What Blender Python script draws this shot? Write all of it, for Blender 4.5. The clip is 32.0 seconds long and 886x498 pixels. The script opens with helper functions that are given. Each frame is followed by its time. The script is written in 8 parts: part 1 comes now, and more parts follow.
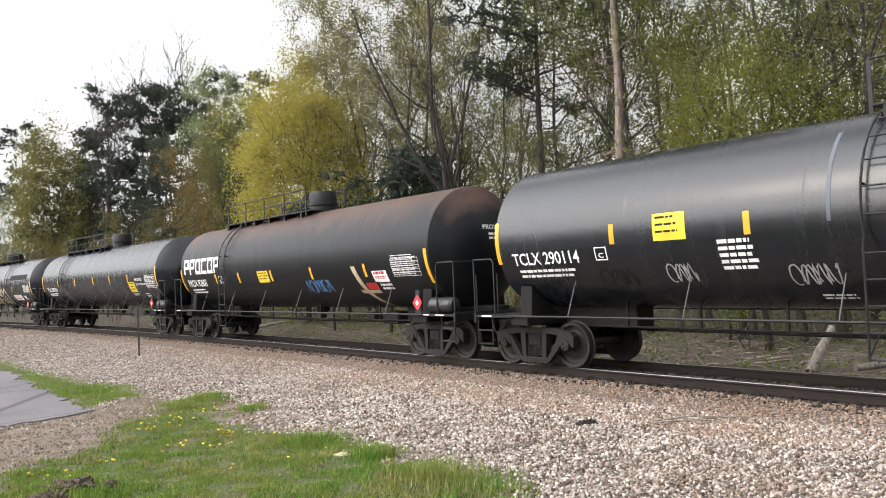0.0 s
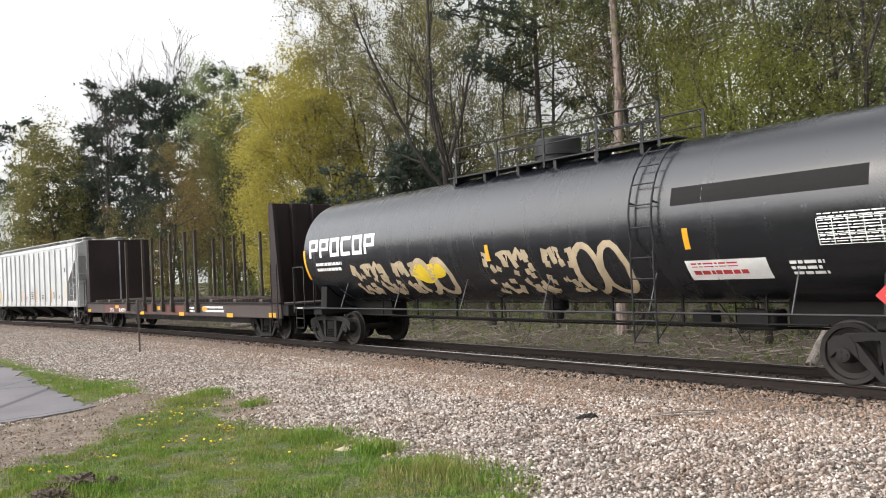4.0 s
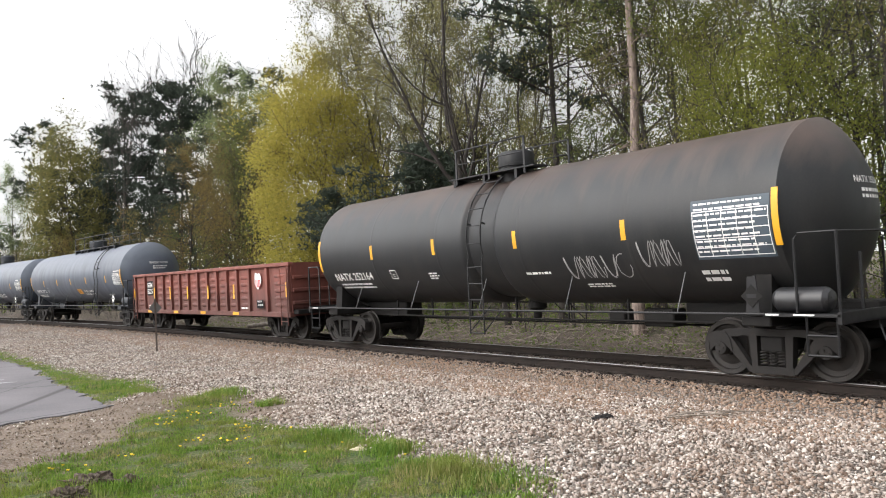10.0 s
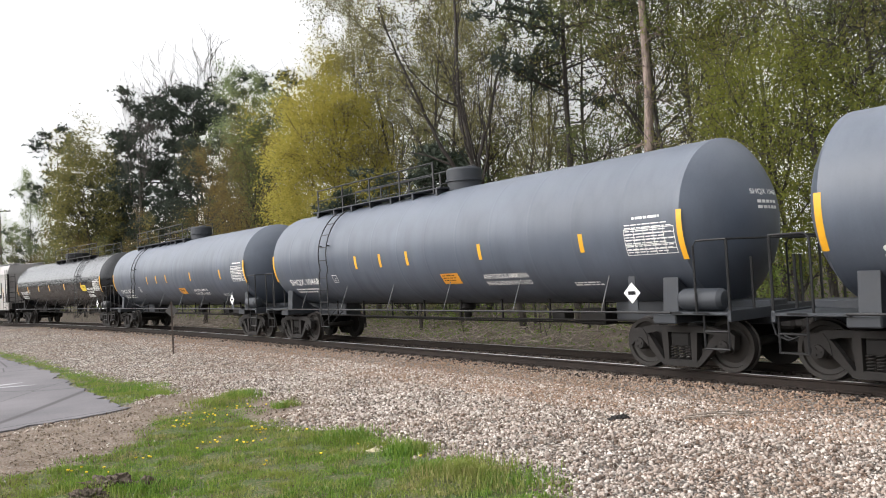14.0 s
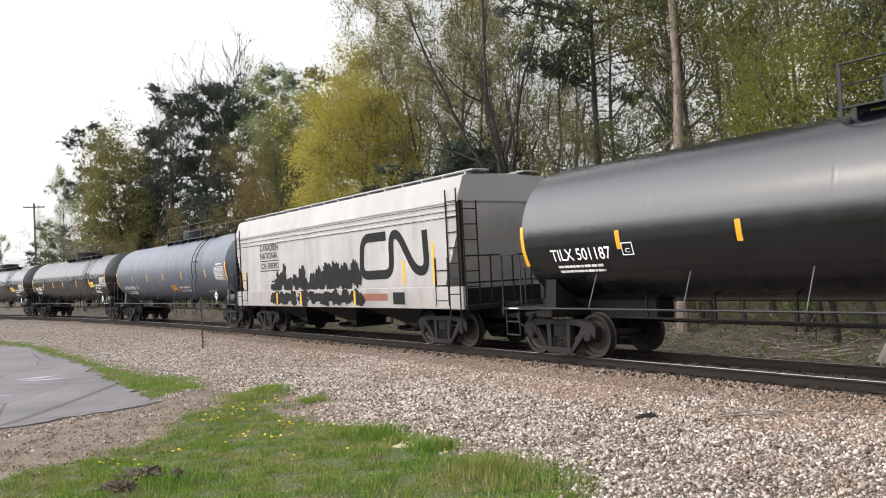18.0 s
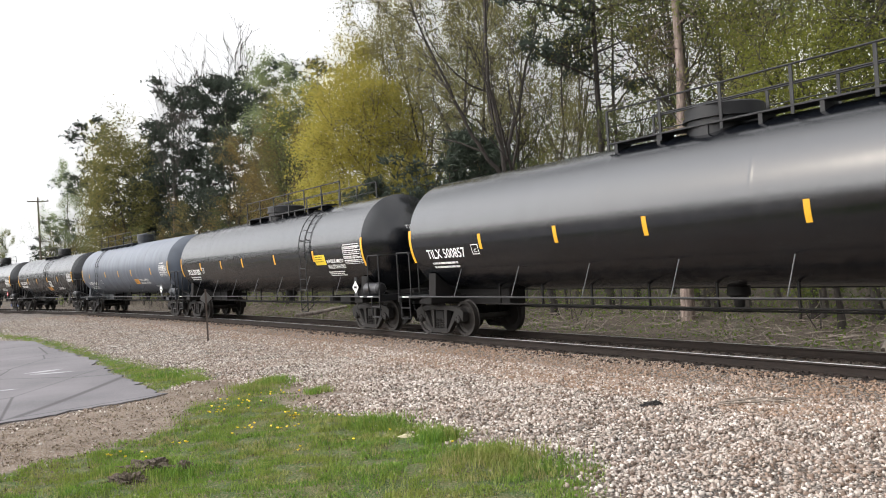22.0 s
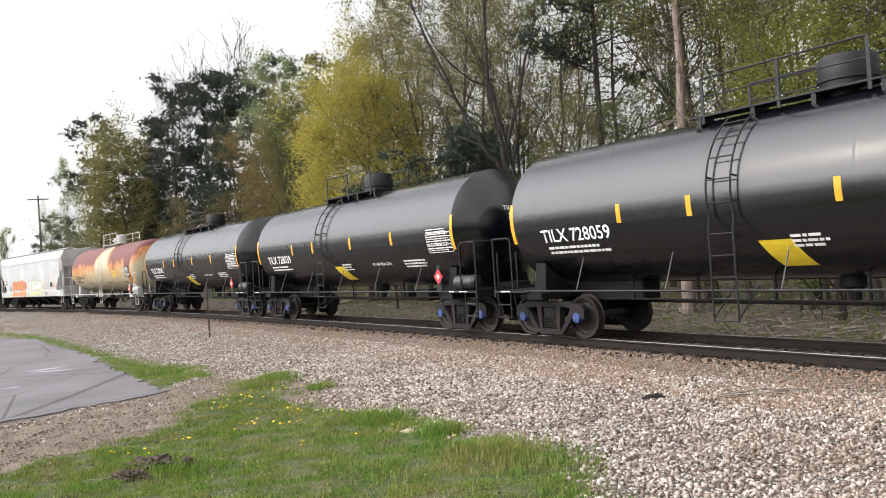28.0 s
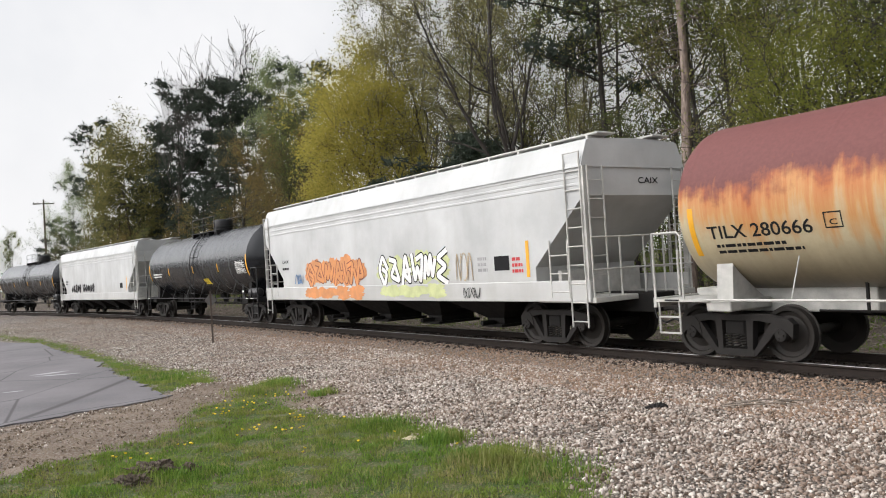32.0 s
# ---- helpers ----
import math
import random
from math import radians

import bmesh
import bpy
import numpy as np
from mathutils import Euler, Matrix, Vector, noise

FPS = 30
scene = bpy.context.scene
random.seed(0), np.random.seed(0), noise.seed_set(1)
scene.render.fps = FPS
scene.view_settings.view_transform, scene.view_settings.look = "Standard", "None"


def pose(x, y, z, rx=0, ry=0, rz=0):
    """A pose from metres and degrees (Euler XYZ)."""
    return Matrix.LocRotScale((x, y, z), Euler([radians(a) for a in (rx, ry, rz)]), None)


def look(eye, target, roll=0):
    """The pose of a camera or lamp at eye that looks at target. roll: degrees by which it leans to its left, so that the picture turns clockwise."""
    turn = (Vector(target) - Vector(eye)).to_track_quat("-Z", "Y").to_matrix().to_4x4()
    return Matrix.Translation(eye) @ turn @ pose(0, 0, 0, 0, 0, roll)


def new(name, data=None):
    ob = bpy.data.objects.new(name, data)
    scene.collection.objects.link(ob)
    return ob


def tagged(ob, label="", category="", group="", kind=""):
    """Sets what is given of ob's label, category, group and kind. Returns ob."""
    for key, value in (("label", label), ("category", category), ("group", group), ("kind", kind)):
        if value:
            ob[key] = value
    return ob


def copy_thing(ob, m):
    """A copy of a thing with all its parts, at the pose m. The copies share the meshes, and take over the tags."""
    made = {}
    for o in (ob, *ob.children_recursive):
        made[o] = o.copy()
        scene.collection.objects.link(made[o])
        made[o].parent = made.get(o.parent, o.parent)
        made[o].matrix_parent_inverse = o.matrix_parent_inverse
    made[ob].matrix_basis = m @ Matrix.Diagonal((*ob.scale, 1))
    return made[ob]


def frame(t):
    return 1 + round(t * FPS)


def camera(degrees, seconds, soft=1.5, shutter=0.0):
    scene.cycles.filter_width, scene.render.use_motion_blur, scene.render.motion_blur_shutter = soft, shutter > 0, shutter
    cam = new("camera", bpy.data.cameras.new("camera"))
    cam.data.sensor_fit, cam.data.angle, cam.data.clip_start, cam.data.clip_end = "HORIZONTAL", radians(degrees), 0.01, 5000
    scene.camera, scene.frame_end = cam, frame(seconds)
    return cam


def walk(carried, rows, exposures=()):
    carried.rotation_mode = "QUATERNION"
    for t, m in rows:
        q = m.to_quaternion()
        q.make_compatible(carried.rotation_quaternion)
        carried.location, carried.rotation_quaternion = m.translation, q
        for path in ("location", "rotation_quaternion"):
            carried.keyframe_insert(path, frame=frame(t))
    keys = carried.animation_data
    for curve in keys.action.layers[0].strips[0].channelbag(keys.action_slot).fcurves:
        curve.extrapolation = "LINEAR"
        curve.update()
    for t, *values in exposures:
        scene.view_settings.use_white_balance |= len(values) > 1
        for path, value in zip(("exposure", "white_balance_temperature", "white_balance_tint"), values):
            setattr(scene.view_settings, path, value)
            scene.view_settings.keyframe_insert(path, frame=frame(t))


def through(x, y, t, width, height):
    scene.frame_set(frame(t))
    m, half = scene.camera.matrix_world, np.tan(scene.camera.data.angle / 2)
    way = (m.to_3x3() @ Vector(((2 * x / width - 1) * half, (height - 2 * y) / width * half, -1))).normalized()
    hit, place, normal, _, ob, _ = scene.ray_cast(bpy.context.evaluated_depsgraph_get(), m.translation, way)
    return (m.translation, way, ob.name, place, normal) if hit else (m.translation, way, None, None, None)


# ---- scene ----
LENS = 58.0
EYE = (0.0, 0.0, 1.954)
# seconds and the turn about x, y and z in degrees
TURNS = [
    (0, 91.916, 2.527, -4.197), (0.5, 91.803, 2.536, -4.190), (1, 91.792, 2.467, -4.151), (1.5, 91.707, 2.593, -4.429),
    (2, 91.702, 2.743, -4.540), (2.5, 91.849, 2.640, -4.421), (3, 91.786, 2.556, -4.416), (3.5, 91.693, 2.653, -4.391),
    (5.5, 91.201, 2.853, -3.368), (6, 91.365, 2.760, -3.230), (6.5, 91.518, 2.616, -3.127), (7, 91.615, 2.634, -3.031),
    (7.5, 91.725, 2.640, -3.004), (8, 91.711, 2.681, -3.120), (8.5, 91.738, 2.632, -3.167), (9, 91.756, 2.687, -3.065),
    (9.5, 91.721, 2.786, -2.994), (10, 91.600, 2.802, -3.126), (10.5, 91.504, 2.865, -3.096), (11, 91.599, 2.802, -3.030),
    (11.5, 91.698, 2.875, -3.018), (12, 91.890, 2.872, -3.014), (12.5, 92.037, 2.821, -2.958), (13, 91.942, 2.932, -2.733),
    (13.5, 91.694, 3.115, -2.399), (14, 91.740, 3.166, -2.094), (14.5, 91.722, 3.165, -1.857), (16.5, 91.160, 3.103, -0.603),
    (17, 91.267, 2.897, -0.414), (17.5, 91.480, 2.888, -0.228), (18, 91.603, 2.919, -0.175), (18.5, 91.600, 3.019, 0.045),
    (19, 91.626, 3.048, 0.197), (19.5, 91.651, 2.947, 0.210), (20, 91.540, 2.913, 0.223), (20.5, 91.510, 2.901, 0.206),
    (21, 91.448, 3.078, 0.199), (21.5, 91.178, 3.370, 0.084), (22, 90.908, 3.486, 0.097), (22.5, 90.798, 3.491, 0.069),
    (23, 90.768, 3.410, 0.046), (23.5, 90.866, 3.306, 0.056), (24, 90.917, 3.503, 0.170), (24.5, 90.854, 3.677, 0.487),
    (25, 90.794, 3.776, 0.569), (25.5, 90.749, 3.884, 0.535), (27.5, 90.559, 3.967, 0.130), (28, 90.525, 3.973, 0.155),
    (28.5, 90.569, 3.901, 0.217), (29, 90.704, 3.853, 0.337), (29.5, 90.798, 3.792, 0.346), (30, 90.883, 3.674, 0.246),
    (30.5, 90.987, 3.495, 0.207), (31, 91.031, 3.490, 0.350), (31.5, 91.098, 3.534, 0.362), (32, 91.063, 3.520, 0.423),
]
cam = camera(LENS, 32.0, soft=1.0, shutter=0.02)
# the camera's own exposure: it stops down as pale cars fill the view
STOPS = [(0, -0.77), (3, -0.86), (6, -1.04), (7, -1.16), (8, -1.30), (9, -1.30), (10, -0.90), (11, -0.78), (12, -0.90), (13, -0.91), (18, -0.94), (23, -0.87), (29, -0.87), (31, -1.07), (32, -1.29)]
walk(cam, [(t, pose(*EYE, a, b, c)) for t, a, b, c in TURNS], [(t, stops, 6430, 10) for t, stops in STOPS])

# ---- world and light: a bright, thinly overcast spring day ----
world = bpy.data.worlds.new("world")
scene.world = world
world.use_nodes = True
wn, wl = world.node_tree.nodes, world.node_tree.links
sky = wn.new("ShaderNodeTexSky")
sky.sky_type, sky.sun_disc, sky.sun_elevation, sky.sun_rotation = "NISHITA", False, radians(34), radians(260)
sky.air_density, sky.dust_density, sky.ozone_density = 1.0, 4.0, 1.0
cloud_at = wn.new("ShaderNodeTexCoord")
cloud = wn.new("ShaderNodeTexNoise")
cloud.inputs["Scale"].default_value, cloud.inputs["Detail"].default_value, cloud.inputs["Roughness"].default_value = 2.6, 6.0, 0.55
cloud_range = wn.new("ShaderNodeMapRange")
cloud_range.inputs["From Min"].default_value, cloud_range.inputs["From Max"].default_value = 0.3, 0.62
cloud_range.inputs["To Min"].default_value, cloud_range.inputs["To Max"].default_value = 0.72, 0.97
veil = wn.new("ShaderNodeMix")
veil.data_type = "RGBA"
veil.inputs["B"].default_value = (9.0, 8.95, 9.0, 1)
# thin cloud glows widely round the hidden sun, beyond the lot
SUN_FROM = Vector((-0.85, -0.15, 0.58)).normalized()
rise = wn.new("ShaderNodeVectorMath")
rise.operation = "DOT_PRODUCT"
rise.inputs[1].default_value = SUN_FROM
zenith = wn.new("ShaderNodeMapRange")
zenith.interpolation_type = "SMOOTHSTEP"
zenith.inputs["From Min"].default_value, zenith.inputs["From Max"].default_value = 0.45, 1.0
zenith.inputs["To Min"].default_value, zenith.inputs["To Max"].default_value = 2.2, 9.0
bright = wn.new("ShaderNodeVectorMath")
bright.operation = "SCALE"
bg = wn["Background"]
bg.inputs["Strength"].default_value = 0.12
wl.new(cloud_at.outputs["Generated"], cloud.inputs["Vector"])
wl.new(cloud.outputs["Fac"], cloud_range.inputs["Value"])
wl.new(cloud_range.outputs["Result"], veil.inputs["Factor"])
wl.new(sky.outputs[0], veil.inputs["A"])
wl.new(cloud_at.outputs["Generated"], rise.inputs[0])
wl.new(rise.outputs["Value"], zenith.inputs["Value"])
wl.new(veil.outputs["Result"], bright.inputs[0])
wl.new(zenith.outputs["Result"], bright.inputs["Scale"])
wl.new(bright.outputs["Vector"], bg.inputs["Color"])
sun = new("sun", bpy.data.lights.new("sun", "SUN"))
sun.data.energy, sun.data.angle, sun.data.color = 0.6, radians(20), (1.0, 0.93, 0.83)
sun.matrix_world = look(SUN_FROM * 70, (0, 0, 0))

# ---- the line of the track and the train's run along it ----
HALF = 0.755


def heading(s):
    q = min(max(s, -95.0), 15.0)
    return -0.97683 - 0.84911e-3 * q + 0.98309e-4 * q * q / 2 + 1.85266e-6 * q ** 3 / 6


STEP = 0.5
S_AT = np.arange(-450.0, 450.0 + STEP, STEP)
H_AT = np.array([heading(s + STEP / 2) for s in S_AT])
X_AT = np.concatenate([[0], np.cumsum(np.cos(H_AT) * STEP)[:-1]])
Y_AT = np.concatenate([[0], np.cumsum(np.sin(H_AT) * STEP)[:-1]])
I0 = int(450 / STEP)
X_AT, Y_AT = X_AT - X_AT[I0], Y_AT - Y_AT[I0] + 21.418


def on_track(s, across=0.0, z=0.0):
    """The place at s along the near rail, so far across the track (away from the road), so high over the rails."""
    a = heading(s)
    return Vector((np.interp(s, S_AT, X_AT) - across * math.sin(a), np.interp(s, S_AT, Y_AT) + across * math.cos(a), z))


def along_track(s, across, z=0.0):
    """The same for arrays of places, as rows of x, y and z."""
    s = np.asarray(s, float)
    q = np.clip(s, -95.0, 15.0)
    a = -0.97683 - 0.84911e-3 * q + 0.98309e-4 * q * q / 2 + 1.85266e-6 * q ** 3 / 6
    return np.column_stack([np.interp(s, S_AT, X_AT) - across * np.sin(a), np.interp(s, S_AT, Y_AT) + across * np.cos(a), np.zeros(len(s)) + z])


def run(t):
    q = (t - 16) / 16
    return 202.620 * q + 1.103 * q ** 2 - 1.385 * q ** 3 + 1.091 * q ** 4


def car_pose(u, centres, t):
    s = u + run(t)
    a, b = on_track(s - centres / 2, HALF), on_track(s + centres / 2, HALF)
    d = b - a
    return Matrix.Translation((a + b) / 2) @ Matrix.Rotation(math.atan2(d.y, d.x), 4, "Z")


# ---- helpers for meshes and materials ----
def quick_mesh(name, verts, faces):
    """A mesh from arrays of points and of faces that all have as many corners."""
    verts, faces = np.asarray(verts, np.float32), np.asarray(faces, np.int32)
    me = bpy.data.meshes.new(name)
    me.vertices.add(len(verts))
    me.vertices.foreach_set("co", verts.ravel())
    me.loops.add(faces.size)
    me.loops.foreach_set("vertex_index", faces.ravel())
    me.polygons.add(len(faces))
    me.polygons.foreach_set("loop_start", np.arange(0, faces.size, faces.shape[1], dtype=np.int32))
    me.update(calc_edges=True)
    return me


def smooth(me, on=True):
    me.polygons.foreach_set("use_smooth", np.full(len(me.polygons), on))
    return me


class Nodes:
    """A material's nodes, with short ways to add and join them."""

    def __init__(self, name):
        self.m = bpy.data.materials.new(name)
        self.m.use_nodes = True
        self.t = self.m.node_tree
        self.p = self.t.nodes["Principled BSDF"]
        self.out = self.t.nodes["Material Output"]

    def add(self, kind, **values):
        n = self.t.nodes.new("ShaderNode" + kind)
        for key, value in values.items():
            n.inputs[key.replace("_", " ")].default_value = value
        return n

    def link(self, a, b):
        self.t.links.new(a, b)

    def place(self, kind="Object"):
        return self.add("TexCoord").outputs[kind]

    def noise(self, scale, detail=4.0, rough=0.55, at=None, stretch=None):
        n = self.add("TexNoise", Scale=scale, Detail=detail, Roughness=rough)
        at = at or self.place()
        if stretch:
            mp = self.add("Mapping")
            mp.inputs["Scale"].default_value = stretch
            self.link(at, mp.inputs["Vector"])
            at = mp.outputs["Vector"]
        self.link(at, n.inputs["Vector"])
        return n.outputs["Fac"]

    def span(self, value, a, b, lo=0.0, hi=1.0):
        n = self.add("MapRange")
        for key, v in (("From Min", a), ("From Max", b), ("To Min", lo), ("To Max", hi)):
            n.inputs[key].default_value = v
        self.link(value, n.inputs["Value"])
        return n.outputs["Result"]

    def mix(self, fac, a, b):
        n = self.add("Mix")
        n.data_type = "RGBA"
        for key, v in (("Factor", fac), ("A", a), ("B", b)):
            if isinstance(v, tuple):
                n.inputs[key].default_value = (*v, 1) if key != "Factor" else v
            elif isinstance(v, (int, float)):
                n.inputs[key].default_value = v
            else:
                self.link(v, n.inputs[key])
        return n.outputs["Result"]

    def math(self, op, a, b=0.0):
        n = self.add("Math")
        n.operation = op
        for i, v in enumerate((a, b)):
            if isinstance(v, (int, float)):
                n.inputs[i].default_value = v
            else:
                self.link(v, n.inputs[i])
        return n.outputs[0]

    def bump(self, height, strength=0.3, distance=0.02):
        n = self.add("Bump", Strength=strength, Distance=distance)
        self.link(height, n.inputs["Height"])
        self.link(n.outputs["Normal"], self.p.inputs["Normal"])

    def color(self, c):
        if isinstance(c, tuple):
            self.p.inputs["Base Color"].default_value = (*c, 1)
        else:
            self.link(c, self.p.inputs["Base Color"])

    def surface(self, rough=0.6, metal=0.0):
        if isinstance(rough, float):
            self.p.inputs["Roughness"].default_value = rough
        else:
            self.link(rough, self.p.inputs["Roughness"])
        self.p.inputs["Metallic"].default_value = metal
        return self.m


def plain(name, color, rough=0.6, metal=0.0, grain=0.25, scale=3.0, sheen=0.5):
    """A paint or a metal with a soft mottle and a fine grain."""
    n = Nodes(name)
    big, fine = n.noise(scale, 5), n.noise(scale * 22, 3)
    dark = tuple(c * (1 - grain) for c in color)
    light = tuple(min(1, c * (1 + grain * 0.6)) for c in color)
    c = n.mix(n.span(big, 0.3, 0.7), dark, light)
    n.color(n.mix(n.span(fine, 0.35, 0.75, 0, 0.25), c, tuple(x * 0.6 for x in color)))
    n.bump(fine, 0.12, 0.004)
    n.p.inputs["Specular IOR Level"].default_value = sheen
    return n.surface(n.span(big, 0.3, 0.7, max(0.05, rough - 0.1), min(1.0, rough + 0.12)), metal)


def leaf_material(name, color, second, through=0.35):
    n = Nodes(name)
    own, tree = n.add("NewGeometry").outputs["Random Per Island"], n.add("ObjectInfo").outputs["Random"]
    c = n.mix(own, color, second)
    c = n.mix(n.span(tree, 0, 1, 0, 0.35), c, tuple(x * 0.62 for x in color))
    n.color(c)
    n.surface(0.75)
    tl, mx = n.add("BsdfTranslucent"), n.add("MixShader", Fac=through)
    n.link(c, tl.inputs["Color"])
    n.link(n.p.outputs[0], mx.inputs[1])
    n.link(tl.outputs[0], mx.inputs[2])
    n.link(mx.outputs[0], n.out.inputs["Surface"])
    return n.m


def bark(name, color, second, scale=4.0):
    n = Nodes(name)
    streak = n.noise(scale, 6, 0.65, stretch=(3.0, 3.0, 0.6))
    n.color(n.mix(n.span(streak, 0.35, 0.68), color, second))
    n.bump(streak, 0.6, 0.03)
    return n.surface(0.9)


def part(name, bm, material, parent=None, label="", flat=False):
    """One bmesh (or a ready mesh) as one object under its thing or part."""
    if isinstance(bm, bmesh.types.BMesh):
        me = bpy.data.meshes.new(name)
        bm.normal_update()
        bm.to_mesh(me)
        bm.free()
        if not flat:
            smooth(me)
            me.set_sharp_from_angle(angle=radians(35))
    else:
        me = bm
    if material is not None and not me.materials:
        me.materials.append(material)
    ob = new(name, me)
    ob.parent = parent
    return tagged(ob, label) if label else ob


def box(bm, x0, x1, y0, y1, z0, z1, m=None, bevel=0.0):
    made = bmesh.ops.create_cube(bm, matrix=(m or Matrix()) @ Matrix.Translation(((x0 + x1) / 2, (y0 + y1) / 2, (z0 + z1) / 2)) @ Matrix.Diagonal((x1 - x0, y1 - y0, z1 - z0, 1)))
    if bevel:
        bmesh.ops.bevel(bm, geom=list({e for v in made["verts"] for e in v.link_edges}), offset=bevel, segments=1, affect="EDGES")
    return bm


def rod(bm, points, r, k=6, closed=False):
    """A round bar along points."""
    pts = [Vector(p) for p in points]
    rings = []
    for i, p in enumerate(pts):
        a, b = pts[max(i - 1, 0)], pts[min(i + 1, len(pts) - 1)]
        d = (b - a).normalized()
        side = d.cross(Vector((0, 0, 1)) if abs(d.z) < 0.9 else Vector((1, 0, 0))).normalized()
        up = side.cross(d)
        rr = r[i] if isinstance(r, (list, tuple)) else r
        rings.append([bm.verts.new(p + side * rr * math.cos(2 * math.pi * j / k) + up * rr * math.sin(2 * math.pi * j / k)) for j in range(k)])
    for a, b in zip(rings, rings[1:]):
        for j in range(k):
            bm.faces.new((a[j], a[(j + 1) % k], b[(j + 1) % k], b[j]))
    for ring in (rings[0][::-1], rings[-1]):
        bm.faces.new(ring)
    return bm


def prism(bm, outline, y0, y1):
    """A plate whose outline lies in x and z, from y0 to y1."""
    a = [bm.verts.new((x, y0, z)) for x, z in outline]
    b = [bm.verts.new((x, y1, z)) for x, z in outline]
    bm.faces.new(a)
    bm.faces.new(b[::-1])
    n = len(a)
    for i in range(n):
        bm.faces.new((a[i], b[i], b[(i + 1) % n], a[(i + 1) % n]))
    bmesh.ops.recalc_face_normals(bm, faces=bm.faces)
    return bm

# ---- ground ----
GRASS_EDGE = [(-9, 3), (-6.2, 8.2), (-4.94, 10.0), (-4.8, 10.4), (-4.57, 10.9), (-4.27, 11.25), (-4.03, 12.0), (-4.34, 13.2), (-4.39, 14.1), (-3.98, 14.3), (-4.05, 15.6), (-3.8, 16.4), (-3.52, 16.1), (-3.1, 14.4), (-2.87, 13.1), (-2.19, 12.5), (-1.69, 12.05), (-1.14, 11.45), (-0.87, 10.95), (-0.61, 10.35), (0.04, 10.15), (0.02, 9.7), (0.42, 9.3), (0.77, 8.9), (1.06, 8.65), (1.26, 8.4), (1.14, 7.85), (1.3, 6.5), (2.0, 3.0)]
STRIP_EDGE = [(-30, 50), (-21.5, 38.4), (-17.6, 34.0), (-12.9, 27.6), (-8.5, 21.3), (-6.1, 18.6), (-5.3, 17.1), (-5.9, 15.9), (-8.2, 19.5), (-10.9, 24.0), (-16.7, 32.2), (-22, 38), (-33, 50)]
ASPHALT = [(-5.55, 15.3), (-5.75, 14.85), (-6.5, 14.15), (-7.1, 13.3), (-8.5, 12.4), (-12, 11.0), (-20, 9.5), (-45, 8), (-60, 30), (-50, 55), (-34, 52), (-25.5, 41.0), (-18.5, 33.4), (-16.6, 32.1), (-13.6, 27.6), (-10.9, 24.0), (-9.4, 21.4), (-8.2, 19.5), (-6.6, 17.0)]
FLAT = -0.25


def away(points, poly):
    """Signed distance of points to a closed outline: below nought inside."""
    p, v = np.asarray(points, float), np.asarray(poly, float)
    w = np.roll(v, -1, 0)
    best, inside = np.full(len(p), 1e9), np.zeros(len(p), bool)
    for a, b in zip(v, w):
        d = b - a
        t = np.clip(((p - a) @ d) / (d @ d), 0, 1)
        best = np.minimum(best, np.linalg.norm(p - a - t[:, None] * d, axis=1))
        cross = ((a[1] > p[:, 1]) != (b[1] > p[:, 1])) & (p[:, 0] < (b[0] - a[0]) * (p[:, 1] - a[1]) / (b[1] - a[1] + 1e-12) + a[0])
        inside ^= cross
    return np.where(inside, -best, best)


LINE_S = np.concatenate([np.arange(-420.0, -110.0, 10.0), np.arange(-110.0, 40.0, 1.5), np.arange(40.0, 200.0, 10.0)])
LINE = np.array([on_track(s)[:2] for s in LINE_S])
LEFT = np.array([(-math.sin(heading(s)), math.cos(heading(s))) for s in LINE_S])


def across_of(p):
    """How far points lie beyond the near rail (below nought: on the road's side)."""
    p = np.asarray(p, float)
    out = np.empty(len(p))
    for i in range(0, len(p), 4000):
        d = p[i:i + 4000, None, :] - LINE[None]
        k = np.argmin((d ** 2).sum(2), 1)
        out[i:i + 4000] = (d[np.arange(len(k)), k] * LEFT[k]).sum(1)
    return out


def waves(p, size, seed):
    """A smooth wave field from nought to one, for unevenness."""
    rng = np.random.default_rng(seed)
    z = np.zeros(len(p))
    for k in range(10):
        a, f = rng.uniform(0, 6.3), (0.5 + 1.6 * rng.random()) / size
        z += np.sin((p[:, 0] * math.cos(a) + p[:, 1] * math.sin(a)) * f * 6.283 + rng.uniform(0, 6.3))
    return np.clip(0.5 + z / 9, 0, 1)


def ground_height(p):
    w = across_of(p)
    h = np.interp(w, [-400, -3.2, -1.6, -0.5, 2.3, 3.2, 5.5, 9, 14, 40, 400], [FLAT, FLAT, -0.23, -0.19, -0.19, -0.3, -0.62, -0.6, -0.3, 0.1, 0.5])
    far = np.hypot(p[:, 0], p[:, 1])
    rough = np.interp(far, [0, 40, 120], [1, 1, 0])
    flat = np.interp(np.abs(w - HALF), [2.0, 4.0], [0.15, 1])
    side = np.where(w > 4, 2.6, 1.0)
    h = h + rough * flat * side * ((waves(p, 2.7, 5) - 0.5) * 0.07 + (waves(p, 0.7, 6) - 0.5) * 0.03)
    paved = away(p, ASPHALT)
    return np.where(paved < 0.15, np.minimum(h, FLAT - 0.02), h)


def ticks(lo, hi, fine_lo, fine_hi, step, grow=1.16):
    inner = list(np.arange(fine_lo, fine_hi, step))
    a, s = [fine_lo], step
    while a[-1] > lo:
        s *= grow
        a.append(a[-1] - s)
    b, s = [inner[-1] + step], step
    while b[-1] < hi:
        s *= grow
        b.append(b[-1] + s)
    return np.array(a[:0:-1] + inner + b)


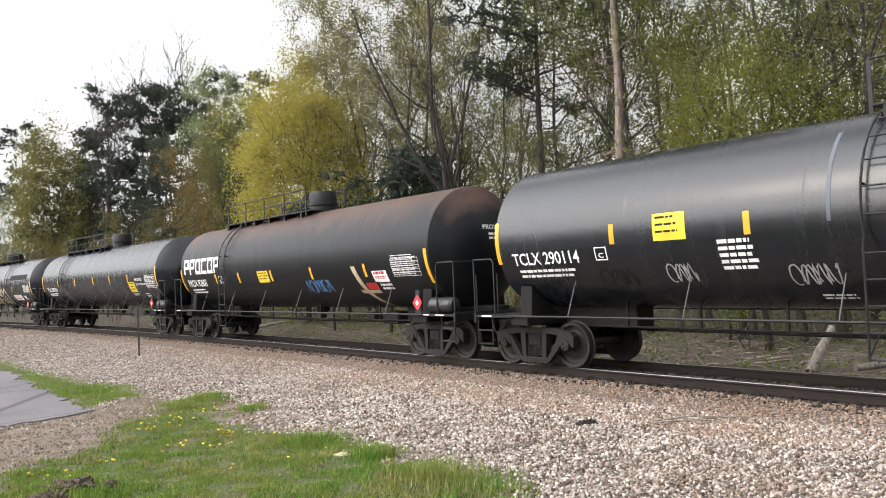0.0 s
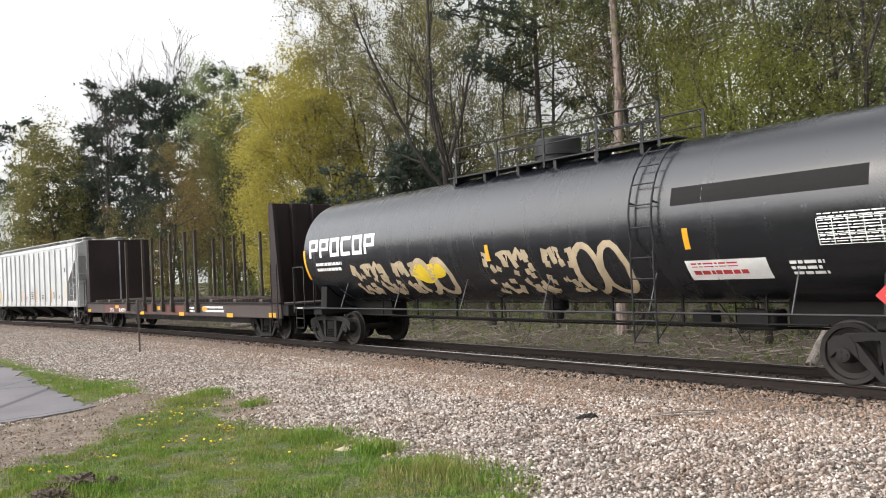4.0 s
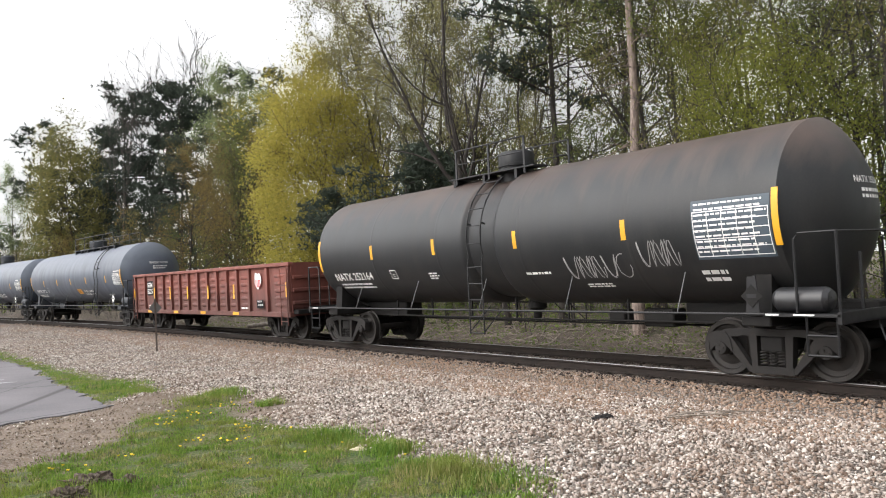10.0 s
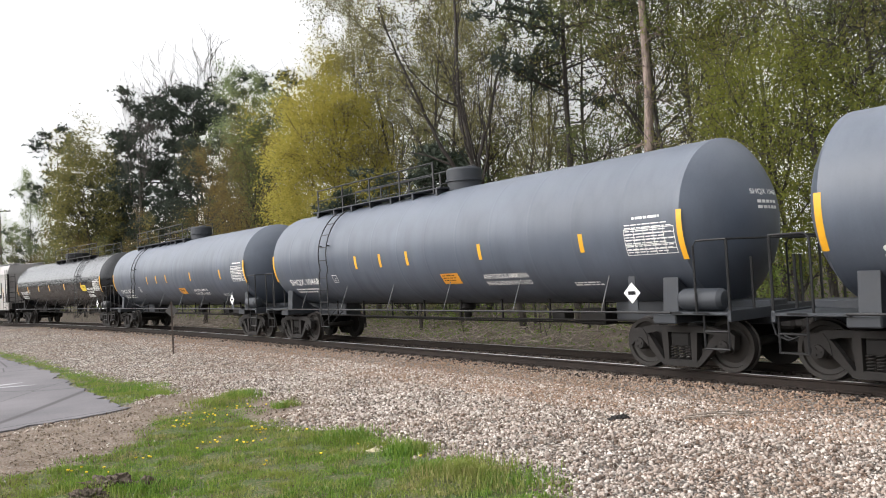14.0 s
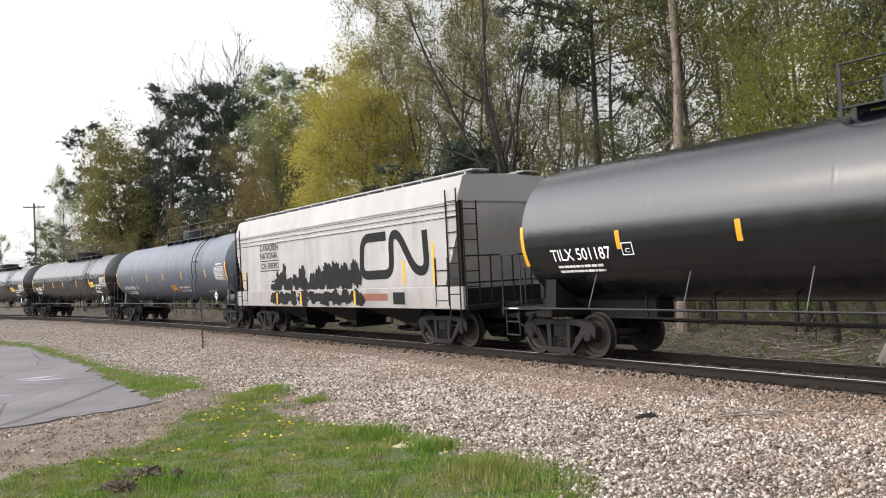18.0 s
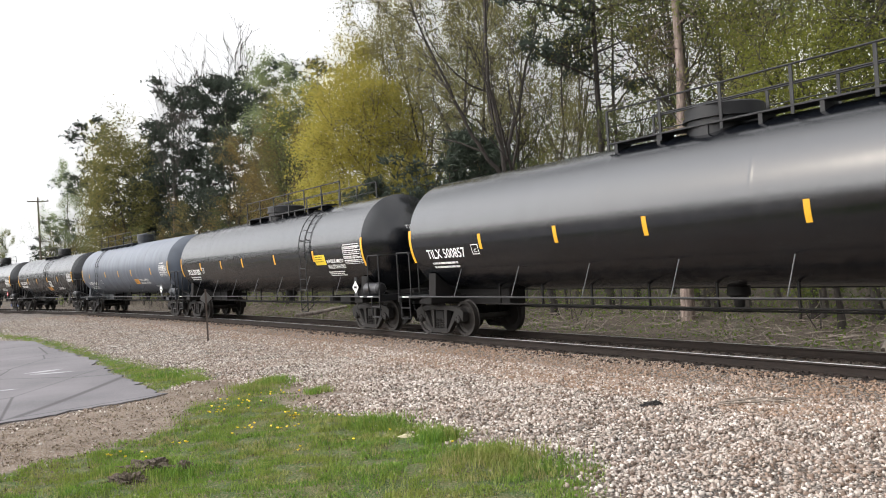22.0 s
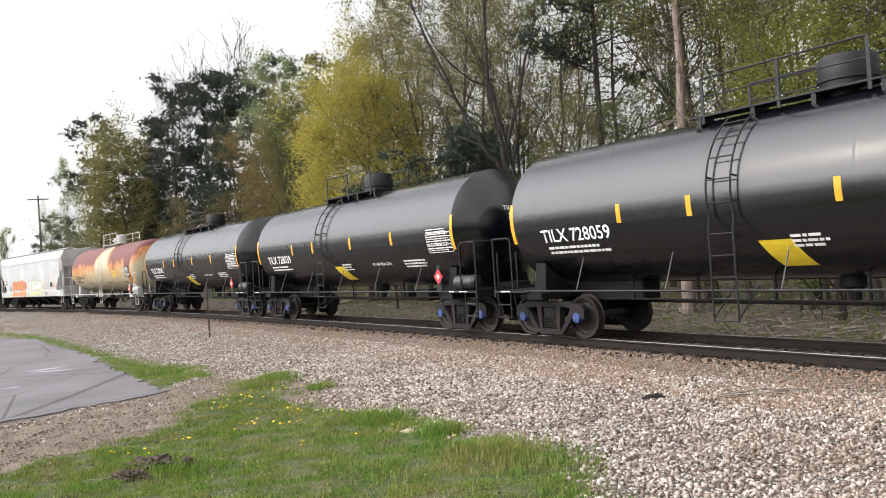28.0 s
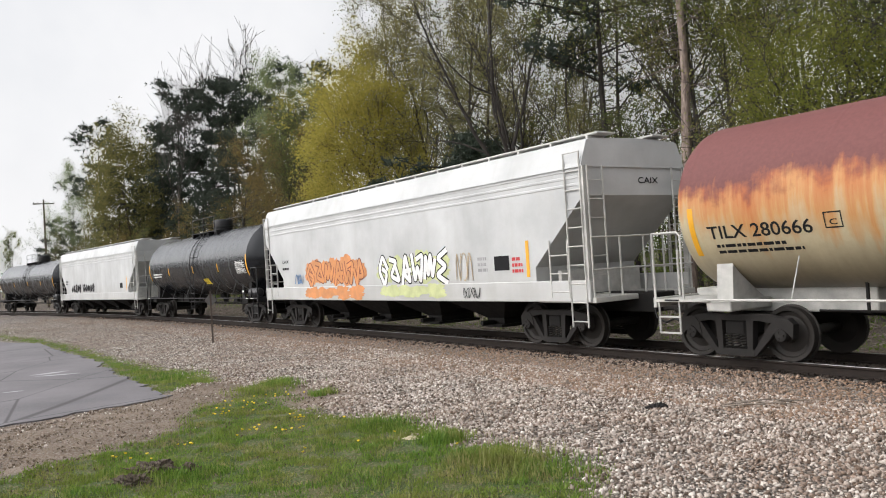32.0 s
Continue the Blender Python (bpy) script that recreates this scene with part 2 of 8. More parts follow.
gx, gy = ticks(-1800, 1800, -14, 16, 0.16), ticks(-1800, 1800, 5, 34, 0.16)
grid = np.stack(np.meshgrid(gx, gy), -1).reshape(-1, 2)
gz = ground_height(grid)
i, j = np.meshgrid(np.arange(len(gx) - 1), np.arange(len(gy) - 1))
k = (j * len(gx) + i).ravel()
ground_mesh = smooth(quick_mesh("ground", np.column_stack([grid, gz]), np.stack([k, k + 1, k + len(gx) + 1, k + len(gx)], 1)))
wob = (waves(grid, 1.1, 8) - 0.5) * 0.9 + (waves(grid, 0.35, 9) - 0.5) * 0.5
grass_in = np.minimum(away(grid, GRASS_EDGE), away(grid, STRIP_EDGE)) + wob * 0.35
w_grid = across_of(grid)
turf = np.clip(0.5 - grass_in / 0.35, 0, 1)
beyond = (w_grid < -13) & (grass_in > 0)
dirt_in = away(grid, [(-3.2, 16.0), (-5.4, 17.2), (-5.7, 15.0), (-7.3, 12.9), (-12, 10.8), (-25, 9), (-30, 2), (-8, 6), (-4.6, 9.6), (-3.6, 11.2), (-3.6, 12.4), (-2.0, 13.0), (-1.4, 14.4), (-2.4, 15.2)]) + wob * 1.0
soil = np.clip(0.5 - dirt_in / 0.5, 0, 1) * (1 - turf)
soil = np.maximum(soil, np.where(beyond, 1.0, 0.0))
woods = np.clip((w_grid - 3.0 + wob) / 1.2, 0, 1)
oily = np.clip(1 - np.abs(w_grid - HALF) / 2.6 + wob * 0.3, 0, 1)
for title, values in (("turf", turf), ("soil", soil), ("woods", woods), ("oily", oily)):
    ground_mesh.attributes.new(title, "FLOAT", "POINT").data.foreach_set("value", values.astype(np.float32))


def attribute(n, title):
    a = n.add("Attribute")
    a.attribute_name = title
    return a.outputs["Fac"]


def ground_material():
    n = Nodes("ground")
    at = n.place()
    cells = n.add("TexVoronoi", Scale=22.0)
    edge = n.add("TexVoronoi", Scale=22.0)
    edge.feature = "DISTANCE_TO_EDGE"
    for v in (cells, edge):
        n.link(at, v.inputs["Vector"])
    tone = n.add("SeparateColor")
    n.link(cells.outputs["Color"], tone.inputs[0])
    big, mid, fine = n.noise(0.35, 5, at=at), n.noise(2.2, 5, at=at), n.noise(28, 4, at=at)
    stone = n.mix(tone.outputs[0], (0.07, 0.054, 0.044), (0.56, 0.51, 0.455))
    stone = n.mix(n.span(edge.outputs["Distance"], 0.0, 0.16, 1.0, 0), stone, (0.03, 0.022, 0.018))
    stone = n.mix(n.span(big, 0.35, 0.65, 0, 0.35), stone, (0.27, 0.2, 0.15))
    stone = n.mix(n.math("MULTIPLY", attribute(n, "oily"), n.span(mid, 0.3, 0.6, 0.3, 0.75)), stone, (0.07, 0.042, 0.027))
    dirt = n.mix(n.span(mid, 0.3, 0.7), (0.155, 0.11, 0.08), (0.28, 0.215, 0.16))
    dirt = n.mix(n.span(fine, 0.45, 0.7), dirt, (0.34, 0.29, 0.24))
    lawn = n.mix(n.span(mid, 0.35, 0.65), (0.05, 0.1, 0.014), (0.13, 0.135, 0.045))
    lawn = n.mix(n.span(fine, 0.52, 0.68, 0, 0.7), lawn, (0.27, 0.2, 0.12))
    litter = n.mix(n.span(fine, 0.35, 0.65), (0.045, 0.032, 0.024), (0.19, 0.15, 0.115))
    litter = n.mix(n.span(mid, 0.52, 0.68, 0, 0.5), litter, (0.06, 0.08, 0.02))
    c = n.mix(attribute(n, "soil"), stone, dirt)
    c = n.mix(attribute(n, "turf"), c, lawn)
    c = n.mix(attribute(n, "woods"), c, litter)
    n.color(c)
    rise = n.math("ADD", n.span(edge.outputs["Distance"], 0.0, 0.2), n.math("MULTIPLY", fine, 0.7))
    n.bump(rise, 0.9, 0.035)
    return n.surface(0.92)


ground = tagged(new("ground", ground_mesh), "pale gravel, worn grass and leaf litter on level ground", "ground", kind="structure")
ground_mesh.materials.append(ground_material())

# the paved lot: a thin slab with a broken edge
fine_edge = []
for a, b in zip(ASPHALT, ASPHALT[1:] + ASPHALT[:1]):
    a, b = Vector(a), Vector(b)
    steps = max(1, min(40, int((b - a).length / 0.25)))
    for q in range(steps):
        p = a.lerp(b, q / steps)
        amp = 0.14 if p.length < 35 else 0.0
        fine_edge.append(p + Vector((random.uniform(-amp, amp), random.uniform(-amp, amp))))
bm = bmesh.new()
top = [bm.verts.new((p.x, p.y, FLAT + 0.006)) for p in fine_edge]
low = [bm.verts.new((p.x, p.y, FLAT - 0.06)) for p in fine_edge]
bm.faces.new(top)
for q in range(len(top)):
    bm.faces.new((top[q], low[q], low[(q + 1) % len(top)], top[(q + 1) % len(top)]))
bmesh.ops.recalc_face_normals(bm, faces=bm.faces)


def asphalt_material():
    n = Nodes("asphalt")
    at = n.place()
    big, fine = n.noise(0.5, 5, at=at), n.noise(60, 3, at=at)
    warp = n.add("Mapping")
    n.link(at, warp.inputs["Vector"])
    warp.inputs["Scale"].default_value = (0.45, 0.22, 1)
    bent = n.mix(0.25, warp.outputs["Vector"], n.add("TexNoise", Scale=1.4).outputs["Color"])
    crack = n.add("TexVoronoi", Scale=1.0)
    crack.feature = "DISTANCE_TO_EDGE"
    n.link(bent, crack.inputs["Vector"])
    c = n.mix(n.span(big, 0.3, 0.7), (0.085, 0.079, 0.086), (0.15, 0.14, 0.148))
    c = n.mix(n.span(fine, 0.5, 0.7, 0, 0.5), c, (0.2, 0.19, 0.195))
    c = n.mix(n.span(crack.outputs["Distance"], 0.002, 0.008, 0.8, 0), c, (0.028, 0.025, 0.026))
    n.color(c)
    n.bump(fine, 0.3, 0.006)
    return n.surface(0.8)


tagged(part("parking_lot", bm, asphalt_material(), flat=True), "cracked grey asphalt lot with a ragged edge", "pavement", kind="structure")
PAINT = plain("worn_paint", (0.34, 0.335, 0.34), 0.7, grain=0.3)
bm = bmesh.new()
for x, y, rx, ry, turn in ((-10.45, 20.6, 0.42, 0.14, 40), (-10.0, 20.1, 0.5, 0.1, 10), (-9.6, 17.3, 0.2, 0.06, 20)):
    ring = [bm.verts.new(pose(x, y, FLAT + 0.011, 0, 0, turn) @ Vector((rx * math.cos(a) * (1 + 0.25 * math.sin(3 * a)), ry * math.sin(a), 0))) for a in np.linspace(0, 6.283, 22)[:-1]]
    bm.faces.new(ring)
tagged(part("road_marking", bm, PAINT, flat=True), "worn white paint patch on the asphalt", "marking", kind="structure")

# stones: many small broken rocks over the gravel
def rocks(count, seed, pick, lo, hi, name, material, label):
    """count rocks at places from pick(rng, count), between lo and hi metres across, as one object."""
    rng = np.random.default_rng(seed)
    shapes = []
    for q in range(9):
        b = bmesh.new()
        if q % 3 == 2:
            bmesh.ops.create_icosphere(b, subdivisions=1, radius=0.5)
        else:
            bmesh.ops.create_cube(b, size=0.72)
            bmesh.ops.triangulate(b, faces=b.faces)
        v = np.array([x.co[:] for x in b.verts])
        f = np.array([[x.index for x in face.verts] for face in b.faces])
        b.free()
        shapes.append((v * rng.uniform(0.55, 1.4, v.shape), f))
    at = pick(rng, count)
    z = ground_height(at)
    vs, fs, base = [], [], 0
    kinds = rng.integers(0, len(shapes), len(at))
    for q, (v, f) in enumerate(shapes):
        here = np.where(kinds == q)[0]
        n = len(here)
        if not n:
            continue
        quat = rng.normal(size=(n, 4))
        quat /= np.linalg.norm(quat, axis=1, keepdims=True)
        w, x, y, zz = quat.T
        rot = np.stack([1 - 2 * (y * y + zz * zz), 2 * (x * y - zz * w), 2 * (x * zz + y * w), 2 * (x * y + zz * w), 1 - 2 * (x * x + zz * zz), 2 * (y * zz - x * w), 2 * (x * zz - y * w), 2 * (y * zz + x * w), 1 - 2 * (x * x + y * y)], -1).reshape(n, 3, 3)
        size = lo + (hi - lo) * rng.random(n) ** 1.8
        scale = size[:, None] * rng.uniform(0.55, 1.3, (n, 3))
        p = np.einsum("nij,nmj->nmi", rot, (v[None] * scale[:, None, :]))
        p += np.column_stack([at[here], z[here] + size * rng.uniform(0.0, 0.28, n)])[:, None, :]
        vs.append(p.reshape(-1, 3))
        fs.append((f[None] + (base + np.arange(n) * len(v))[:, None, None]).reshape(-1, 3))
        base += n * len(v)
    me = quick_mesh(name, np.concatenate(vs), np.concatenate(fs))
    me.materials.append(material)
    return tagged(new(name, me), label, "gravel", kind="stuff")


def stone_material(name, brown):
    """Crushed stone of mixed pale tones, with more or less rusty dust on it."""
    n = Nodes(name)
    own = n.add("NewGeometry").outputs["Random Per Island"]
    fine = n.noise(40, 4)
    ramp = n.add("ValToRGB")
    e = ramp.color_ramp.elements
    e[0].color, e[0].position = (0.035, 0.027, 0.023, 1), 0.0
    e[1].color, e[1].position = (0.78, 0.735, 0.675, 1), 1.0
    for pos, c in ((0.2, (0.15, 0.112, 0.09, 1)), (0.45, (0.37, 0.315, 0.275, 1)), (0.75, (0.47, 0.425, 0.38, 1))):
        e.new(pos).color = c
    n.link(own, ramp.inputs["Fac"])
    c = n.mix(n.span(fine, 0.35, 0.7, 0, 0.35), ramp.outputs["Color"], (0.24, 0.17, 0.12))
    at = n.add("NewGeometry").outputs["Position"]
    n.color(n.mix(n.span(n.noise(0.4, 4, at=at), 0.38, 0.62, brown, brown + 0.3), c, (0.25, 0.16, 0.105)))
    n.bump(fine, 0.4, 0.01)
    return n.surface(0.9)


STONE = stone_material("stone", 0.0)
RUSTY_STONE = stone_material("rusty_stone", 0.62)


WORN = [(-3.2, 16.0), (-5.4, 17.2), (-5.7, 15.0), (-7.3, 12.9), (-12, 10.8), (-25, 9), (-30, 2), (-8, 6), (-4.6, 9.6), (-3.6, 11.2), (-3.6, 12.4), (-2.0, 13.0), (-1.4, 14.4), (-2.4, 15.2)]


def gravel_at(rng, count, lo=-13.0, hi=-1.6, reach=15.0, fall=1.6):
    """Places on the gravel, denser near the road."""
    out = []
    while sum(map(len, out)) < count:
        p = along_track(rng.uniform(-44, 17, 60000), rng.uniform(lo, hi, 60000))[:, :2]
        d = np.hypot(p[:, 0], p[:, 1])
        az = np.degrees(np.arctan2(p[:, 0], p[:, 1]))
        p = p[(rng.random(len(p)) < np.clip((reach / d) ** fall, 0, 1)) & (np.abs(az) < 36) & (d > 5.5)]
        edge = np.minimum(away(p, GRASS_EDGE), away(p, STRIP_EDGE)) + (rng.random(len(p)) - 0.5) * 0.8
        keep = (edge > 0.1) & (away(p, ASPHALT) > 0.3)
        keep &= (away(p, WORN) > -0.3) | (rng.random(len(p)) < 0.035)
        out.append(p[keep])
    return np.concatenate(out)[:count]


rocks(82000, 21, gravel_at, 0.022, 0.054, "gravel", STONE, "loose pale crushed stone beside the track")
rocks(20000, 23, lambda rng, count: gravel_at(rng, count, -3.0, -0.25), 0.022, 0.055, "track_gravel", RUSTY_STONE, "rust-stained crushed stone along the rails")


def ballast_at(rng, count):
    s, w = rng.uniform(-40, 17, count), rng.uniform(-0.75, 2.7, count)
    return along_track(s, w)[:, :2]


DARK_STONE = plain("oily_stone", (0.045, 0.034, 0.028), 0.85, grain=0.5, scale=8, sheen=0.2)
rocks(7000, 22, ballast_at, 0.04, 0.075, "ballast", DARK_STONE, "dark oily ballast between and beside the rails")

# ---- the track ----
RUST = plain("rusty_rail", (0.026, 0.02, 0.017), 0.85, 0.0, grain=0.35, scale=6, sheen=0.2)
BRIGHT = plain("worn_rail_head", (0.28, 0.275, 0.27), 0.34, 1.0, grain=0.3)
TIE = bark("creosote_tie", (0.014, 0.011, 0.009), (0.05, 0.038, 0.03), 3)
track = tagged(new("railway_track"), "single railway track on dark timber ties in gravel", "track", kind="structure")
PROFILE = [(-0.07, -0.172), (0.07, -0.172), (0.07, -0.158), (0.012, -0.142), (0.009, -0.05), (0.036, -0.038), (0.036, -0.008), (-0.036, -0.008), (-0.036, -0.038), (-0.009, -0.05), (-0.012, -0.142), (-0.07, -0.158)]
for w in (0, 2 * HALF):
    for title, outline, material in (("rail", PROFILE, RUST), ("rail_head", [(-0.034, -0.0075), (0.034, -0.0075), (0.029, 0.0), (-0.029, 0.0)], BRIGHT)):
        bm = bmesh.new()
        prev = None
        for s in [*np.arange(-300, -100, 10), *np.arange(-100, 20, 1.0), *np.arange(20, 121, 10)]:
            ring = [bm.verts.new(on_track(s, w + y, z)) for y, z in outline]
            if prev:
                for q in range(len(ring)):
                    bm.faces.new((prev[q], prev[(q + 1) % len(ring)], ring[(q + 1) % len(ring)], ring[q]))
            prev = ring
        bmesh.ops.recalc_face_normals(bm, faces=bm.faces)
        part(title, bm, material, track)
bm = bmesh.new()
box(bm, -0.115, 0.115, -1.3, 1.3, -0.18, 0.0, bevel=0.012)
tie = part("tie", bm, TIE, track)
bm = bmesh.new()
box(bm, -0.09, 0.09, -0.17, 0.17, 0, 0.014, bevel=0.004)
for x in (-0.055, 0.055):
    for y in (-0.085, 0.085):
        box(bm, x - 0.012, x + 0.012, y - 0.02, y + 0.02, 0.012, 0.04)
plate = part("tie_plate", bm, RUST, track)
ties = [(s, random.uniform(-1.2, 1.2)) for s in np.arange(-75, 20, 0.52)]
for q, (s, skew) in enumerate(ties):
    a = Matrix.Rotation(heading(s) + radians(skew), 4, "Z")
    t_ob, p_ob = (tie, plate) if q == 0 else (new("tie", tie.data), new("tie_plate", plate.data))
    for ob, w, z in ((t_ob, HALF, -0.19), (p_ob, 0.0, -0.188)):
        ob.parent = track
        ob.matrix_basis = Matrix.Translation(on_track(s, w, z)) @ a

# ---- grass, flowers and small things by the road ----
def leaves(rng, c, size):
    n = len(c)
    a = rng.normal(size=(n, 3))
    a /= np.linalg.norm(a, axis=1, keepdims=True)
    b = np.cross(a, rng.normal(size=(n, 3)))
    b /= np.linalg.norm(b, axis=1, keepdims=True)
    s = size * rng.uniform(0.6, 1.3, (n, 1))
    v = np.stack([c - a * s, c + (a * 0.3 + b * 0.62) * s, c + a * s * 0.8 - b * s * 0.5], 1).reshape(-1, 3)
    return quick_mesh("crown", v, np.arange(3 * n).reshape(-1, 3))


def blades(count, seed, pick, lo, hi, width):
    rng = np.random.default_rng(seed)
    p = pick(rng, count)
    n = len(p)
    z = ground_height(p) - 0.005
    h = rng.uniform(lo, hi, n) * (0.6 + 0.8 * waves(p, 1.3, 31))
    a, lean = rng.uniform(0, 6.283, n), rng.uniform(0.1, 0.7, n) * h
    side = np.column_stack([np.cos(a), np.sin(a)]) * (width * rng.uniform(0.7, 1.3, n))[:, None]
    b = a + rng.uniform(1, 2, n)
    to = np.column_stack([np.cos(b), np.sin(b)])
    v = np.stack([np.column_stack([p - side, z]), np.column_stack([p + side, z]), np.column_stack([p + side * 0.7 + to * lean[:, None] * 0.35, z + h * 0.6]), np.column_stack([p - side * 0.7 + to * lean[:, None] * 0.35, z + h * 0.6]), np.column_stack([p + to * lean[:, None], z + h])], 1).reshape(-1, 3)
    k = (np.arange(n) * 5)[:, None]
    f = np.concatenate([k + [0, 1, 2], k + [0, 2, 3], k + [3, 2, 4]])
    return quick_mesh("grass", v, f)


def scatter_in(poly, soft):
    v = np.asarray(poly)

    def pick(rng, count):
        out = []
        while sum(map(len, out)) < count:
            p = rng.uniform(v.min(0) - 0.5, v.max(0) + 0.5, (40000, 2))
            d = np.hypot(p[:, 0], p[:, 1])
            az = np.degrees(np.arctan2(p[:, 0], p[:, 1]))
            p = p[(d > 5.8) & (np.abs(az) < 36) & (rng.random(len(p)) < np.clip((11.0 / d) ** 1.2, 0, 1))]
            keep = away(p, poly) + (waves(p, 1.1, 8) - 0.5) * 0.3 + (rng.random(len(p)) - 0.5) * soft < 0.05
            keep &= waves(p, 0.8, 33) + 0.35 * waves(p, 0.22, 34) + rng.random(len(p)) * 0.5 > 0.82
            keep &= away(p, ASPHALT) > 0.02
            out.append(p[keep])
        return np.concatenate(out)[:count]
    return pick


def grass_material():
    """Blades from fresh green to dry straw, in patches."""
    n = Nodes("grass")
    own, at = n.add("NewGeometry").outputs["Random Per Island"], n.add("NewGeometry").outputs["Position"]
    c = n.mix(own, (0.055, 0.145, 0.009), (0.2, 0.3, 0.038))
    c = n.mix(n.span(n.noise(0.9, 5, at=at), 0.42, 0.64, 0, 0.6), c, (0.24, 0.255, 0.055))
    c = n.mix(n.math("MULTIPLY", n.span(n.noise(2.5, 4, at=at), 0.5, 0.68), own), c, (0.38, 0.3, 0.15))
    n.color(c)
    n.surface(0.7)
    tl, mx = n.add("BsdfTranslucent"), n.add("MixShader", Fac=0.3)
    n.link(c, tl.inputs["Color"])
    n.link(n.p.outputs[0], mx.inputs[1])
    n.link(tl.outputs[0], mx.inputs[2])
    n.link(mx.outputs[0], n.out.inputs["Surface"])
    return n.m


GRASS = grass_material()
for count, seed, poly, lo, hi, label in ((78000, 41, GRASS_EDGE, 0.022, 0.06, "short worn green lawn grass with bare spots"), (20000, 42, STRIP_EDGE, 0.025, 0.07, "strip of green grass along the asphalt")):
    me = blades(count, seed, scatter_in(poly, 0.5), lo, hi, 0.005)
    me.materials.append(GRASS)
    tagged(new("grass", me), label, "grass", kind="stuff")


def tufts(centres):
    def pick(rng, count):
        c = np.array(centres)
        k = rng.integers(0, len(c), count)
        return c[k, :2] + rng.normal(size=(count, 2)) * c[k, 2:3]
    return pick


me = blades(10000, 43, tufts([(-3.55, 15.9, 0.22), (-3.75, 15.2, 0.28), (-0.15, 10.1, 0.12), (-0.6, 10.7, 0.16), (-1.1, 11.2, 0.2), (0.7, 8.8, 0.22), (0.3, 9.0, 0.2), (-5.5, 17.0, 0.2), (-2.4, 14.4, 0.11), (-0.24, 9.95, 0.16), (0.33, 8.9, 0.22), (0.8, 8.5, 0.25), (-0.84, 11.1, 0.14), (-3.7, 9.35, 0.2), (-3.2, 9.0, 0.18), (-6.3, 18.2, 0.3)]), 0.06, 0.16, 0.005)
me.materials.append(GRASS)
tagged(new("grass_tuft", me), "taller green grass tufts at the gravel's edge", "grass", kind="stuff")
rng = np.random.default_rng(51)
YELLOW = plain("dandelion", (0.75, 0.55, 0.02), 0.7, grain=0.15)
bm = bmesh.new()
for cx, cy, n, r in ((-3.55, 12.6, 10, 0.22), (-3.3, 13.3, 10, 0.3), (-2.4, 12.0, 8, 0.12), (-2.9, 11.4, 7, 0.18), (-2.3, 11.2, 5, 0.12), (-4.3, 9.9, 6, 0.15), (-3.2, 14.2, 6, 0.3), (-1.9, 10.4, 4, 0.5), (-3.6, 10.2, 5, 0.4), (-1.2, 9.6, 3, 0.5)):
    for q in range(n):
        p = np.array([[cx, cy]]) + rng.normal(size=(1, 2)) * r
        z = float(ground_height(p)[0]) + rng.uniform(0.04, 0.09)
        bmesh.ops.create_cone(bm, cap_ends=True, segments=7, radius1=0.011, radius2=0.021, depth=0.016, matrix=pose(p[0, 0], p[0, 1], z, rng.uniform(-20, 20), rng.uniform(-20, 20), 0))
tagged(part("dandelion", bm, YELLOW, flat=True), "scattered yellow dandelion heads in the lawn", "flowers", kind="stuff")


def lump(name, x, y, size, height, material, label, category, seed):
    """A rough heap with a crumbled skin."""
    b = bmesh.new()
    bmesh.ops.create_icosphere(b, subdivisions=4, radius=1)
    for v in b.verts:
        q = 1 + 0.4 * noise.noise(v.co * 2.2 + Vector((seed, 0, 0))) + 0.4 * noise.noise(v.co * 5 + Vector((seed, 0, 0))) + 0.3 * noise.noise(v.co * 11 + Vector((seed, 0, 0)))
        v.co = Vector((v.co.x * size[0] * q, v.co.y * size[1] * q, v.co.z * height * q))
    z = float(ground_height(np.array([[x, y]]))[0])
    b.transform(Matrix.Translation((x, y, z)))
    return tagged(part(name, b, material, flat=True), label, category)


EARTH = bark("earth", (0.03, 0.022, 0.016), (0.15, 0.115, 0.085), 18)
lump("earth_clod", -3.55, 9.2, (0.27, 0.14), 0.12, EARTH, "small heap of dug brown earth on the lawn", "dirt", 3)
lump("earth_clod", -3.1, 9.15, (0.13, 0.09), 0.1, EARTH, "small clod of dug brown earth on the lawn", "dirt", 9)
lump("earth_clod", -3.6, 8.75, (0.2, 0.11), 0.1, EARTH, "small heap of dug brown earth on the lawn", "dirt", 14)
RUBBER = plain("dark_scrap", (0.02, 0.018, 0.017), 0.7)
lump("scrap", 2.79, 11.26, (0.13, 0.06), 0.07, RUBBER, "black scrap lying on the gravel", "scrap", 22)
PALE = plain("pale_litter", (0.6, 0.53, 0.36), 0.7)
lump("litter", -0.61, 10.13, (0.085, 0.05), 0.035, PALE, "crumpled pale litter on the grass edge", "litter", 27)
WOOD = bark("weathered_wood", (0.11, 0.09, 0.075), (0.34, 0.29, 0.24), 5)
bm = bmesh.new()
for q in range(70):
    x, y = rng.uniform(0.5, 7), rng.uniform(7.6, 12.5)
    a, ln = rng.uniform(0, 3.14), rng.uniform(0.06, 0.3)
    z = float(ground_height(np.array([[x, y]]))[0]) + 0.03
    d = Vector((math.cos(a), math.sin(a), rng.uniform(-0.1, 0.1))) * ln
    rod(bm, [Vector((x, y, z)), Vector((x, y, z)) + d * 0.5 + Vector((0, 0, 0.01)), Vector((x, y, z)) + d], [0.006, 0.006, 0.003], 4)
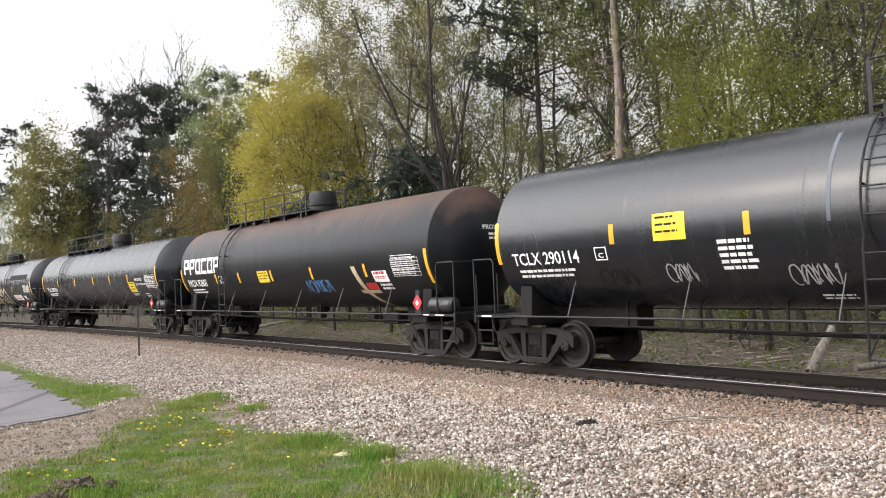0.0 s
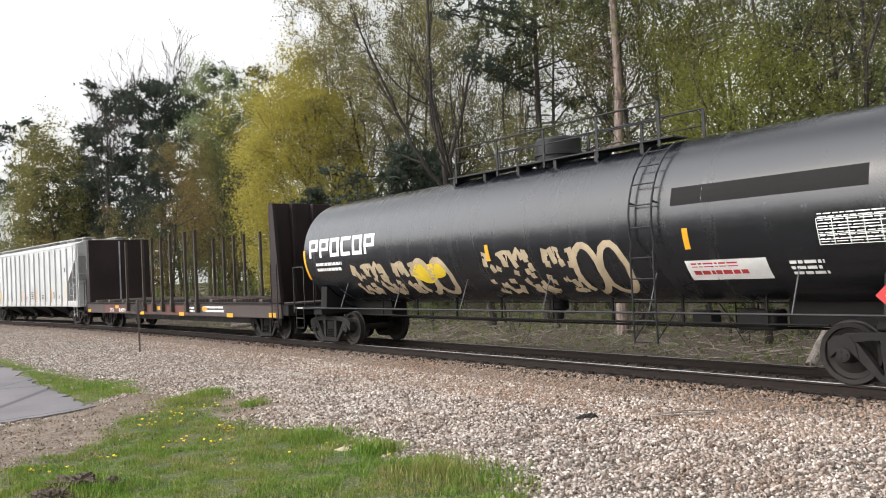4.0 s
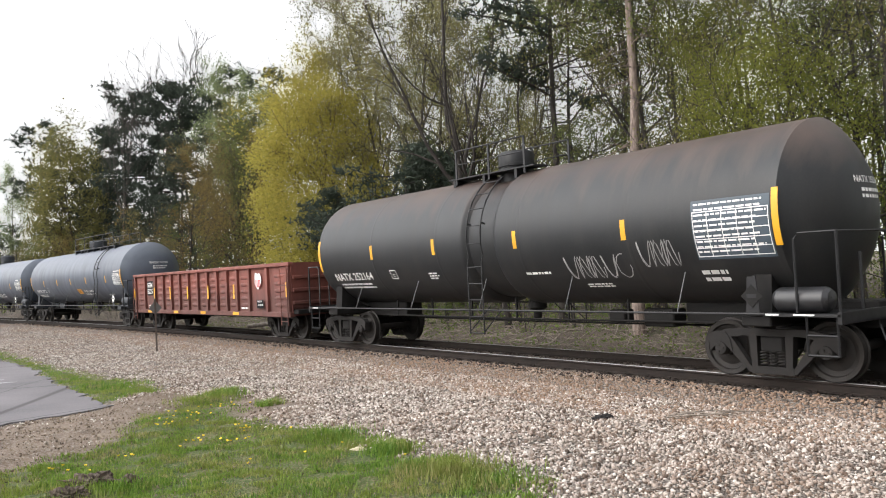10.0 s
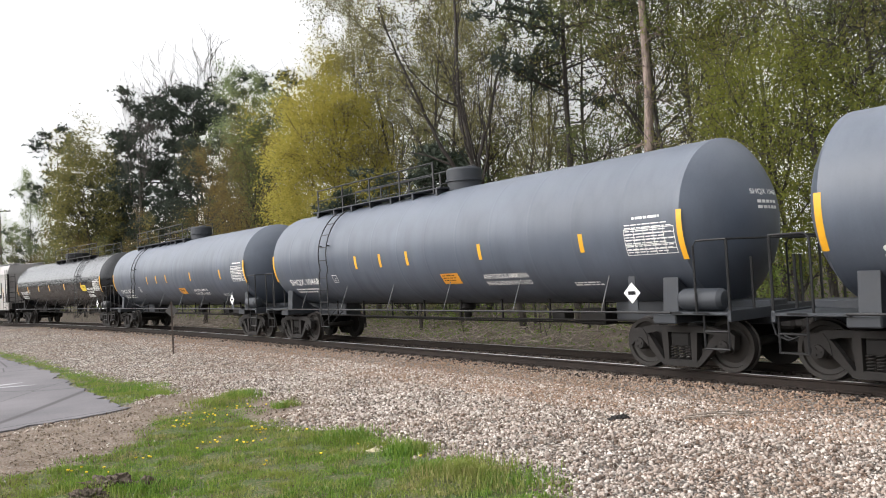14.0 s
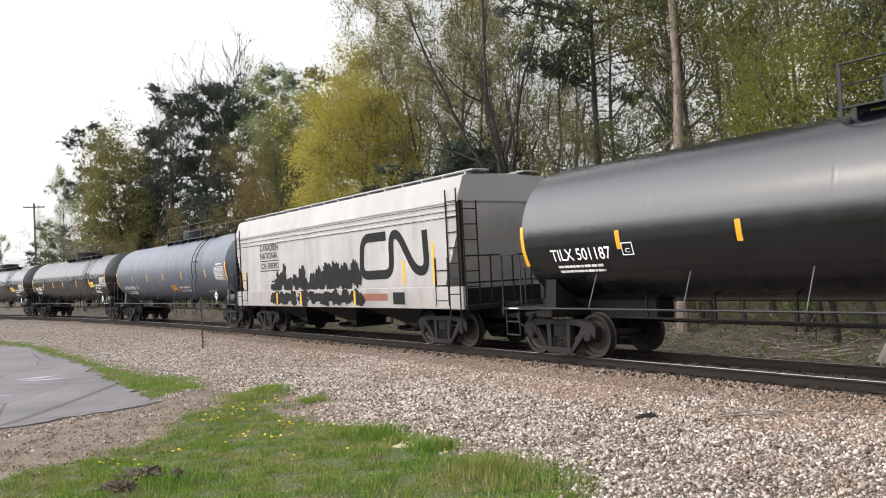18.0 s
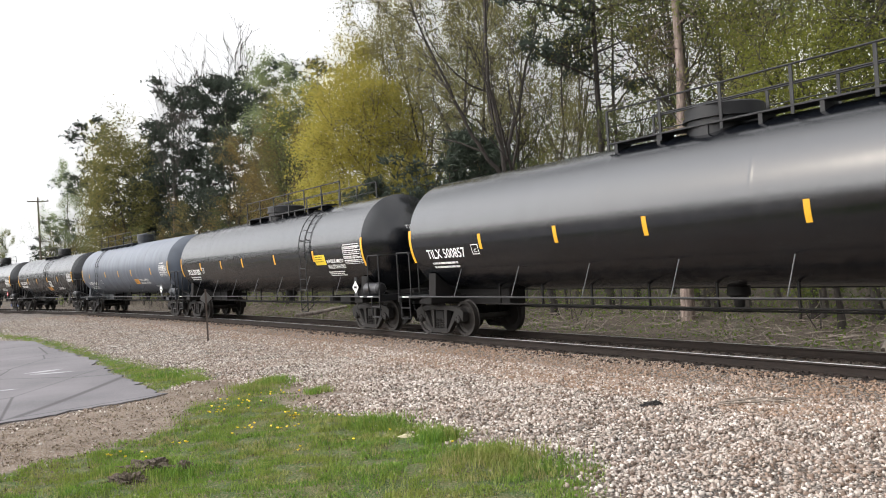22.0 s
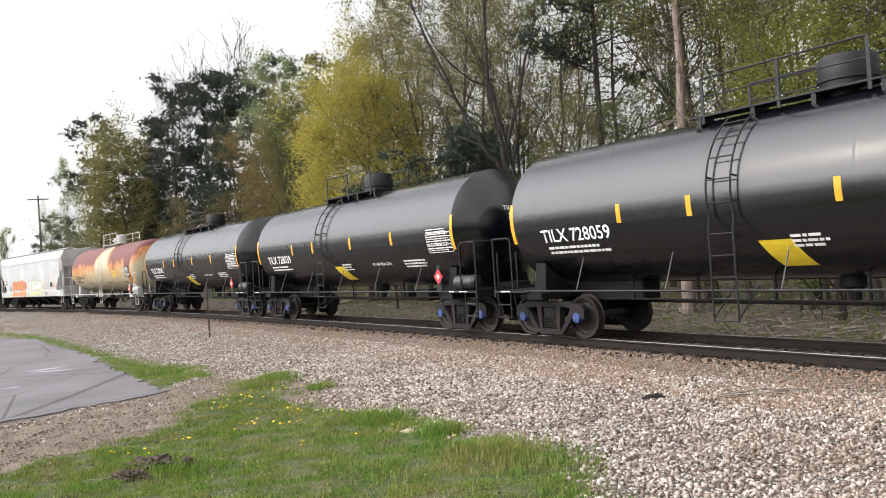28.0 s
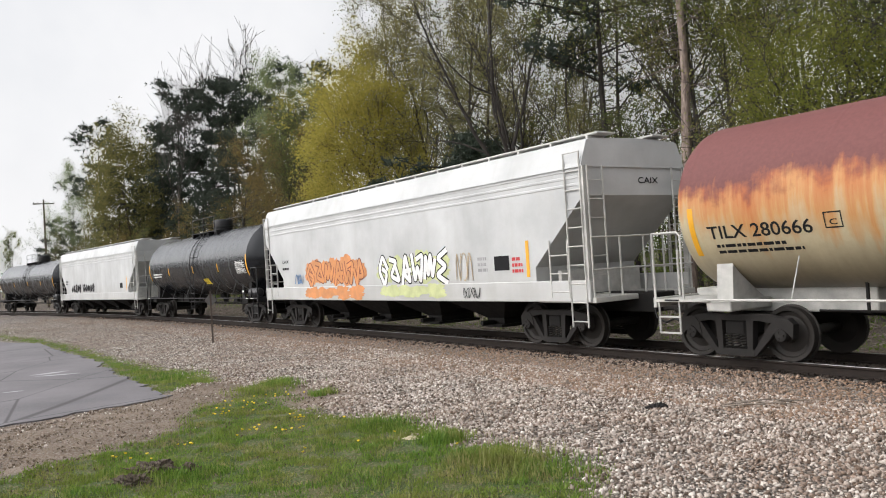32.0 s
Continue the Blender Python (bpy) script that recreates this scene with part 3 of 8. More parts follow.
for q in range(5):
    x, y = 4.25 + rng.uniform(-0.4, 0.4), 10.95 + rng.uniform(-0.2, 0.2)
    rod(bm, [(x - 0.35, y + 0.1, FLAT + 0.05), (x, y, FLAT + 0.08), (x + 0.35, y - 0.12 + 0.1 * q * 0.4, FLAT + 0.05)], [0.012, 0.01, 0.005], 5)
tagged(part("twig", bm, WOOD), "dry twigs lying on the gravel", "twigs", kind="stuff")

# dead leaves and chips on the worn earth and the lawn
rng = np.random.default_rng(57)
chips = np.concatenate([scatter_in(WORN, 0.6)(rng, 5000), scatter_in(GRASS_EDGE, 0.8)(rng, 2500)])
me = leaves(rng, np.column_stack([chips, ground_height(chips) + 0.012]), 0.022)
me.materials.append(leaf_material("dead_leaf", (0.07, 0.045, 0.03), (0.34, 0.27, 0.19), 0.1))
tagged(new("dead_leaves", me), "brown dead leaves and chips on worn earth", "leaves", kind="stuff")

# the sign post between the lot and the track, seen from behind
POST = plain("post_steel", (0.09, 0.07, 0.06), 0.6, 0.5)
SIGN_BACK = plain("sign_back", (0.13, 0.125, 0.12), 0.6, 0.2, grain=0.3)
sign_post = tagged(new("sign_post"), "thin steel post with a diamond sign seen from behind", "sign")
sign_post.matrix_basis = pose(-8.23, 27.37, FLAT - 0.02, 0, 0, 16)
bm = bmesh.new()
prism(bm, [(-0.03, 0), (0.03, 0), (0.03, 1.78), (-0.03, 1.78)], -0.012, 0.02)
part("post", bm, POST, sign_post)
bm = bmesh.new()
prism(bm, [(0, 1.25), (0.2, 1.45), (0.2, 1.47), (0, 1.72), (-0.2, 1.47), (-0.2, 1.45)], 0.022, 0.03)
part("sign_plate", bm, SIGN_BACK, sign_post, "bare grey back of a diamond sign")

# ---- trees ----
class Tubes:
    """Tapered limbs gathered into one mesh."""

    def __init__(self):
        self.v, self.f, self.n = [], [], 0

    def add(self, pts, radii, k):
        pts = np.asarray(pts, float)
        d = np.gradient(pts, axis=0)
        d /= np.linalg.norm(d, axis=1, keepdims=True) + 1e-9
        ref = np.where(np.abs(d[:, 2:3]) > 0.9, [[1.0, 0, 0]], [[0, 0, 1.0]])
        a = np.cross(d, ref)
        a /= np.linalg.norm(a, axis=1, keepdims=True) + 1e-9
        b = np.cross(a, d)
        t = np.arange(k) * 2 * np.pi / k
        ring = pts[:, None] + (a[:, None] * np.cos(t)[None, :, None] + b[:, None] * np.sin(t)[None, :, None]) * np.asarray(radii)[:, None, None]
        self.v.append(ring.reshape(-1, 3))
        i, j = np.meshgrid(np.arange(len(pts) - 1), np.arange(k), indexing="ij")
        q = self.n + i * k
        self.f.append(np.stack([q + j, q + (j + 1) % k, q + k + (j + 1) % k, q + k + j], -1).reshape(-1, 4))
        self.n += len(pts) * k

    def mesh(self, name):
        return smooth(quick_mesh(name, np.concatenate(self.v), np.concatenate(self.f)))


def limb(rng, p, d, length, steps, bend, rise):
    pts, d = [np.array(p, float)], np.array(d, float)
    for _ in range(steps):
        d = d + rng.normal(size=3) * bend + np.array([0, 0, rise])
        d /= np.linalg.norm(d)
        pts.append(pts[-1] + d * length / steps)
    return np.array(pts)


def fork(rng, d, angle):
    a = np.cross(d, rng.normal(size=3))
    a /= np.linalg.norm(a) + 1e-9
    return d * math.cos(angle) + a * math.sin(angle)


SPECS = {
    # height, trunk radius, share of bare trunk, kids a level, angles, length ratios, rise a level, bend
    "hardwood": dict(h=19, r=0.17, bare=0.22, kids=(15, 6, 6), ang=(0.75, 0.65, 0.7), ratio=(0.36, 0.48, 0.45), rise=(0.02, 0.1, 0.06, 0.03), bend=0.09),
    "upright": dict(h=20, r=0.13, bare=0.3, kids=(14, 6, 5), ang=(0.5, 0.55, 0.65), ratio=(0.33, 0.48, 0.45), rise=(0.02, 0.13, 0.08, 0.04), bend=0.07),
    "forked": dict(h=18, r=0.17, bare=0.2, kids=(11, 7, 6), ang=(0.6, 0.7, 0.7), ratio=(0.52, 0.46, 0.42), rise=(0.0, 0.09, 0.05, 0.02), bend=0.14),
    "spreading": dict(h=16, r=0.2, bare=0.1, kids=(22, 7, 6), ang=(0.95, 0.7, 0.75), ratio=(0.27, 0.46, 0.45), rise=(0.02, 0.1, 0.05, 0.02), bend=0.09, round=True),
    "sparse": dict(h=19, r=0.15, bare=0.2, kids=(12, 5, 3), ang=(0.65, 0.65, 0.7), ratio=(0.36, 0.5, 0.5), rise=(0.02, 0.1, 0.06, 0.03), bend=0.1),
    "wide": dict(h=17, r=0.16, bare=0.18, kids=(19, 7, 6), ang=(1.15, 0.75, 0.75), ratio=(0.34, 0.5, 0.45), rise=(0.02, 0.05, 0.03, 0.01), bend=0.13),
    "limbs": dict(h=18, r=0.17, bare=0.3, kids=(7, 4, 4), ang=(0.6, 0.6, 0.7), ratio=(0.42, 0.5, 0.45), rise=(0.0, 0.07, 0.05, 0.02), bend=0.13),
    "fan": dict(h=20, r=0.14, bare=0.4, kids=(17, 6, 3), ang=(0.42, 0.4, 0.5), ratio=(0.5, 0.5, 0.5), rise=(0.02, 0.12, 0.06, 0.03), bend=0.06),
    "shrub": dict(h=4.0, r=0.03, bare=0.05, kids=(5, 3, 3), ang=(0.6, 0.6, 0.7), ratio=(0.6, 0.5, 0.45), rise=(0.03, 0.1, 0.06, 0.03), bend=0.15),
}


def noise_of(points, seed):
    return np.array([noise.noise(Vector(q) + Vector((seed, 0, 0))) for q in points])


def hardwood(spec, seed, leaf_count, leaf_size, leaf_spread, twigs=1.0, lean=(0, 0), thin=0.006, mains=(), dome=None):
    """Limbs and leaves of a broad-leaved tree: two meshes."""
    rng = np.random.default_rng(seed)
    g = SPECS[spec]
    tb, tips, starts = Tubes(), [], []
    stems = 1 if spec != "shrub" else 2
    for pts, r0 in mains:
        # limbs that are given by their course, over the trunk's fork
        pts = np.array(pts, float)
        fine = np.linspace(0, len(pts) - 1, 13)
        trunk = np.column_stack([np.interp(fine, np.arange(len(pts)), pts[:, k]) for k in range(3)])
        for _ in range(2):
            trunk[1:-1] = (trunk[:-2] + 2 * trunk[1:-1] + trunk[2:]) / 4
        trunk[1:-1] += rng.normal(size=(11, 3)) * 0.06
        rad = r0 * (1 - np.linspace(0, 1, 13) ** 0.8 * 0.75)
        tb.add(trunk, rad, 8)
        starts.append((trunk, rad, float(np.linalg.norm(pts[-1] - pts[0])) * 1.3))
    for _ in range(0 if mains else stems):
        start = np.array([rng.normal() * 0.15, rng.normal() * 0.15, -0.2]) if stems > 1 else np.array([0, 0, -0.3])
        d0 = np.array([lean[0], lean[1], 1.0]) if stems == 1 else np.array([rng.normal() * 0.35, rng.normal() * 0.35, 1.0])
        trunk = limb(rng, start, d0 / np.linalg.norm(d0), g["h"], 12, g["bend"] * 0.45, g["rise"][0])
        rad = g["r"] * (1 - np.linspace(0, 1, 13) ** 0.8 * 0.93)
        rad[0] *= 1.35
        tb.add(trunk, rad, 8 if spec != "shrub" else 4)
        starts.append((trunk, rad, g["h"]))
    for start in starts:
        level = [start]
        for depth in range(3):
            nxt = []
            for pts, rr, ln in level:
                kids = g["kids"][depth]
                kids = max(2, int(round(kids * (twigs if depth == 2 else 1))))
                lo = g["bare"] if depth == 0 else 0.25
                for q in range(kids):
                    u = lo + (0.98 - lo) * (q + rng.random()) / kids
                    x = u * (len(pts) - 1)
                    i = min(int(x), len(pts) - 2)
                    p = pts[i] + (pts[i + 1] - pts[i]) * (x - i)
                    r0 = np.interp(x, np.arange(len(rr)), rr)
                    d = pts[i + 1] - pts[i]
                    d /= np.linalg.norm(d)
                    d = fork(rng, d, g["ang"][depth] * rng.uniform(0.7, 1.25))
                    length = ln * g["ratio"][depth] * rng.uniform(0.6, 1.15) * (1.0 if depth else 0.55 + 0.75 * math.sin(math.pi * (0.1 + 0.85 * u)) if "round" in g else 1.15 - 0.65 * u)
                    steps = (6, 4, 2)[depth]
                    new_pts = limb(rng, p, d, length, steps, g["bend"] * 1.4, g["rise"][depth + 1])
                    nr = max(thin, min(r0 * (0.62, 0.6, 0.55)[depth], length * 0.018)) * (1 - np.linspace(0, 1, steps + 1) * 0.8)
                    tb.add(new_pts, np.maximum(nr, thin * 0.8), (5, 3, 3)[depth])
                    nxt.append((new_pts, nr, length))
                    if depth == 2:
                        tips.append(new_pts[1:])
                    elif depth == 1:
                        tips.append(new_pts[-2:])
            level = nxt
    if not leaf_count:
        return tb.mesh("limbs"), None
    tips = np.concatenate(tips)
    if dome:
        # clumps that fill a rounded crown: its half width, middle and half height
        wide, mid, tall = dome
        d = rng.normal(size=(900, 3))
        d /= (np.abs(d) ** 3).sum(1, keepdims=True) ** (1 / 3)
        swell = 1 + 0.16 * noise_of(d * 2.3, seed) + 0.1 * noise_of(d * 5.0, seed + 5)
        clump = d * (swell * rng.uniform(0.35, 1.0, 900) ** 0.5)[:, None] * [wide, wide, tall] + [0, 0, mid]
        tips = np.concatenate([clump[clump[:, 2] > 1.2], tips[rng.integers(0, len(tips), 200)]])
    c = tips[rng.integers(0, len(tips), leaf_count)] + rng.normal(size=(leaf_count, 3)) * leaf_spread
    return tb.mesh("limbs"), leaves(rng, c, leaf_size)


def pine(seed, h=21, bare=0.45, r=0.23, dead=14, full=1.0, needle=0.34, clumps=1100, tuft=0.22):
    """Limbs and needles of a tall pine."""
    rng = np.random.default_rng(seed)
    tb = Tubes()
    trunk = limb(rng, (0, 0, -0.3), (0, 0, 1), h, 12, 0.025, 0.03)
    rad = r * (1 - np.linspace(0, 1, 13) ** 0.9 * 0.92)
    tb.add(trunk, rad, 9)
    tips = []

    def bough(u, length, live, tilt):
        x = u * 12
        i = min(int(x), 11)
        p = trunk[i] + (trunk[i + 1] - trunk[i]) * (x - i)
        a = rng.uniform(0, 6.283)
        pts = limb(rng, p, (math.cos(a), math.sin(a), tilt), length, 6, 0.1, 0.03 if live else -0.03)
        nr = max(0.02, length * 0.016) * (1 - np.linspace(0, 1, 7) * 0.8)
        tb.add(pts, nr, 4)
        for q in range(5 if live else 4):
            k = rng.integers(2, 6)
            d = pts[k + 1] - pts[k]
            d = fork(rng, d / np.linalg.norm(d), rng.uniform(0.5, 1.1))
            t2 = limb(rng, pts[k], d, length * rng.uniform(0.2, 0.45), 2, 0.12, 0.05 if live else 0)
            tb.add(t2, np.linspace(0.014, 0.005, 3), 3)
            if live:
                tips.append(t2[1:])
        if live:
            tips.append(pts[3:])
    for q in range(int(30 * full)):
        u = bare + (0.99 - bare) * (q + rng.random()) / int(30 * full)
        bough(u, (1.5 + 3.8 * ((1 - u) / (1 - bare)) ** 0.55) * rng.uniform(0.35, 1.15), True, rng.uniform(-0.05, 0.3))
    for q in range(dead):
        bough(rng.uniform(0.15, bare + 0.1), rng.uniform(0.8, 2.6), False, rng.uniform(-0.2, 0.3))
    tips = np.concatenate(tips)
    c = tips[rng.integers(0, len(tips), clumps)] + rng.normal(size=(clumps, 3)) * [tuft, tuft, tuft * 0.5]
    n, m = len(c), 6
    d = rng.normal(size=(n, m, 3)) + [0, 0, 0.25]
    d /= np.linalg.norm(d, axis=2, keepdims=True)
    b = np.cross(d, rng.normal(size=(n, m, 3)))
    b /= np.linalg.norm(b, axis=2, keepdims=True)
    base = c[:, None]
    s = needle * rng.uniform(0.7, 1.4, (n, m, 1))
    v = np.stack([base - b * 0.05, base + b * 0.05, base + d * s], 2).reshape(-1, 3)
    return tb.mesh("limbs"), quick_mesh("needles", v, np.arange(len(v)).reshape(-1, 3))


GREY_BARK = bark("grey_bark", (0.024, 0.02, 0.018), (0.085, 0.073, 0.062))
DARK_BARK = bark("dark_bark", (0.015, 0.012, 0.01), (0.055, 0.045, 0.037))
RED_BARK = bark("pine_bark", (0.1, 0.074, 0.062), (0.34, 0.265, 0.225))
DEAD_BARK = bark("dead_bark", (0.06, 0.053, 0.047), (0.15, 0.135, 0.12))
BUDS = leaf_material("buds", (0.16, 0.155, 0.045), (0.31, 0.285, 0.105), 0.5)
FRESH = leaf_material("fresh_leaf", (0.085, 0.11, 0.025), (0.19, 0.215, 0.07), 0.45)
GOLD = leaf_material("maple_flower", (0.33, 0.29, 0.05), (0.58, 0.51, 0.125), 0.5)
LIME = leaf_material("lime_leaf", (0.13, 0.145, 0.018), (0.25, 0.26, 0.045), 0.45)
RUSSET = leaf_material("russet_bud", (0.15, 0.105, 0.035), (0.26, 0.2, 0.06))
PALE_BUDS = leaf_material("pale_bud", (0.2, 0.185, 0.08), (0.36, 0.34, 0.17), 0.5)
OLIVE = leaf_material("olive_leaf", (0.13, 0.125, 0.04), (0.27, 0.25, 0.085), 0.45)
PALE_LEAF = leaf_material("pale_leaf", (0.2, 0.25, 0.11), (0.32, 0.37, 0.19))
NEEDLE = leaf_material("needle", (0.026, 0.04, 0.028), (0.06, 0.078, 0.05), 0.15)
UNDER = leaf_material("undergrowth_leaf", (0.08, 0.13, 0.02), (0.2, 0.25, 0.05), 0.45)


def tree_model(limbs, crown, wood, leaf, name, label, crown_name="crown"):
    ob = tagged(new(name), label, "tree")
    part("trunk", limbs, wood, ob)
    if crown is not None:
        part(crown_name, crown, leaf, ob)
    return ob


def model(kind):
    """One tree of each kind stands for all of its kind."""
    made = {
        "budding_a": lambda: tree_model(*hardwood("hardwood", 101, 15000, 0.058, 0.2, thin=0.011), GREY_BARK, BUDS, "tree", "tall grey-barked hardwood tree with small olive buds"),
        "budding_b": lambda: tree_model(*hardwood("upright", 102, 12000, 0.058, 0.18, thin=0.012), GREY_BARK, FRESH, "tree", "slim hardwood tree with sparse fresh green leaves"),
        "budding_c": lambda: tree_model(*hardwood("forked", 103, 9000, 0.055, 0.2, 1.2, thin=0.012), DARK_BARK, BUDS, "tree", "forked dark hardwood tree with fine olive budding twigs"),
        "pale_buds": lambda: tree_model(*hardwood("hardwood", 119, 16000, 0.07, 0.24, 0.7, thin=0.012), GREY_BARK, PALE_BUDS, "tree", "tall hardwood tree in a haze of pale olive buds"),
        "behind_a": lambda: tree_model(*hardwood("sparse", 121, 7000, 0.07, 0.25, 1.3, thin=0.014), DARK_BARK, BUDS, "tree", "hardwood tree with fine olive buds in the wood"),
        "behind_b": lambda: tree_model(*hardwood("sparse", 122, 8000, 0.07, 0.25, 1.3, thin=0.014), GREY_BARK, FRESH, "tree", "hardwood tree with thin fresh green leaves in the wood"),
        "bare": lambda: tree_model(*hardwood("forked", 104, 2200, 0.06, 0.2, 1.5, lean=(-0.32, 0.0), thin=0.012), DARK_BARK, BUDS, "tree", "leaning dark hardwood tree, almost bare, with fine twigs"),
        "leaning": lambda: tree_model(*hardwood("limbs", 114, 3000, 0.06, 0.2, thin=0.011, mains=FORKED_LIMBS), DARK_BARK, BUDS, "tree", "leaning dark tree that forks into long bare limbs"),
        "green": lambda: tree_model(*hardwood("upright", 105, 10000, 0.07, 0.22, thin=0.013), GREY_BARK, FRESH, "tree", "tall hardwood tree in fresh green leaf"),
        "lime": lambda: tree_model(*hardwood("hardwood", 106, 17000, 0.07, 0.24), GREY_BARK, LIME, "tree", "hardwood tree with yellow-green young leaves"),
        "olive": lambda: tree_model(*hardwood("spreading", 115, 26000, 0.12, 0.36, dome=(3.4, 9.5, 6.2)), GREY_BARK, OLIVE, "tree", "rounded tree with yellow-olive young leaves"),
        "maple": lambda: tree_model(*hardwood("spreading", 107, 90000, 0.085, 0.36, dome=(4.3, 8.5, 7.0)), GREY_BARK, GOLD, "maple_tree", "broad maple tree in bright yellow-green flower"),
        "russet": lambda: tree_model(*hardwood("spreading", 108, 15000, 0.08, 0.3), DARK_BARK, RUSSET, "tree", "rounded tree with russet spring buds"),
        "pale": lambda: tree_model(*hardwood("hardwood", 109, 15000, 0.09, 0.28), GREY_BARK, PALE_LEAF, "tree", "tree in pale silvery green young leaf"),
        "dead": lambda: tree_model(*hardwood("fan", 110, 0, 0, 0, 1.0, thin=0.022), DEAD_BARK, None, "dead_tree", "tall dead grey tree with bare twigs"),
        "pine_a": lambda: tree_model(*pine(201, 21, 0.5, 0.2, 22, 0.75, clumps=1500, tuft=0.3), DARK_BARK, NEEDLE, "pine_tree", "dark green pine tree with ragged boughs", "needles"),
        "pine_b": lambda: tree_model(*pine(202, 20, 0.3, 0.18, 10, 1.1, clumps=1700, tuft=0.3), DARK_BARK, NEEDLE, "pine_tree", "dense dark green pine tree", "needles"),
        "pine_c": lambda: tree_model(*pine(203, 23, 0.6, 0.27, 44, 0.9), RED_BARK, NEEDLE, "pine_tree", "tall pine with flaking reddish bark and dead lower branches", "needles"),
        "pine_d": lambda: tree_model(*pine(205, 23, 0.42, 0.2, 44, 1.1, clumps=1500), DARK_BARK, NEEDLE, "pine_tree", "tall dark-barked pine with many dead lower branches", "needles"),
        "hemlock": lambda: tree_model(*pine(204, 11, 0.5, 0.12, 6, 0.6, clumps=1100, tuft=0.3), DARK_BARK, NEEDLE, "young_pine", "small dark evergreen with flat boughs under the hardwoods", "needles"),
        "wide_green": lambda: tree_model(*hardwood("wide", 116, 9500, 0.075, 0.26, thin=0.012), DARK_BARK, FRESH, "tree", "wide-limbed dark tree in thin fresh green leaf"),
        "wide_buds": lambda: tree_model(*hardwood("wide", 117, 8000, 0.068, 0.2, 1.2, thin=0.013), DARK_BARK, BUDS, "tree", "wide-limbed dark tree with olive buds and fine twigs"),
        "low_lime": lambda: tree_model(*hardwood("spreading", 118, 36000, 0.085, 0.5, dome=(4.6, 10.0, 5.6)), DARK_BARK, LIME, "tree", "low rounded tree in dense yellow-green leaf"),
        "shrub": lambda: tree_model(*hardwood("shrub", 111, 2600, 0.06, 0.16), GREY_BARK, UNDER, "shrub", "leafy green shrub at the wood's edge"),
        "brush": lambda: tree_model(*hardwood("shrub", 112, 700, 0.055, 0.15, 1.6), GREY_BARK, BUDS, "shrub", "thin bare brush with a few buds"),
    }[kind]()
    tops = []
    for ob in made.children:
        co = np.empty(len(ob.data.vertices) * 3, np.float32)
        ob.data.vertices.foreach_get("co", co)
        tops.append(np.percentile(co[2::3], 99.7))
    made["height"] = float(max(tops))
    return made


FORKED_LIMBS = (
    ([(0, 0, -0.3), (-0.1, 0, 2.0), (-0.8, 0, 4.0), (-1.6, 0.1, 5.7), (-2.0, 0.2, 7.0), (-2.1, 0.3, 9.5), (-2.5, 0.4, 12), (-2.3, 0.4, 16)], 0.2),
    ([(-1.5, 0.1, 5.4), (-2.6, -0.2, 6.9), (-3.5, -0.5, 8.6), (-4.4, -0.8, 10.8), (-5.6, -1.0, 14)], 0.12),
    ([(-1.9, 0.2, 6.6), (-1.3, 0.6, 8.5), (-0.5, 1.0, 11), (0.3, 1.2, 14.5)], 0.11),
    ([(-0.5, 0, 3.2), (0.4, 0.3, 5.2), (0.9, 0.6, 8), (1.1, 0.8, 12)], 0.1),
)
MODELS = {}


def plant(kind, x, y, top, turn=None, group="woods beyond the track"):
    z = float(ground_height(np.array([[x, y]]))[0])
    turn = random.uniform(0, 360) if turn is None else turn
    first = kind not in MODELS
    if first:
        MODELS[kind] = model(kind)
    ob = MODELS[kind]
    s = (top - z) / ob["height"]
    m = Matrix.LocRotScale((x, y, z), Euler((0, 0, radians(turn))), (s, s, s))
    if first:
        ob.matrix_basis = m
        tagged(ob, group=group)
        return ob
    keep = ob.scale.copy()
    ob.scale = (1, 1, 1)
    made = copy_thing(ob, m)
    ob.scale = keep
    return made


SKY_AZ = [-40, -29, -27.6, -26.4, -24.4, -21.9, -20.2, -18.3, -14, -11.4, -10.5, -8.2, -6.5, -4.8, -3.1, 0.2, 5, 40]
SKY_TAN = [0.09, 0.09, 0.085, 0.15, 0.18, 0.2, 0.19, 0.225, 0.24, 0.25, 0.265, 0.25, 0.28, 0.31, 0.33, 0.4, 0.55, 0.6]


def under_skyline(x, y, top, wide=2.2):
    """The wood's outline against the sky falls away down the line: no tree of the mass stands over it."""
    az, d = math.degrees(math.atan2(x, y)), math.hypot(x, y)
    return min(top, 1.9 + 0.96 * d * min(np.interp(az + q, SKY_AZ, SKY_TAN) for q in (-wide, 0, wide)))


random.seed(77)
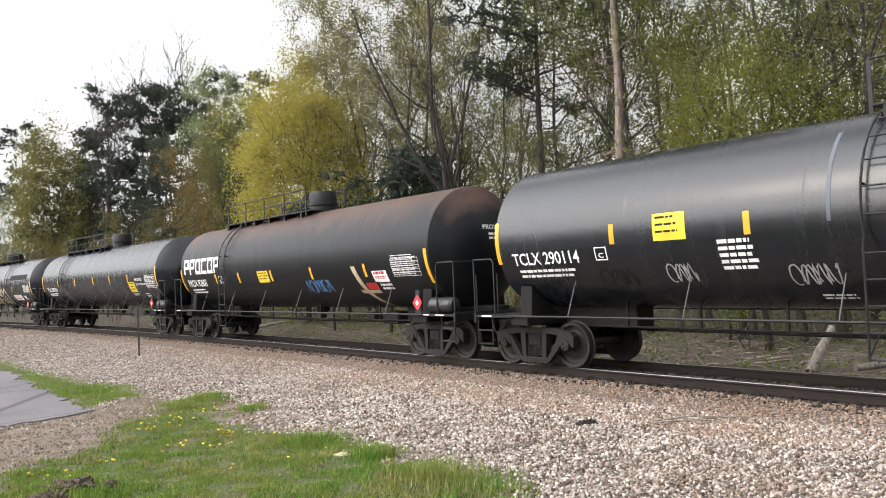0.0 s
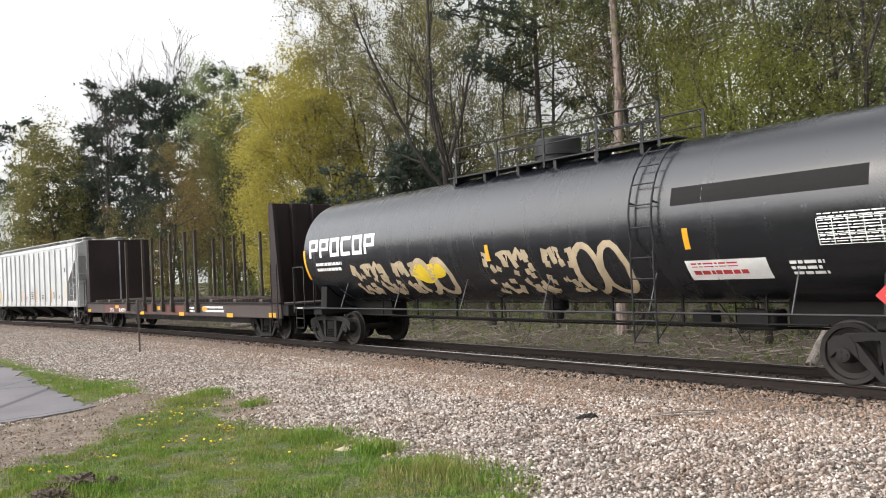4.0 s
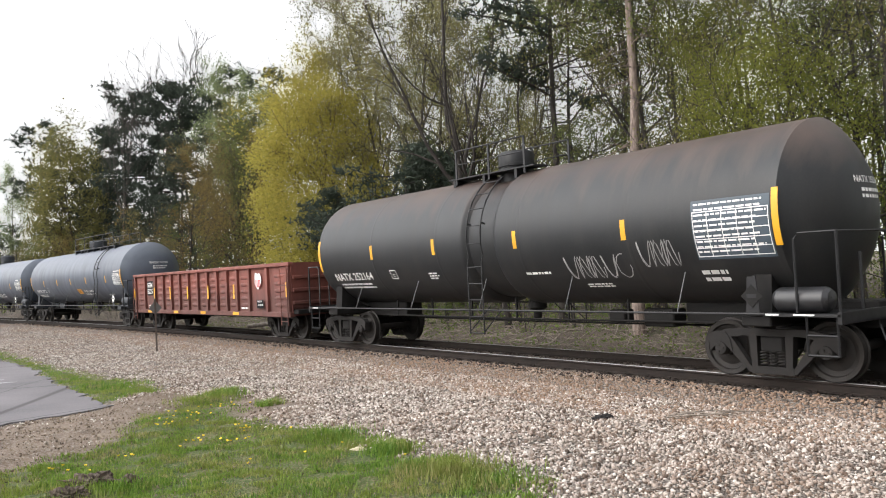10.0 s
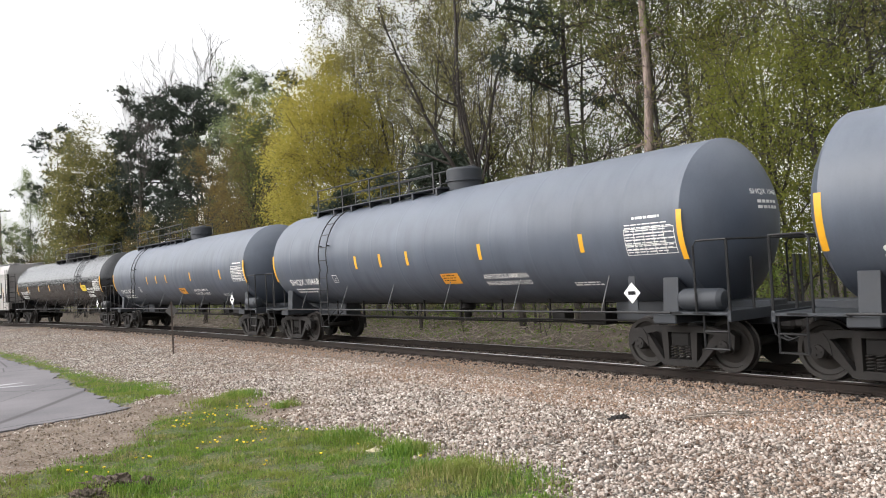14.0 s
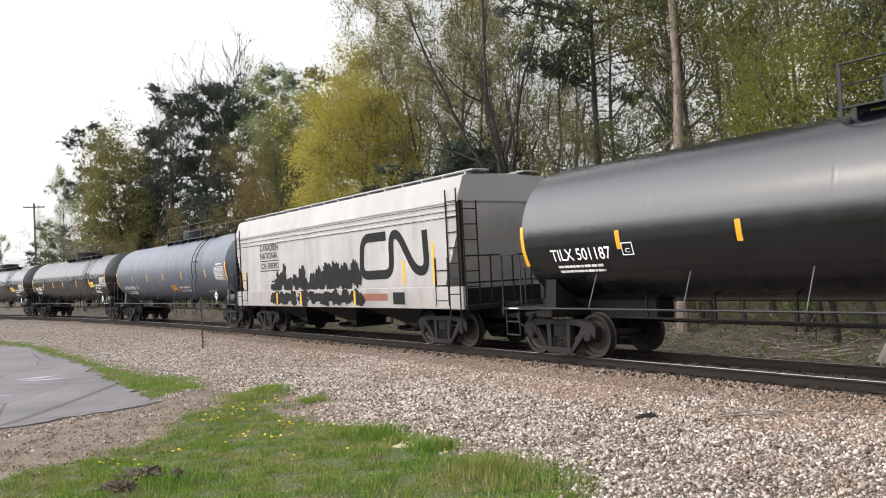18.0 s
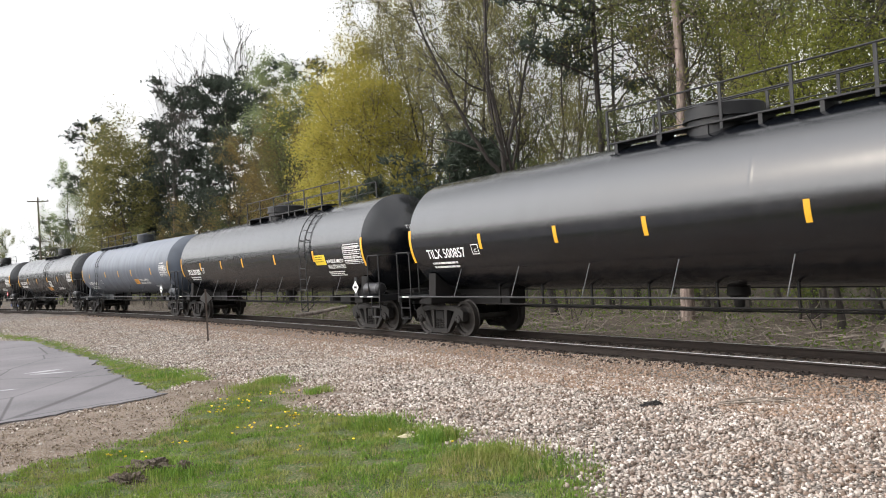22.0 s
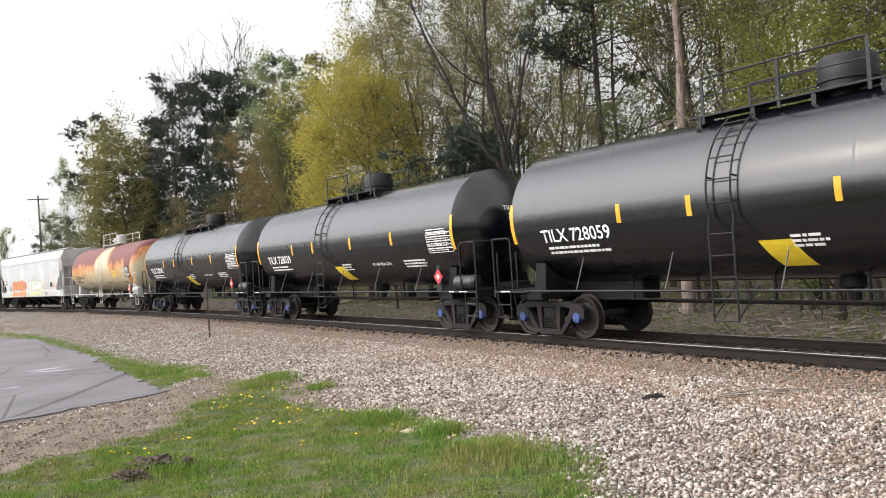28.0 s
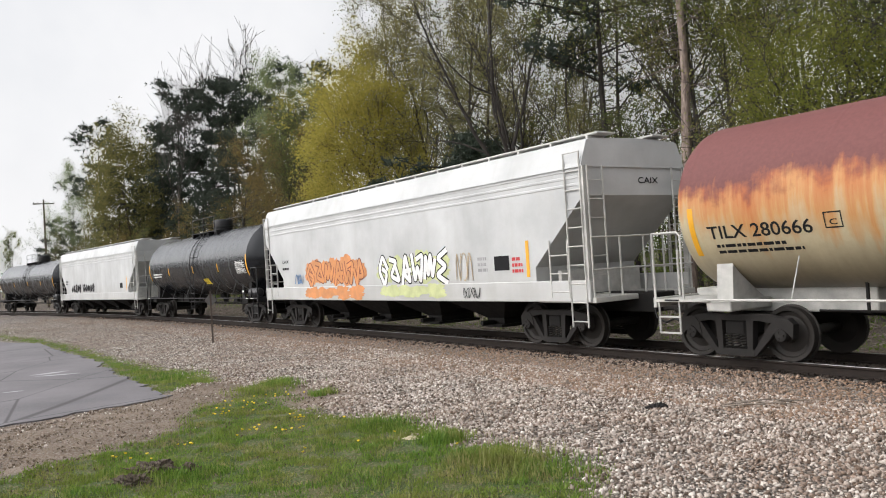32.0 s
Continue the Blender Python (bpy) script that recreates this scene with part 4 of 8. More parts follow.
# trees that can be told apart, from the far end of the line to the near one
for kind, x, y, top, turn in (
        ("pale", -45.1, 96, 17.5, 10), ("pine_a", -41.8, 97.6, 22.6, 80), ("olive", -35.2, 88.6, 21.2, 0), ("pine_b", -33.4, 92, 20.0, 40), ("pine_a", -27.3, 83.6, 22.8, 200),
        ("pine_a", -23.6, 80.6, 22.6, 20), ("pine_a", -20.9, 79.2, 21.8, 150), ("pine_b", -19.2, 77.7, 21.4, 260), ("dead", -20.0, 81.6, 27.6, 30), ("dead", -24.4, 82.4, 25.9, 200), ("dead", -27.6, 82.0, 23.4, 100), ("pine_a", -16.3, 76.3, 21.9, 300),
        ("russet", -14.6, 56.0, 11.8, 0), ("russet", -11.4, 57.5, 13.0, 70), ("pale", -12.2, 68.9, 21.4, 60), ("pine_b", -11.9, 73.0, 21.6, 120), ("budding_b", -10.4, 58, 15.0, 100), ("maple", -4.5, 47.4, 16.1, 0), ("pale_buds", -2.3, 51.5, 21.0, 90),
        ("pale_buds", -0.4, 46.0, 20.4, 0), ("pale_buds", 1.6, 45.0, 21.0, 130), ("leaning", 4.5, 33.0, 17.0, 0), ("pine_d", 6.75, 33.0, 22.0, 0),
        ("pine_c", 8.15, 27.2, 21.0, 90), ("hemlock", 0.2, 36.8, 8.0, 0), ("hemlock", 2.2, 38.5, 8.0, 70), ("hemlock", -2.6, 41.0, 6.5, 140), ("budding_c", 9.6, 28.5, 18.0, 200), ("budding_b", 10.3, 27.4, 19.0, 20), ("lime", 11.6, 24.6, 14.5, 140),
        ("budding_a", 12.4, 23.0, 17.0, 250), ("budding_c", 13.8, 21.0, 16.0, 300), ("green", 14.4, 24.5, 17, 30),
        ("low_lime", 11.0, 22.4, 9.6, 0), ("wide_green", 9.8, 30.0, 17.0, 0), ("wide_buds", 11.4, 24.8, 15.0, 60), ("wide_green", 13.2, 22.4, 14.5, 200), ("wide_buds", 2.6, 43.5, 19.5, 250), ("wide_green", 8.6, 36.0, 18.5, 10)):
    plant(kind, x, y, top, turn)
# the wood behind them
rows = ((14, 19, 5.0), (20, 27, 6.0), (29, 42, 8.5))
for near, far_edge, gap in rows:
    s = -96.0
    while s < 26:
        p = on_track(s + random.uniform(-1.5, 1.5), random.uniform(near, far_edge))
        left = s < -46
        kind = random.choice(("pine_a", "pine_b", "pine_a", "pine_b", "budding_c") if left else ("budding_a", "budding_b", "wide_buds", "wide_green", "pale_buds") if near < 16 else ("behind_a", "behind_b", "behind_a", "wide_green"))
        plant(kind, p.x, p.y, under_skyline(p.x, p.y, random.uniform(11, 19) if left else random.uniform(15, 22)) * (random.uniform(0.7, 0.95) if left else 1.0))
        s += gap * random.uniform(0.6, 1.15) * (0.75 if left else 1.0)
# lower trees before the tall ones
for s in np.arange(-92, 14, 3.4):
    p = on_track(s + random.uniform(-1, 1), random.uniform(10.5, 14.5))
    plant(random.choice(("behind_a", "behind_b", "behind_a", "russet" if s < -35 else "behind_b")), p.x, p.y, under_skyline(p.x, p.y, random.uniform(5.5, 9.5)))
# brush and shrubs along the wood's edge
for s in np.arange(-80, 20, 1.4):
    p = on_track(s + random.uniform(-0.5, 0.5), random.uniform(7.5, 17))
    low = s > -10
    plant("shrub" if random.random() < (0.6 if low else 0.35) else "brush", p.x, p.y, random.uniform(1.2, 3.4))
# a far line of trees at the end of the view
for x, y, top, kind in ((-66, 150, 14.5, "russet"), (-74, 160, 15, "lime"), (-58, 158, 15.5, "pale"), (-82, 150, 13, "green"), (-70, 138, 9, "pine_b"), (-62, 132, 8, "russet"), (-90, 165, 15, "lime"), (-52, 140, 13, "budding_b"), (-100, 150, 14, "pale"), (-60, 122, 6, "shrub"), (-66, 118, 5, "shrub")):
    plant(kind, x, y, top, group="far trees")

# the depth of the wood: the mingled leaves and thin stems of what grows behind
rng = np.random.default_rng(71)
FAR_LEAF = leaf_material("deep_wood_leaf", (0.07, 0.085, 0.03), (0.16, 0.165, 0.06))
n = 150000
along, off = rng.uniform(-95, 34, n), 16 + 40 * rng.random(n) ** 1.2
c = along_track(along, off)
c[:, 2] = -0.5 + 17 * rng.random(n) ** 1.55 * np.where(along < -50, 0.6, 1.0)
keep = waves(np.stack([along * 1.0, c[:, 2] * 1.3 + off * 0.7], 1), 2.2, 77) + rng.normal(size=n) * 0.07 > 0.5 - 0.05 * (along > -12)
c = c[keep]
me = leaves(rng, c, 0.12)
me.materials.append(FAR_LEAF)
tagged(new("deep_wood_leaves", me), "mingled young leaves deep in the spring wood", "leaves", kind="stuff")
n = 150000
along, off = rng.uniform(-45, 26, n), 9.5 + 40 * rng.random(n) ** 1.3
c = along_track(along, off)
c[:, 2] = -0.4 + 6.5 * rng.random(n) ** 1.5
c = c[waves(np.stack([along, off], 1), 3.0, 78) + rng.normal(size=n) * 0.1 > 0.4]
me = leaves(rng, c, 0.065)
me.materials.append(UNDER)
tagged(new("understorey", me), "green understorey leaves at the foot of the wood", "leaves", kind="stuff")
tb = Tubes()
for q in range(170):
    p = on_track(rng.uniform(-95, 34), rng.uniform(18, 64))
    h = rng.uniform(7, 15)
    tb.add(limb(rng, (p.x, p.y, -0.6), (rng.normal() * 0.05, rng.normal() * 0.05, 1), h, 4, 0.05, 0.02), np.linspace(rng.uniform(0.05, 0.11), 0.02, 5), 4)
for q in range(5000):
    s = rng.uniform(-95, 34)
    p = on_track(s, rng.uniform(15, 55))
    d = rng.normal(size=3) * [1, 1, 0.6] + [0, 0, 0.3]
    tb.add(limb(rng, (p.x, p.y, rng.uniform(0, 13 if s < -50 else 20) ** 1.0), d / np.linalg.norm(d), rng.uniform(0.8, 3.0), 2, 0.25, 0.05), [0.024, 0.016, 0.007], 3)
me = tb.mesh("deep_wood_stems")
me.materials.append(DARK_BARK)
tagged(new("deep_wood_stems", me), "thin grey stems deep in the spring wood", "stems", kind="stuff")

# unseen dense evergreens, added across the road as a dark mass that the tanks mirror
for q, x in enumerate(np.arange(-60, 66, 6.0)):
    plant("pine_b", x, -14 - 0.003 * x * x + random.uniform(-2, 2), random.uniform(6, 9), group="trees across the road")
rng = np.random.default_rng(73)
n = 16000
c = np.column_stack([rng.uniform(-75, 75, n), rng.normal(size=n) * 1.6, rng.uniform(-0.3, 1.0, n)])
c[:, 1] -= 15 + 0.003 * c[:, 0] ** 2
c[:, 2] *= 5.0 + 2.5 * waves(c[:, :2] * [1, 0], 9.0, 74)
# unseen foliage walls, added to cut off bright sky for far tanks and heads
k = rng.random(9000)
side_screen = np.column_stack([-72 - 34 * k, -10 + 160 * k, rng.uniform(-0.3, 12, 9000)]) + rng.normal(size=(9000, 3)) * [1.5, 1.5, 0]
line_screen = np.concatenate([along_track(rng.uniform(25, 110, 5000), 9 + rng.normal(size=5000), rng.uniform(-0.3, 13, 5000)), along_track(rng.uniform(48, 110, 4000), -12 + rng.normal(size=4000), rng.uniform(-0.3, 13, 4000))])
me = leaves(rng, np.concatenate([c, side_screen, line_screen]), 0.6)
me.materials.append(NEEDLE)
tagged(new("dense_foliage", me), "unseen dark foliage screen, added to be mirrored and to darken the tank ends", "leaves", kind="stuff")

# unseen pines added along the line, past the view, to darken the tank ends
for s in np.arange(30, 112, 11.0):
    for across in (9.5, -13.0):
        if across > 0 or s > 50:
            p = on_track(s + random.uniform(-2, 2), across + random.uniform(-1.5, 1.5))
            plant("pine_b", p.x, p.y, random.uniform(16, 20), group="trees across the road")

# sticks and dead leaves on the wood's floor
rng = np.random.default_rng(61)
tb = Tubes()
for q in range(1500):
    p = on_track(rng.uniform(-40, 16), rng.uniform(4.5, 13))
    a, ln, r = rng.uniform(0, 6.3), rng.uniform(0.3, 1.6), rng.uniform(0.005, 0.022)
    d = np.array([math.cos(a), math.sin(a), rng.uniform(-0.05, 0.25)])
    tb.add(limb(rng, (p.x, p.y, 0), d, ln, 3, 0.15, 0), [r, r, r * 0.8, r * 0.4], 4)
sticks = np.concatenate(tb.v)
sticks[:, 2] += ground_height(sticks[:, :2]) + 0.02
me = smooth(quick_mesh("sticks", sticks, np.concatenate(tb.f)))
me.materials.append(WOOD)
tagged(new("sticks", me), "fallen sticks and brush on the wood's floor", "brush", kind="stuff")
c = along_track(rng.uniform(-30, 16, 9000), rng.uniform(5, 15, 9000))
c[:, 2] = ground_height(c[:, :2]) + rng.uniform(0.0, 0.25, 9000) * (waves(c[:, :2], 3, 12) > 0.5)
me = leaves(rng, c, 0.06)
me.materials.append(UNDER)
tagged(new("undergrowth", me), "low green weeds on the wood's floor", "plants", kind="stuff")
LOG = bark("pale_log", (0.12, 0.1, 0.085), (0.32, 0.28, 0.24), 4)
for pts, radii, label in (([(9.35, 17.2, -0.55), (9.75, 17.45, -0.1), (10.2, 17.7, 0.38)], [0.12, 0.11, 0.08], "pale leaning log beside the track"), ([(9.9, 16.4, -0.4), (11.2, 16.7, -0.36), (12.2, 16.3, -0.42)], [0.07, 0.08, 0.05], "pale fallen branch on the ground"), ([(-7.8, 41, -0.35), (-6.6, 41.2, -0.25), (-5.2, 41.6, -0.05)], [0.12, 0.11, 0.07], "pale fallen log on the ground")):
    bm = bmesh.new()
    rod(bm, pts, radii, 10)
    tagged(part("log", bm, LOG), label, "log")

# the pole down the line
POLE_WOOD = bark("pole_wood", (0.07, 0.055, 0.045), (0.17, 0.14, 0.115), 3)
pole = tagged(new("utility_pole"), "weathered wooden utility pole with one crossarm", "pole")
pole.matrix_basis = pose(-49.5, 98.2, 0, 0, 0, 20)
bm = bmesh.new()
rod(bm, [(0, 0, -0.5), (0, 0, 6), (0, 0, 12.9)], [0.17, 0.14, 0.1], 10)
part("shaft", bm, POLE_WOOD, pole)
bm = bmesh.new()
box(bm, -1.2, 1.2, -0.17, -0.06, 12.3, 12.45, bevel=0.01)
part("crossarm", bm, POLE_WOOD, pole)
for x in (-1.1, -0.6, 0.6, 1.1):
    bm = bmesh.new()
    rod(bm, [(x, -0.11, 12.44), (x, -0.11, 12.52), (x, -0.11, 12.6)], [0.02, 0.05, 0.03], 8)
    part("insulator", bm, POST, pole)

# a brick house beyond the wood
BRICK = plain("brick", (0.3, 0.14, 0.09), 0.85, grain=0.3, scale=6)
ROOF = plain("shingle", (0.12, 0.11, 0.11), 0.9)
GLASS = plain("window_glass", (0.03, 0.035, 0.04), 0.08, grain=0.1)
house = tagged(new("house"), "low brick house with a grey shingle roof behind the trees", "house")
house.matrix_basis = pose(6.5, 92, 0.2, 0, 0, 12)
bm = bmesh.new()
box(bm, -8, 8, -4, 4, 0, 3.2)
part("wall", bm, BRICK, house)
bm = bmesh.new()
prism(bm, [(-4.6, 3.2), (4.6, 3.2), (0, 5.3)], -8.5, 8.5)
bm.transform(Matrix.Rotation(radians(90), 4, "Z"))
part("roof", bm, ROOF, house)
for x in (-5.5, -2, 2, 5.5):
    bm = bmesh.new()
    box(bm, x - 0.8, x + 0.8, -4.06, -3.98, 1.0, 2.4)
    w_ob = part("window", bm, PAINT, house, "white-framed window")
    bm = bmesh.new()
    box(bm, x - 0.7, x + 0.7, -4.08, -4.065, 1.1, 2.3)
    part("pane", bm, GLASS, w_ob)

# ---- train: materials ----
def tank_paint(name, base, rough, dust, low_amount=0.35, top=None, top_amount=0.0, streak=0.25, gloss=0.5):
    """Weathered tank paint: a mottle, run-down dusty streaks, one tone high on the back, another low down."""
    n = Nodes(name)
    at = n.place()
    own = n.add("ObjectInfo").outputs["Random"]
    shift = n.add("VectorMath")
    n.link(at, shift.inputs[0])
    roll = n.add("CombineXYZ")
    n.link(n.math("MULTIPLY", own, 60.0), roll.inputs[0])
    n.link(roll.outputs[0], shift.inputs[1])
    at2 = shift.outputs[0]
    sep = n.add("SeparateXYZ")
    n.link(at, sep.inputs[0])
    big, runs, fine = n.noise(0.55, 5, at=at2), n.noise(1.6, 5, 0.6, at=at2, stretch=(1.6, 0.35, 0.22)), n.noise(30, 3, at=at2)
    c = n.mix(n.span(big, 0.3, 0.7), tuple(x * 0.8 for x in base), tuple(min(1, x * 1.15) for x in base))
    c = n.mix(n.span(runs, 0.48, 0.75, 0, streak), c, dust)
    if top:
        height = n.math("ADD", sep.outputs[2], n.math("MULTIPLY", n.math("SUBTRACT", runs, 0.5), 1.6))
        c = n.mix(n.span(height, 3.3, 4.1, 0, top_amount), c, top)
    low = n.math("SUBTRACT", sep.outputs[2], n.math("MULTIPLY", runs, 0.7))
    c = n.mix(n.span(low, 0.9, 1.7, low_amount, 0), c, dust)
    c = n.mix(n.span(fine, 0.5, 0.75, 0, 0.12), c, dust)
    n.color(c)
    n.p.inputs["Specular IOR Level"].default_value = gloss
    n.bump(big, 0.2, 0.02)
    return n.surface(n.math("ADD", n.span(runs, 0.3, 0.7, rough - 0.04, rough + 0.08), n.math("MULTIPLY", fine, 0.05)))


def rusted_paint():
    """Cream paint with maroon rust on the tank's back that runs down in orange."""
    n = Nodes("rusted_cream")
    at = n.place()
    sep = n.add("SeparateXYZ")
    n.link(at, sep.inputs[0])
    runs = n.noise(2.4, 6, 0.62, at=at, stretch=(1.7, 0.4, 0.16))
    blot = n.noise(0.55, 4, 0.55, at=at)
    ragged = n.noise(2.6, 5, 0.65, at=at)
    fine = n.noise(14, 4, at=at)

    def bump_at(x, width, amount):
        d = n.math("ABSOLUTE", n.math("SUBTRACT", sep.outputs[0], x))
        return n.span(d, width * 0.3, width, amount, 0.0)
    level = n.math("ADD", n.math("ADD", sep.outputs[2], 0.18), n.math("MULTIPLY", n.math("SUBTRACT", blot, 0.5), 1.7))
    for x, width, amount in ((0.5, 1.6, -1.6), (7.35, 1.2, -0.95), (5.75, 0.75, 0.95), (-6.9, 0.5, -0.3)):
        level = n.math("ADD", level, bump_at(x, width, amount))
    wet = n.math("ADD", level, n.math("MULTIPLY", n.math("SUBTRACT", runs, 0.5), 2.2))
    crust = n.math("ADD", level, n.math("MULTIPLY", n.math("SUBTRACT", ragged, 0.5), 0.9))
    crust = n.math("ADD", crust, n.math("MULTIPLY", n.math("SUBTRACT", runs, 0.5), 0.8))
    cream = n.mix(n.span(fine, 0.4, 0.7, 0, 0.25), (0.45, 0.385, 0.255), (0.34, 0.28, 0.17))
    # the cream turns dark brown towards the belly, by height
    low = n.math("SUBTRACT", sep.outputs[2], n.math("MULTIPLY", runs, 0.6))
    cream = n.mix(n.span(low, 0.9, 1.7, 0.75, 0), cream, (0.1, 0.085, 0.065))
    c = n.mix(n.span(wet, 2.2, 2.75, 0, 0.85), cream, (0.46, 0.21, 0.055))
    c = n.mix(n.span(wet, 2.7, 3.2, 0, 0.9), c, (0.4, 0.11, 0.03))
    c = n.mix(n.span(crust, 2.95, 3.3), c, n.mix(fine, (0.1, 0.028, 0.026), (0.16, 0.05, 0.045)))
    n.color(c)
    n.bump(n.math("ADD", runs, fine), 0.15, 0.01)
    return n.surface(n.span(crust, 2.4, 3.1, 0.45, 0.7))


GLOSS_BLACK = tank_paint("gloss_black", (0.0025, 0.0033, 0.005), 0.16, (0.014, 0.015, 0.018), 0.2, streak=0.08, gloss=0.85)
DULL_BLACK = tank_paint("dull_black", (0.006, 0.0075, 0.0105), 0.2, (0.032, 0.033, 0.036), 0.3, streak=0.12, gloss=0.65)
BROWN_TOP = tank_paint("black_brown_top", (0.008, 0.009, 0.0105), 0.36, (0.04, 0.038, 0.036), 0.3, (0.15, 0.085, 0.062), 0.6, streak=0.12, gloss=0.2)
OLD_BLACK = tank_paint("old_black", (0.013, 0.0145, 0.016), 0.42, (0.055, 0.05, 0.046), 0.35, (0.11, 0.075, 0.06), 0.6, gloss=0.4)
# paler high on the back, darker towards the belly
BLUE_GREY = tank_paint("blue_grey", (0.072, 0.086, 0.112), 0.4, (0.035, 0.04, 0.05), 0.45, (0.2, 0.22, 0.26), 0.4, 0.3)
CREAM = tank_paint("cream_white", (0.43, 0.41, 0.36), 0.42, (0.2, 0.17, 0.14), 0.75, streak=0.3)
RUSTED = rusted_paint()
HOPPER_WHITE = tank_paint("hopper_white", (0.47, 0.48, 0.48), 0.5, (0.32, 0.3, 0.27), 0.3, streak=0.2)
HOPPER_GREY = tank_paint("hopper_grey", (0.35, 0.335, 0.325), 0.6, (0.15, 0.125, 0.11), 0.35, (0.33, 0.325, 0.325), 0.6, streak=0.35)
GONDOLA_RED = tank_paint("gondola_red", (0.19, 0.054, 0.038), 0.62, (0.05, 0.022, 0.018), 0.6, streak=0.6)
FLAT_PAINT = tank_paint("flatcar_paint", (0.034, 0.028, 0.026), 0.65, (0.06, 0.036, 0.031), 0.4, streak=0.5)
BULKHEAD = tank_paint("bulkhead_steel", (0.016, 0.01, 0.0105), 0.6, (0.045, 0.026, 0.024), 0.3, streak=0.5, gloss=0.3)
CAR_STEEL = plain("car_steel", (0.014, 0.013, 0.0125), 0.75, 0.0, grain=0.45, scale=5, sheen=0.2)
TRUCK_STEEL = plain("truck_steel", (0.02, 0.018, 0.017), 0.8, 0.0, grain=0.5, scale=7, sheen=0.3)
WHEEL_STEEL = plain("wheel_steel", (0.022, 0.019, 0.017), 0.65, 0.1, grain=0.4, scale=8, sheen=0.3)
TREAD = plain("wheel_tread", (0.5, 0.48, 0.46), 0.3, 0.9, grain=0.3)
WHITE_STEEL = plain("white_steel", (0.46, 0.455, 0.43), 0.55, grain=0.35)
GREY_STEEL = plain("grey_steel", (0.32, 0.32, 0.32), 0.6, grain=0.35)
RESERVOIR = plain("reservoir_grey", (0.022, 0.022, 0.024), 0.35, grain=0.3)
BLACK_STEEL = plain("black_steel", (0.011, 0.011, 0.012), 0.5, grain=0.3, sheen=0.35)
YELLOW_TAPE = plain("yellow_tape", (0.72, 0.36, 0.015), 0.45, grain=0.15)
YELLOW_SIGN = plain("yellow_sign", (0.75, 0.55, 0.03), 0.5, grain=0.2)
ORANGE_SIGN = plain("orange_sign", (0.7, 0.3, 0.03), 0.5, grain=0.2)
LETTER_WHITE = plain("white_lettering", (0.8, 0.8, 0.78), 0.55, grain=0.2)
LETTER_BLACK = plain("black_lettering", (0.012, 0.012, 0.013), 0.7, grain=0.2, sheen=0.15)
BRACKET_GREY = plain("bracket_grey", (0.1, 0.1, 0.1), 0.6, grain=0.3)
SIGN_RED = plain("placard_red", (0.5, 0.03, 0.035), 0.5)
BLUE_PAINT = plain("blue_spray", (0.08, 0.2, 0.4), 0.6)
TAN_PAINT = plain("tan_spray", (0.45, 0.36, 0.24), 0.7)
ORANGE_PAINT = plain("orange_spray", (0.6, 0.25, 0.09), 0.6)
GREEN_PAINT = plain("green_spray", (0.5, 0.54, 0.27), 0.6)
HUB_BLUE = plain("hub_blue", (0.04, 0.07, 0.22), 0.5)
STAKE_STEEL = plain("stake_steel", (0.055, 0.046, 0.038), 0.75, grain=0.4, sheen=0.2)
DECK_WOOD = bark("deck_wood", (0.035, 0.028, 0.024), (0.13, 0.1, 0.085), 4)
RUST_SPRAY = plain("rust_patch", (0.2, 0.075, 0.05), 0.8)


# ---- train: running gear ----
def lathe(bm, profile, k=32, axis="y"):
    """Turn (radius, place along the axis) about an axis."""
    rings = []
    for r, h in profile:
        ring = []
        for q in range(k):
            a = 2 * math.pi * q / k
            ring.append(bm.verts.new((r * math.cos(a), h, r * math.sin(a)) if axis == "y" else (h, r * math.cos(a), r * math.sin(a))))
        rings.append(ring)
    for a, b in zip(rings, rings[1:]):
        for q in range(k):
            bm.faces.new((a[q], a[(q + 1) % k], b[(q + 1) % k], b[q]))
    bm.faces.new(rings[0])
    bm.faces.new(rings[-1][::-1])
    bmesh.ops.recalc_face_normals(bm, faces=bm.faces)
    return bm


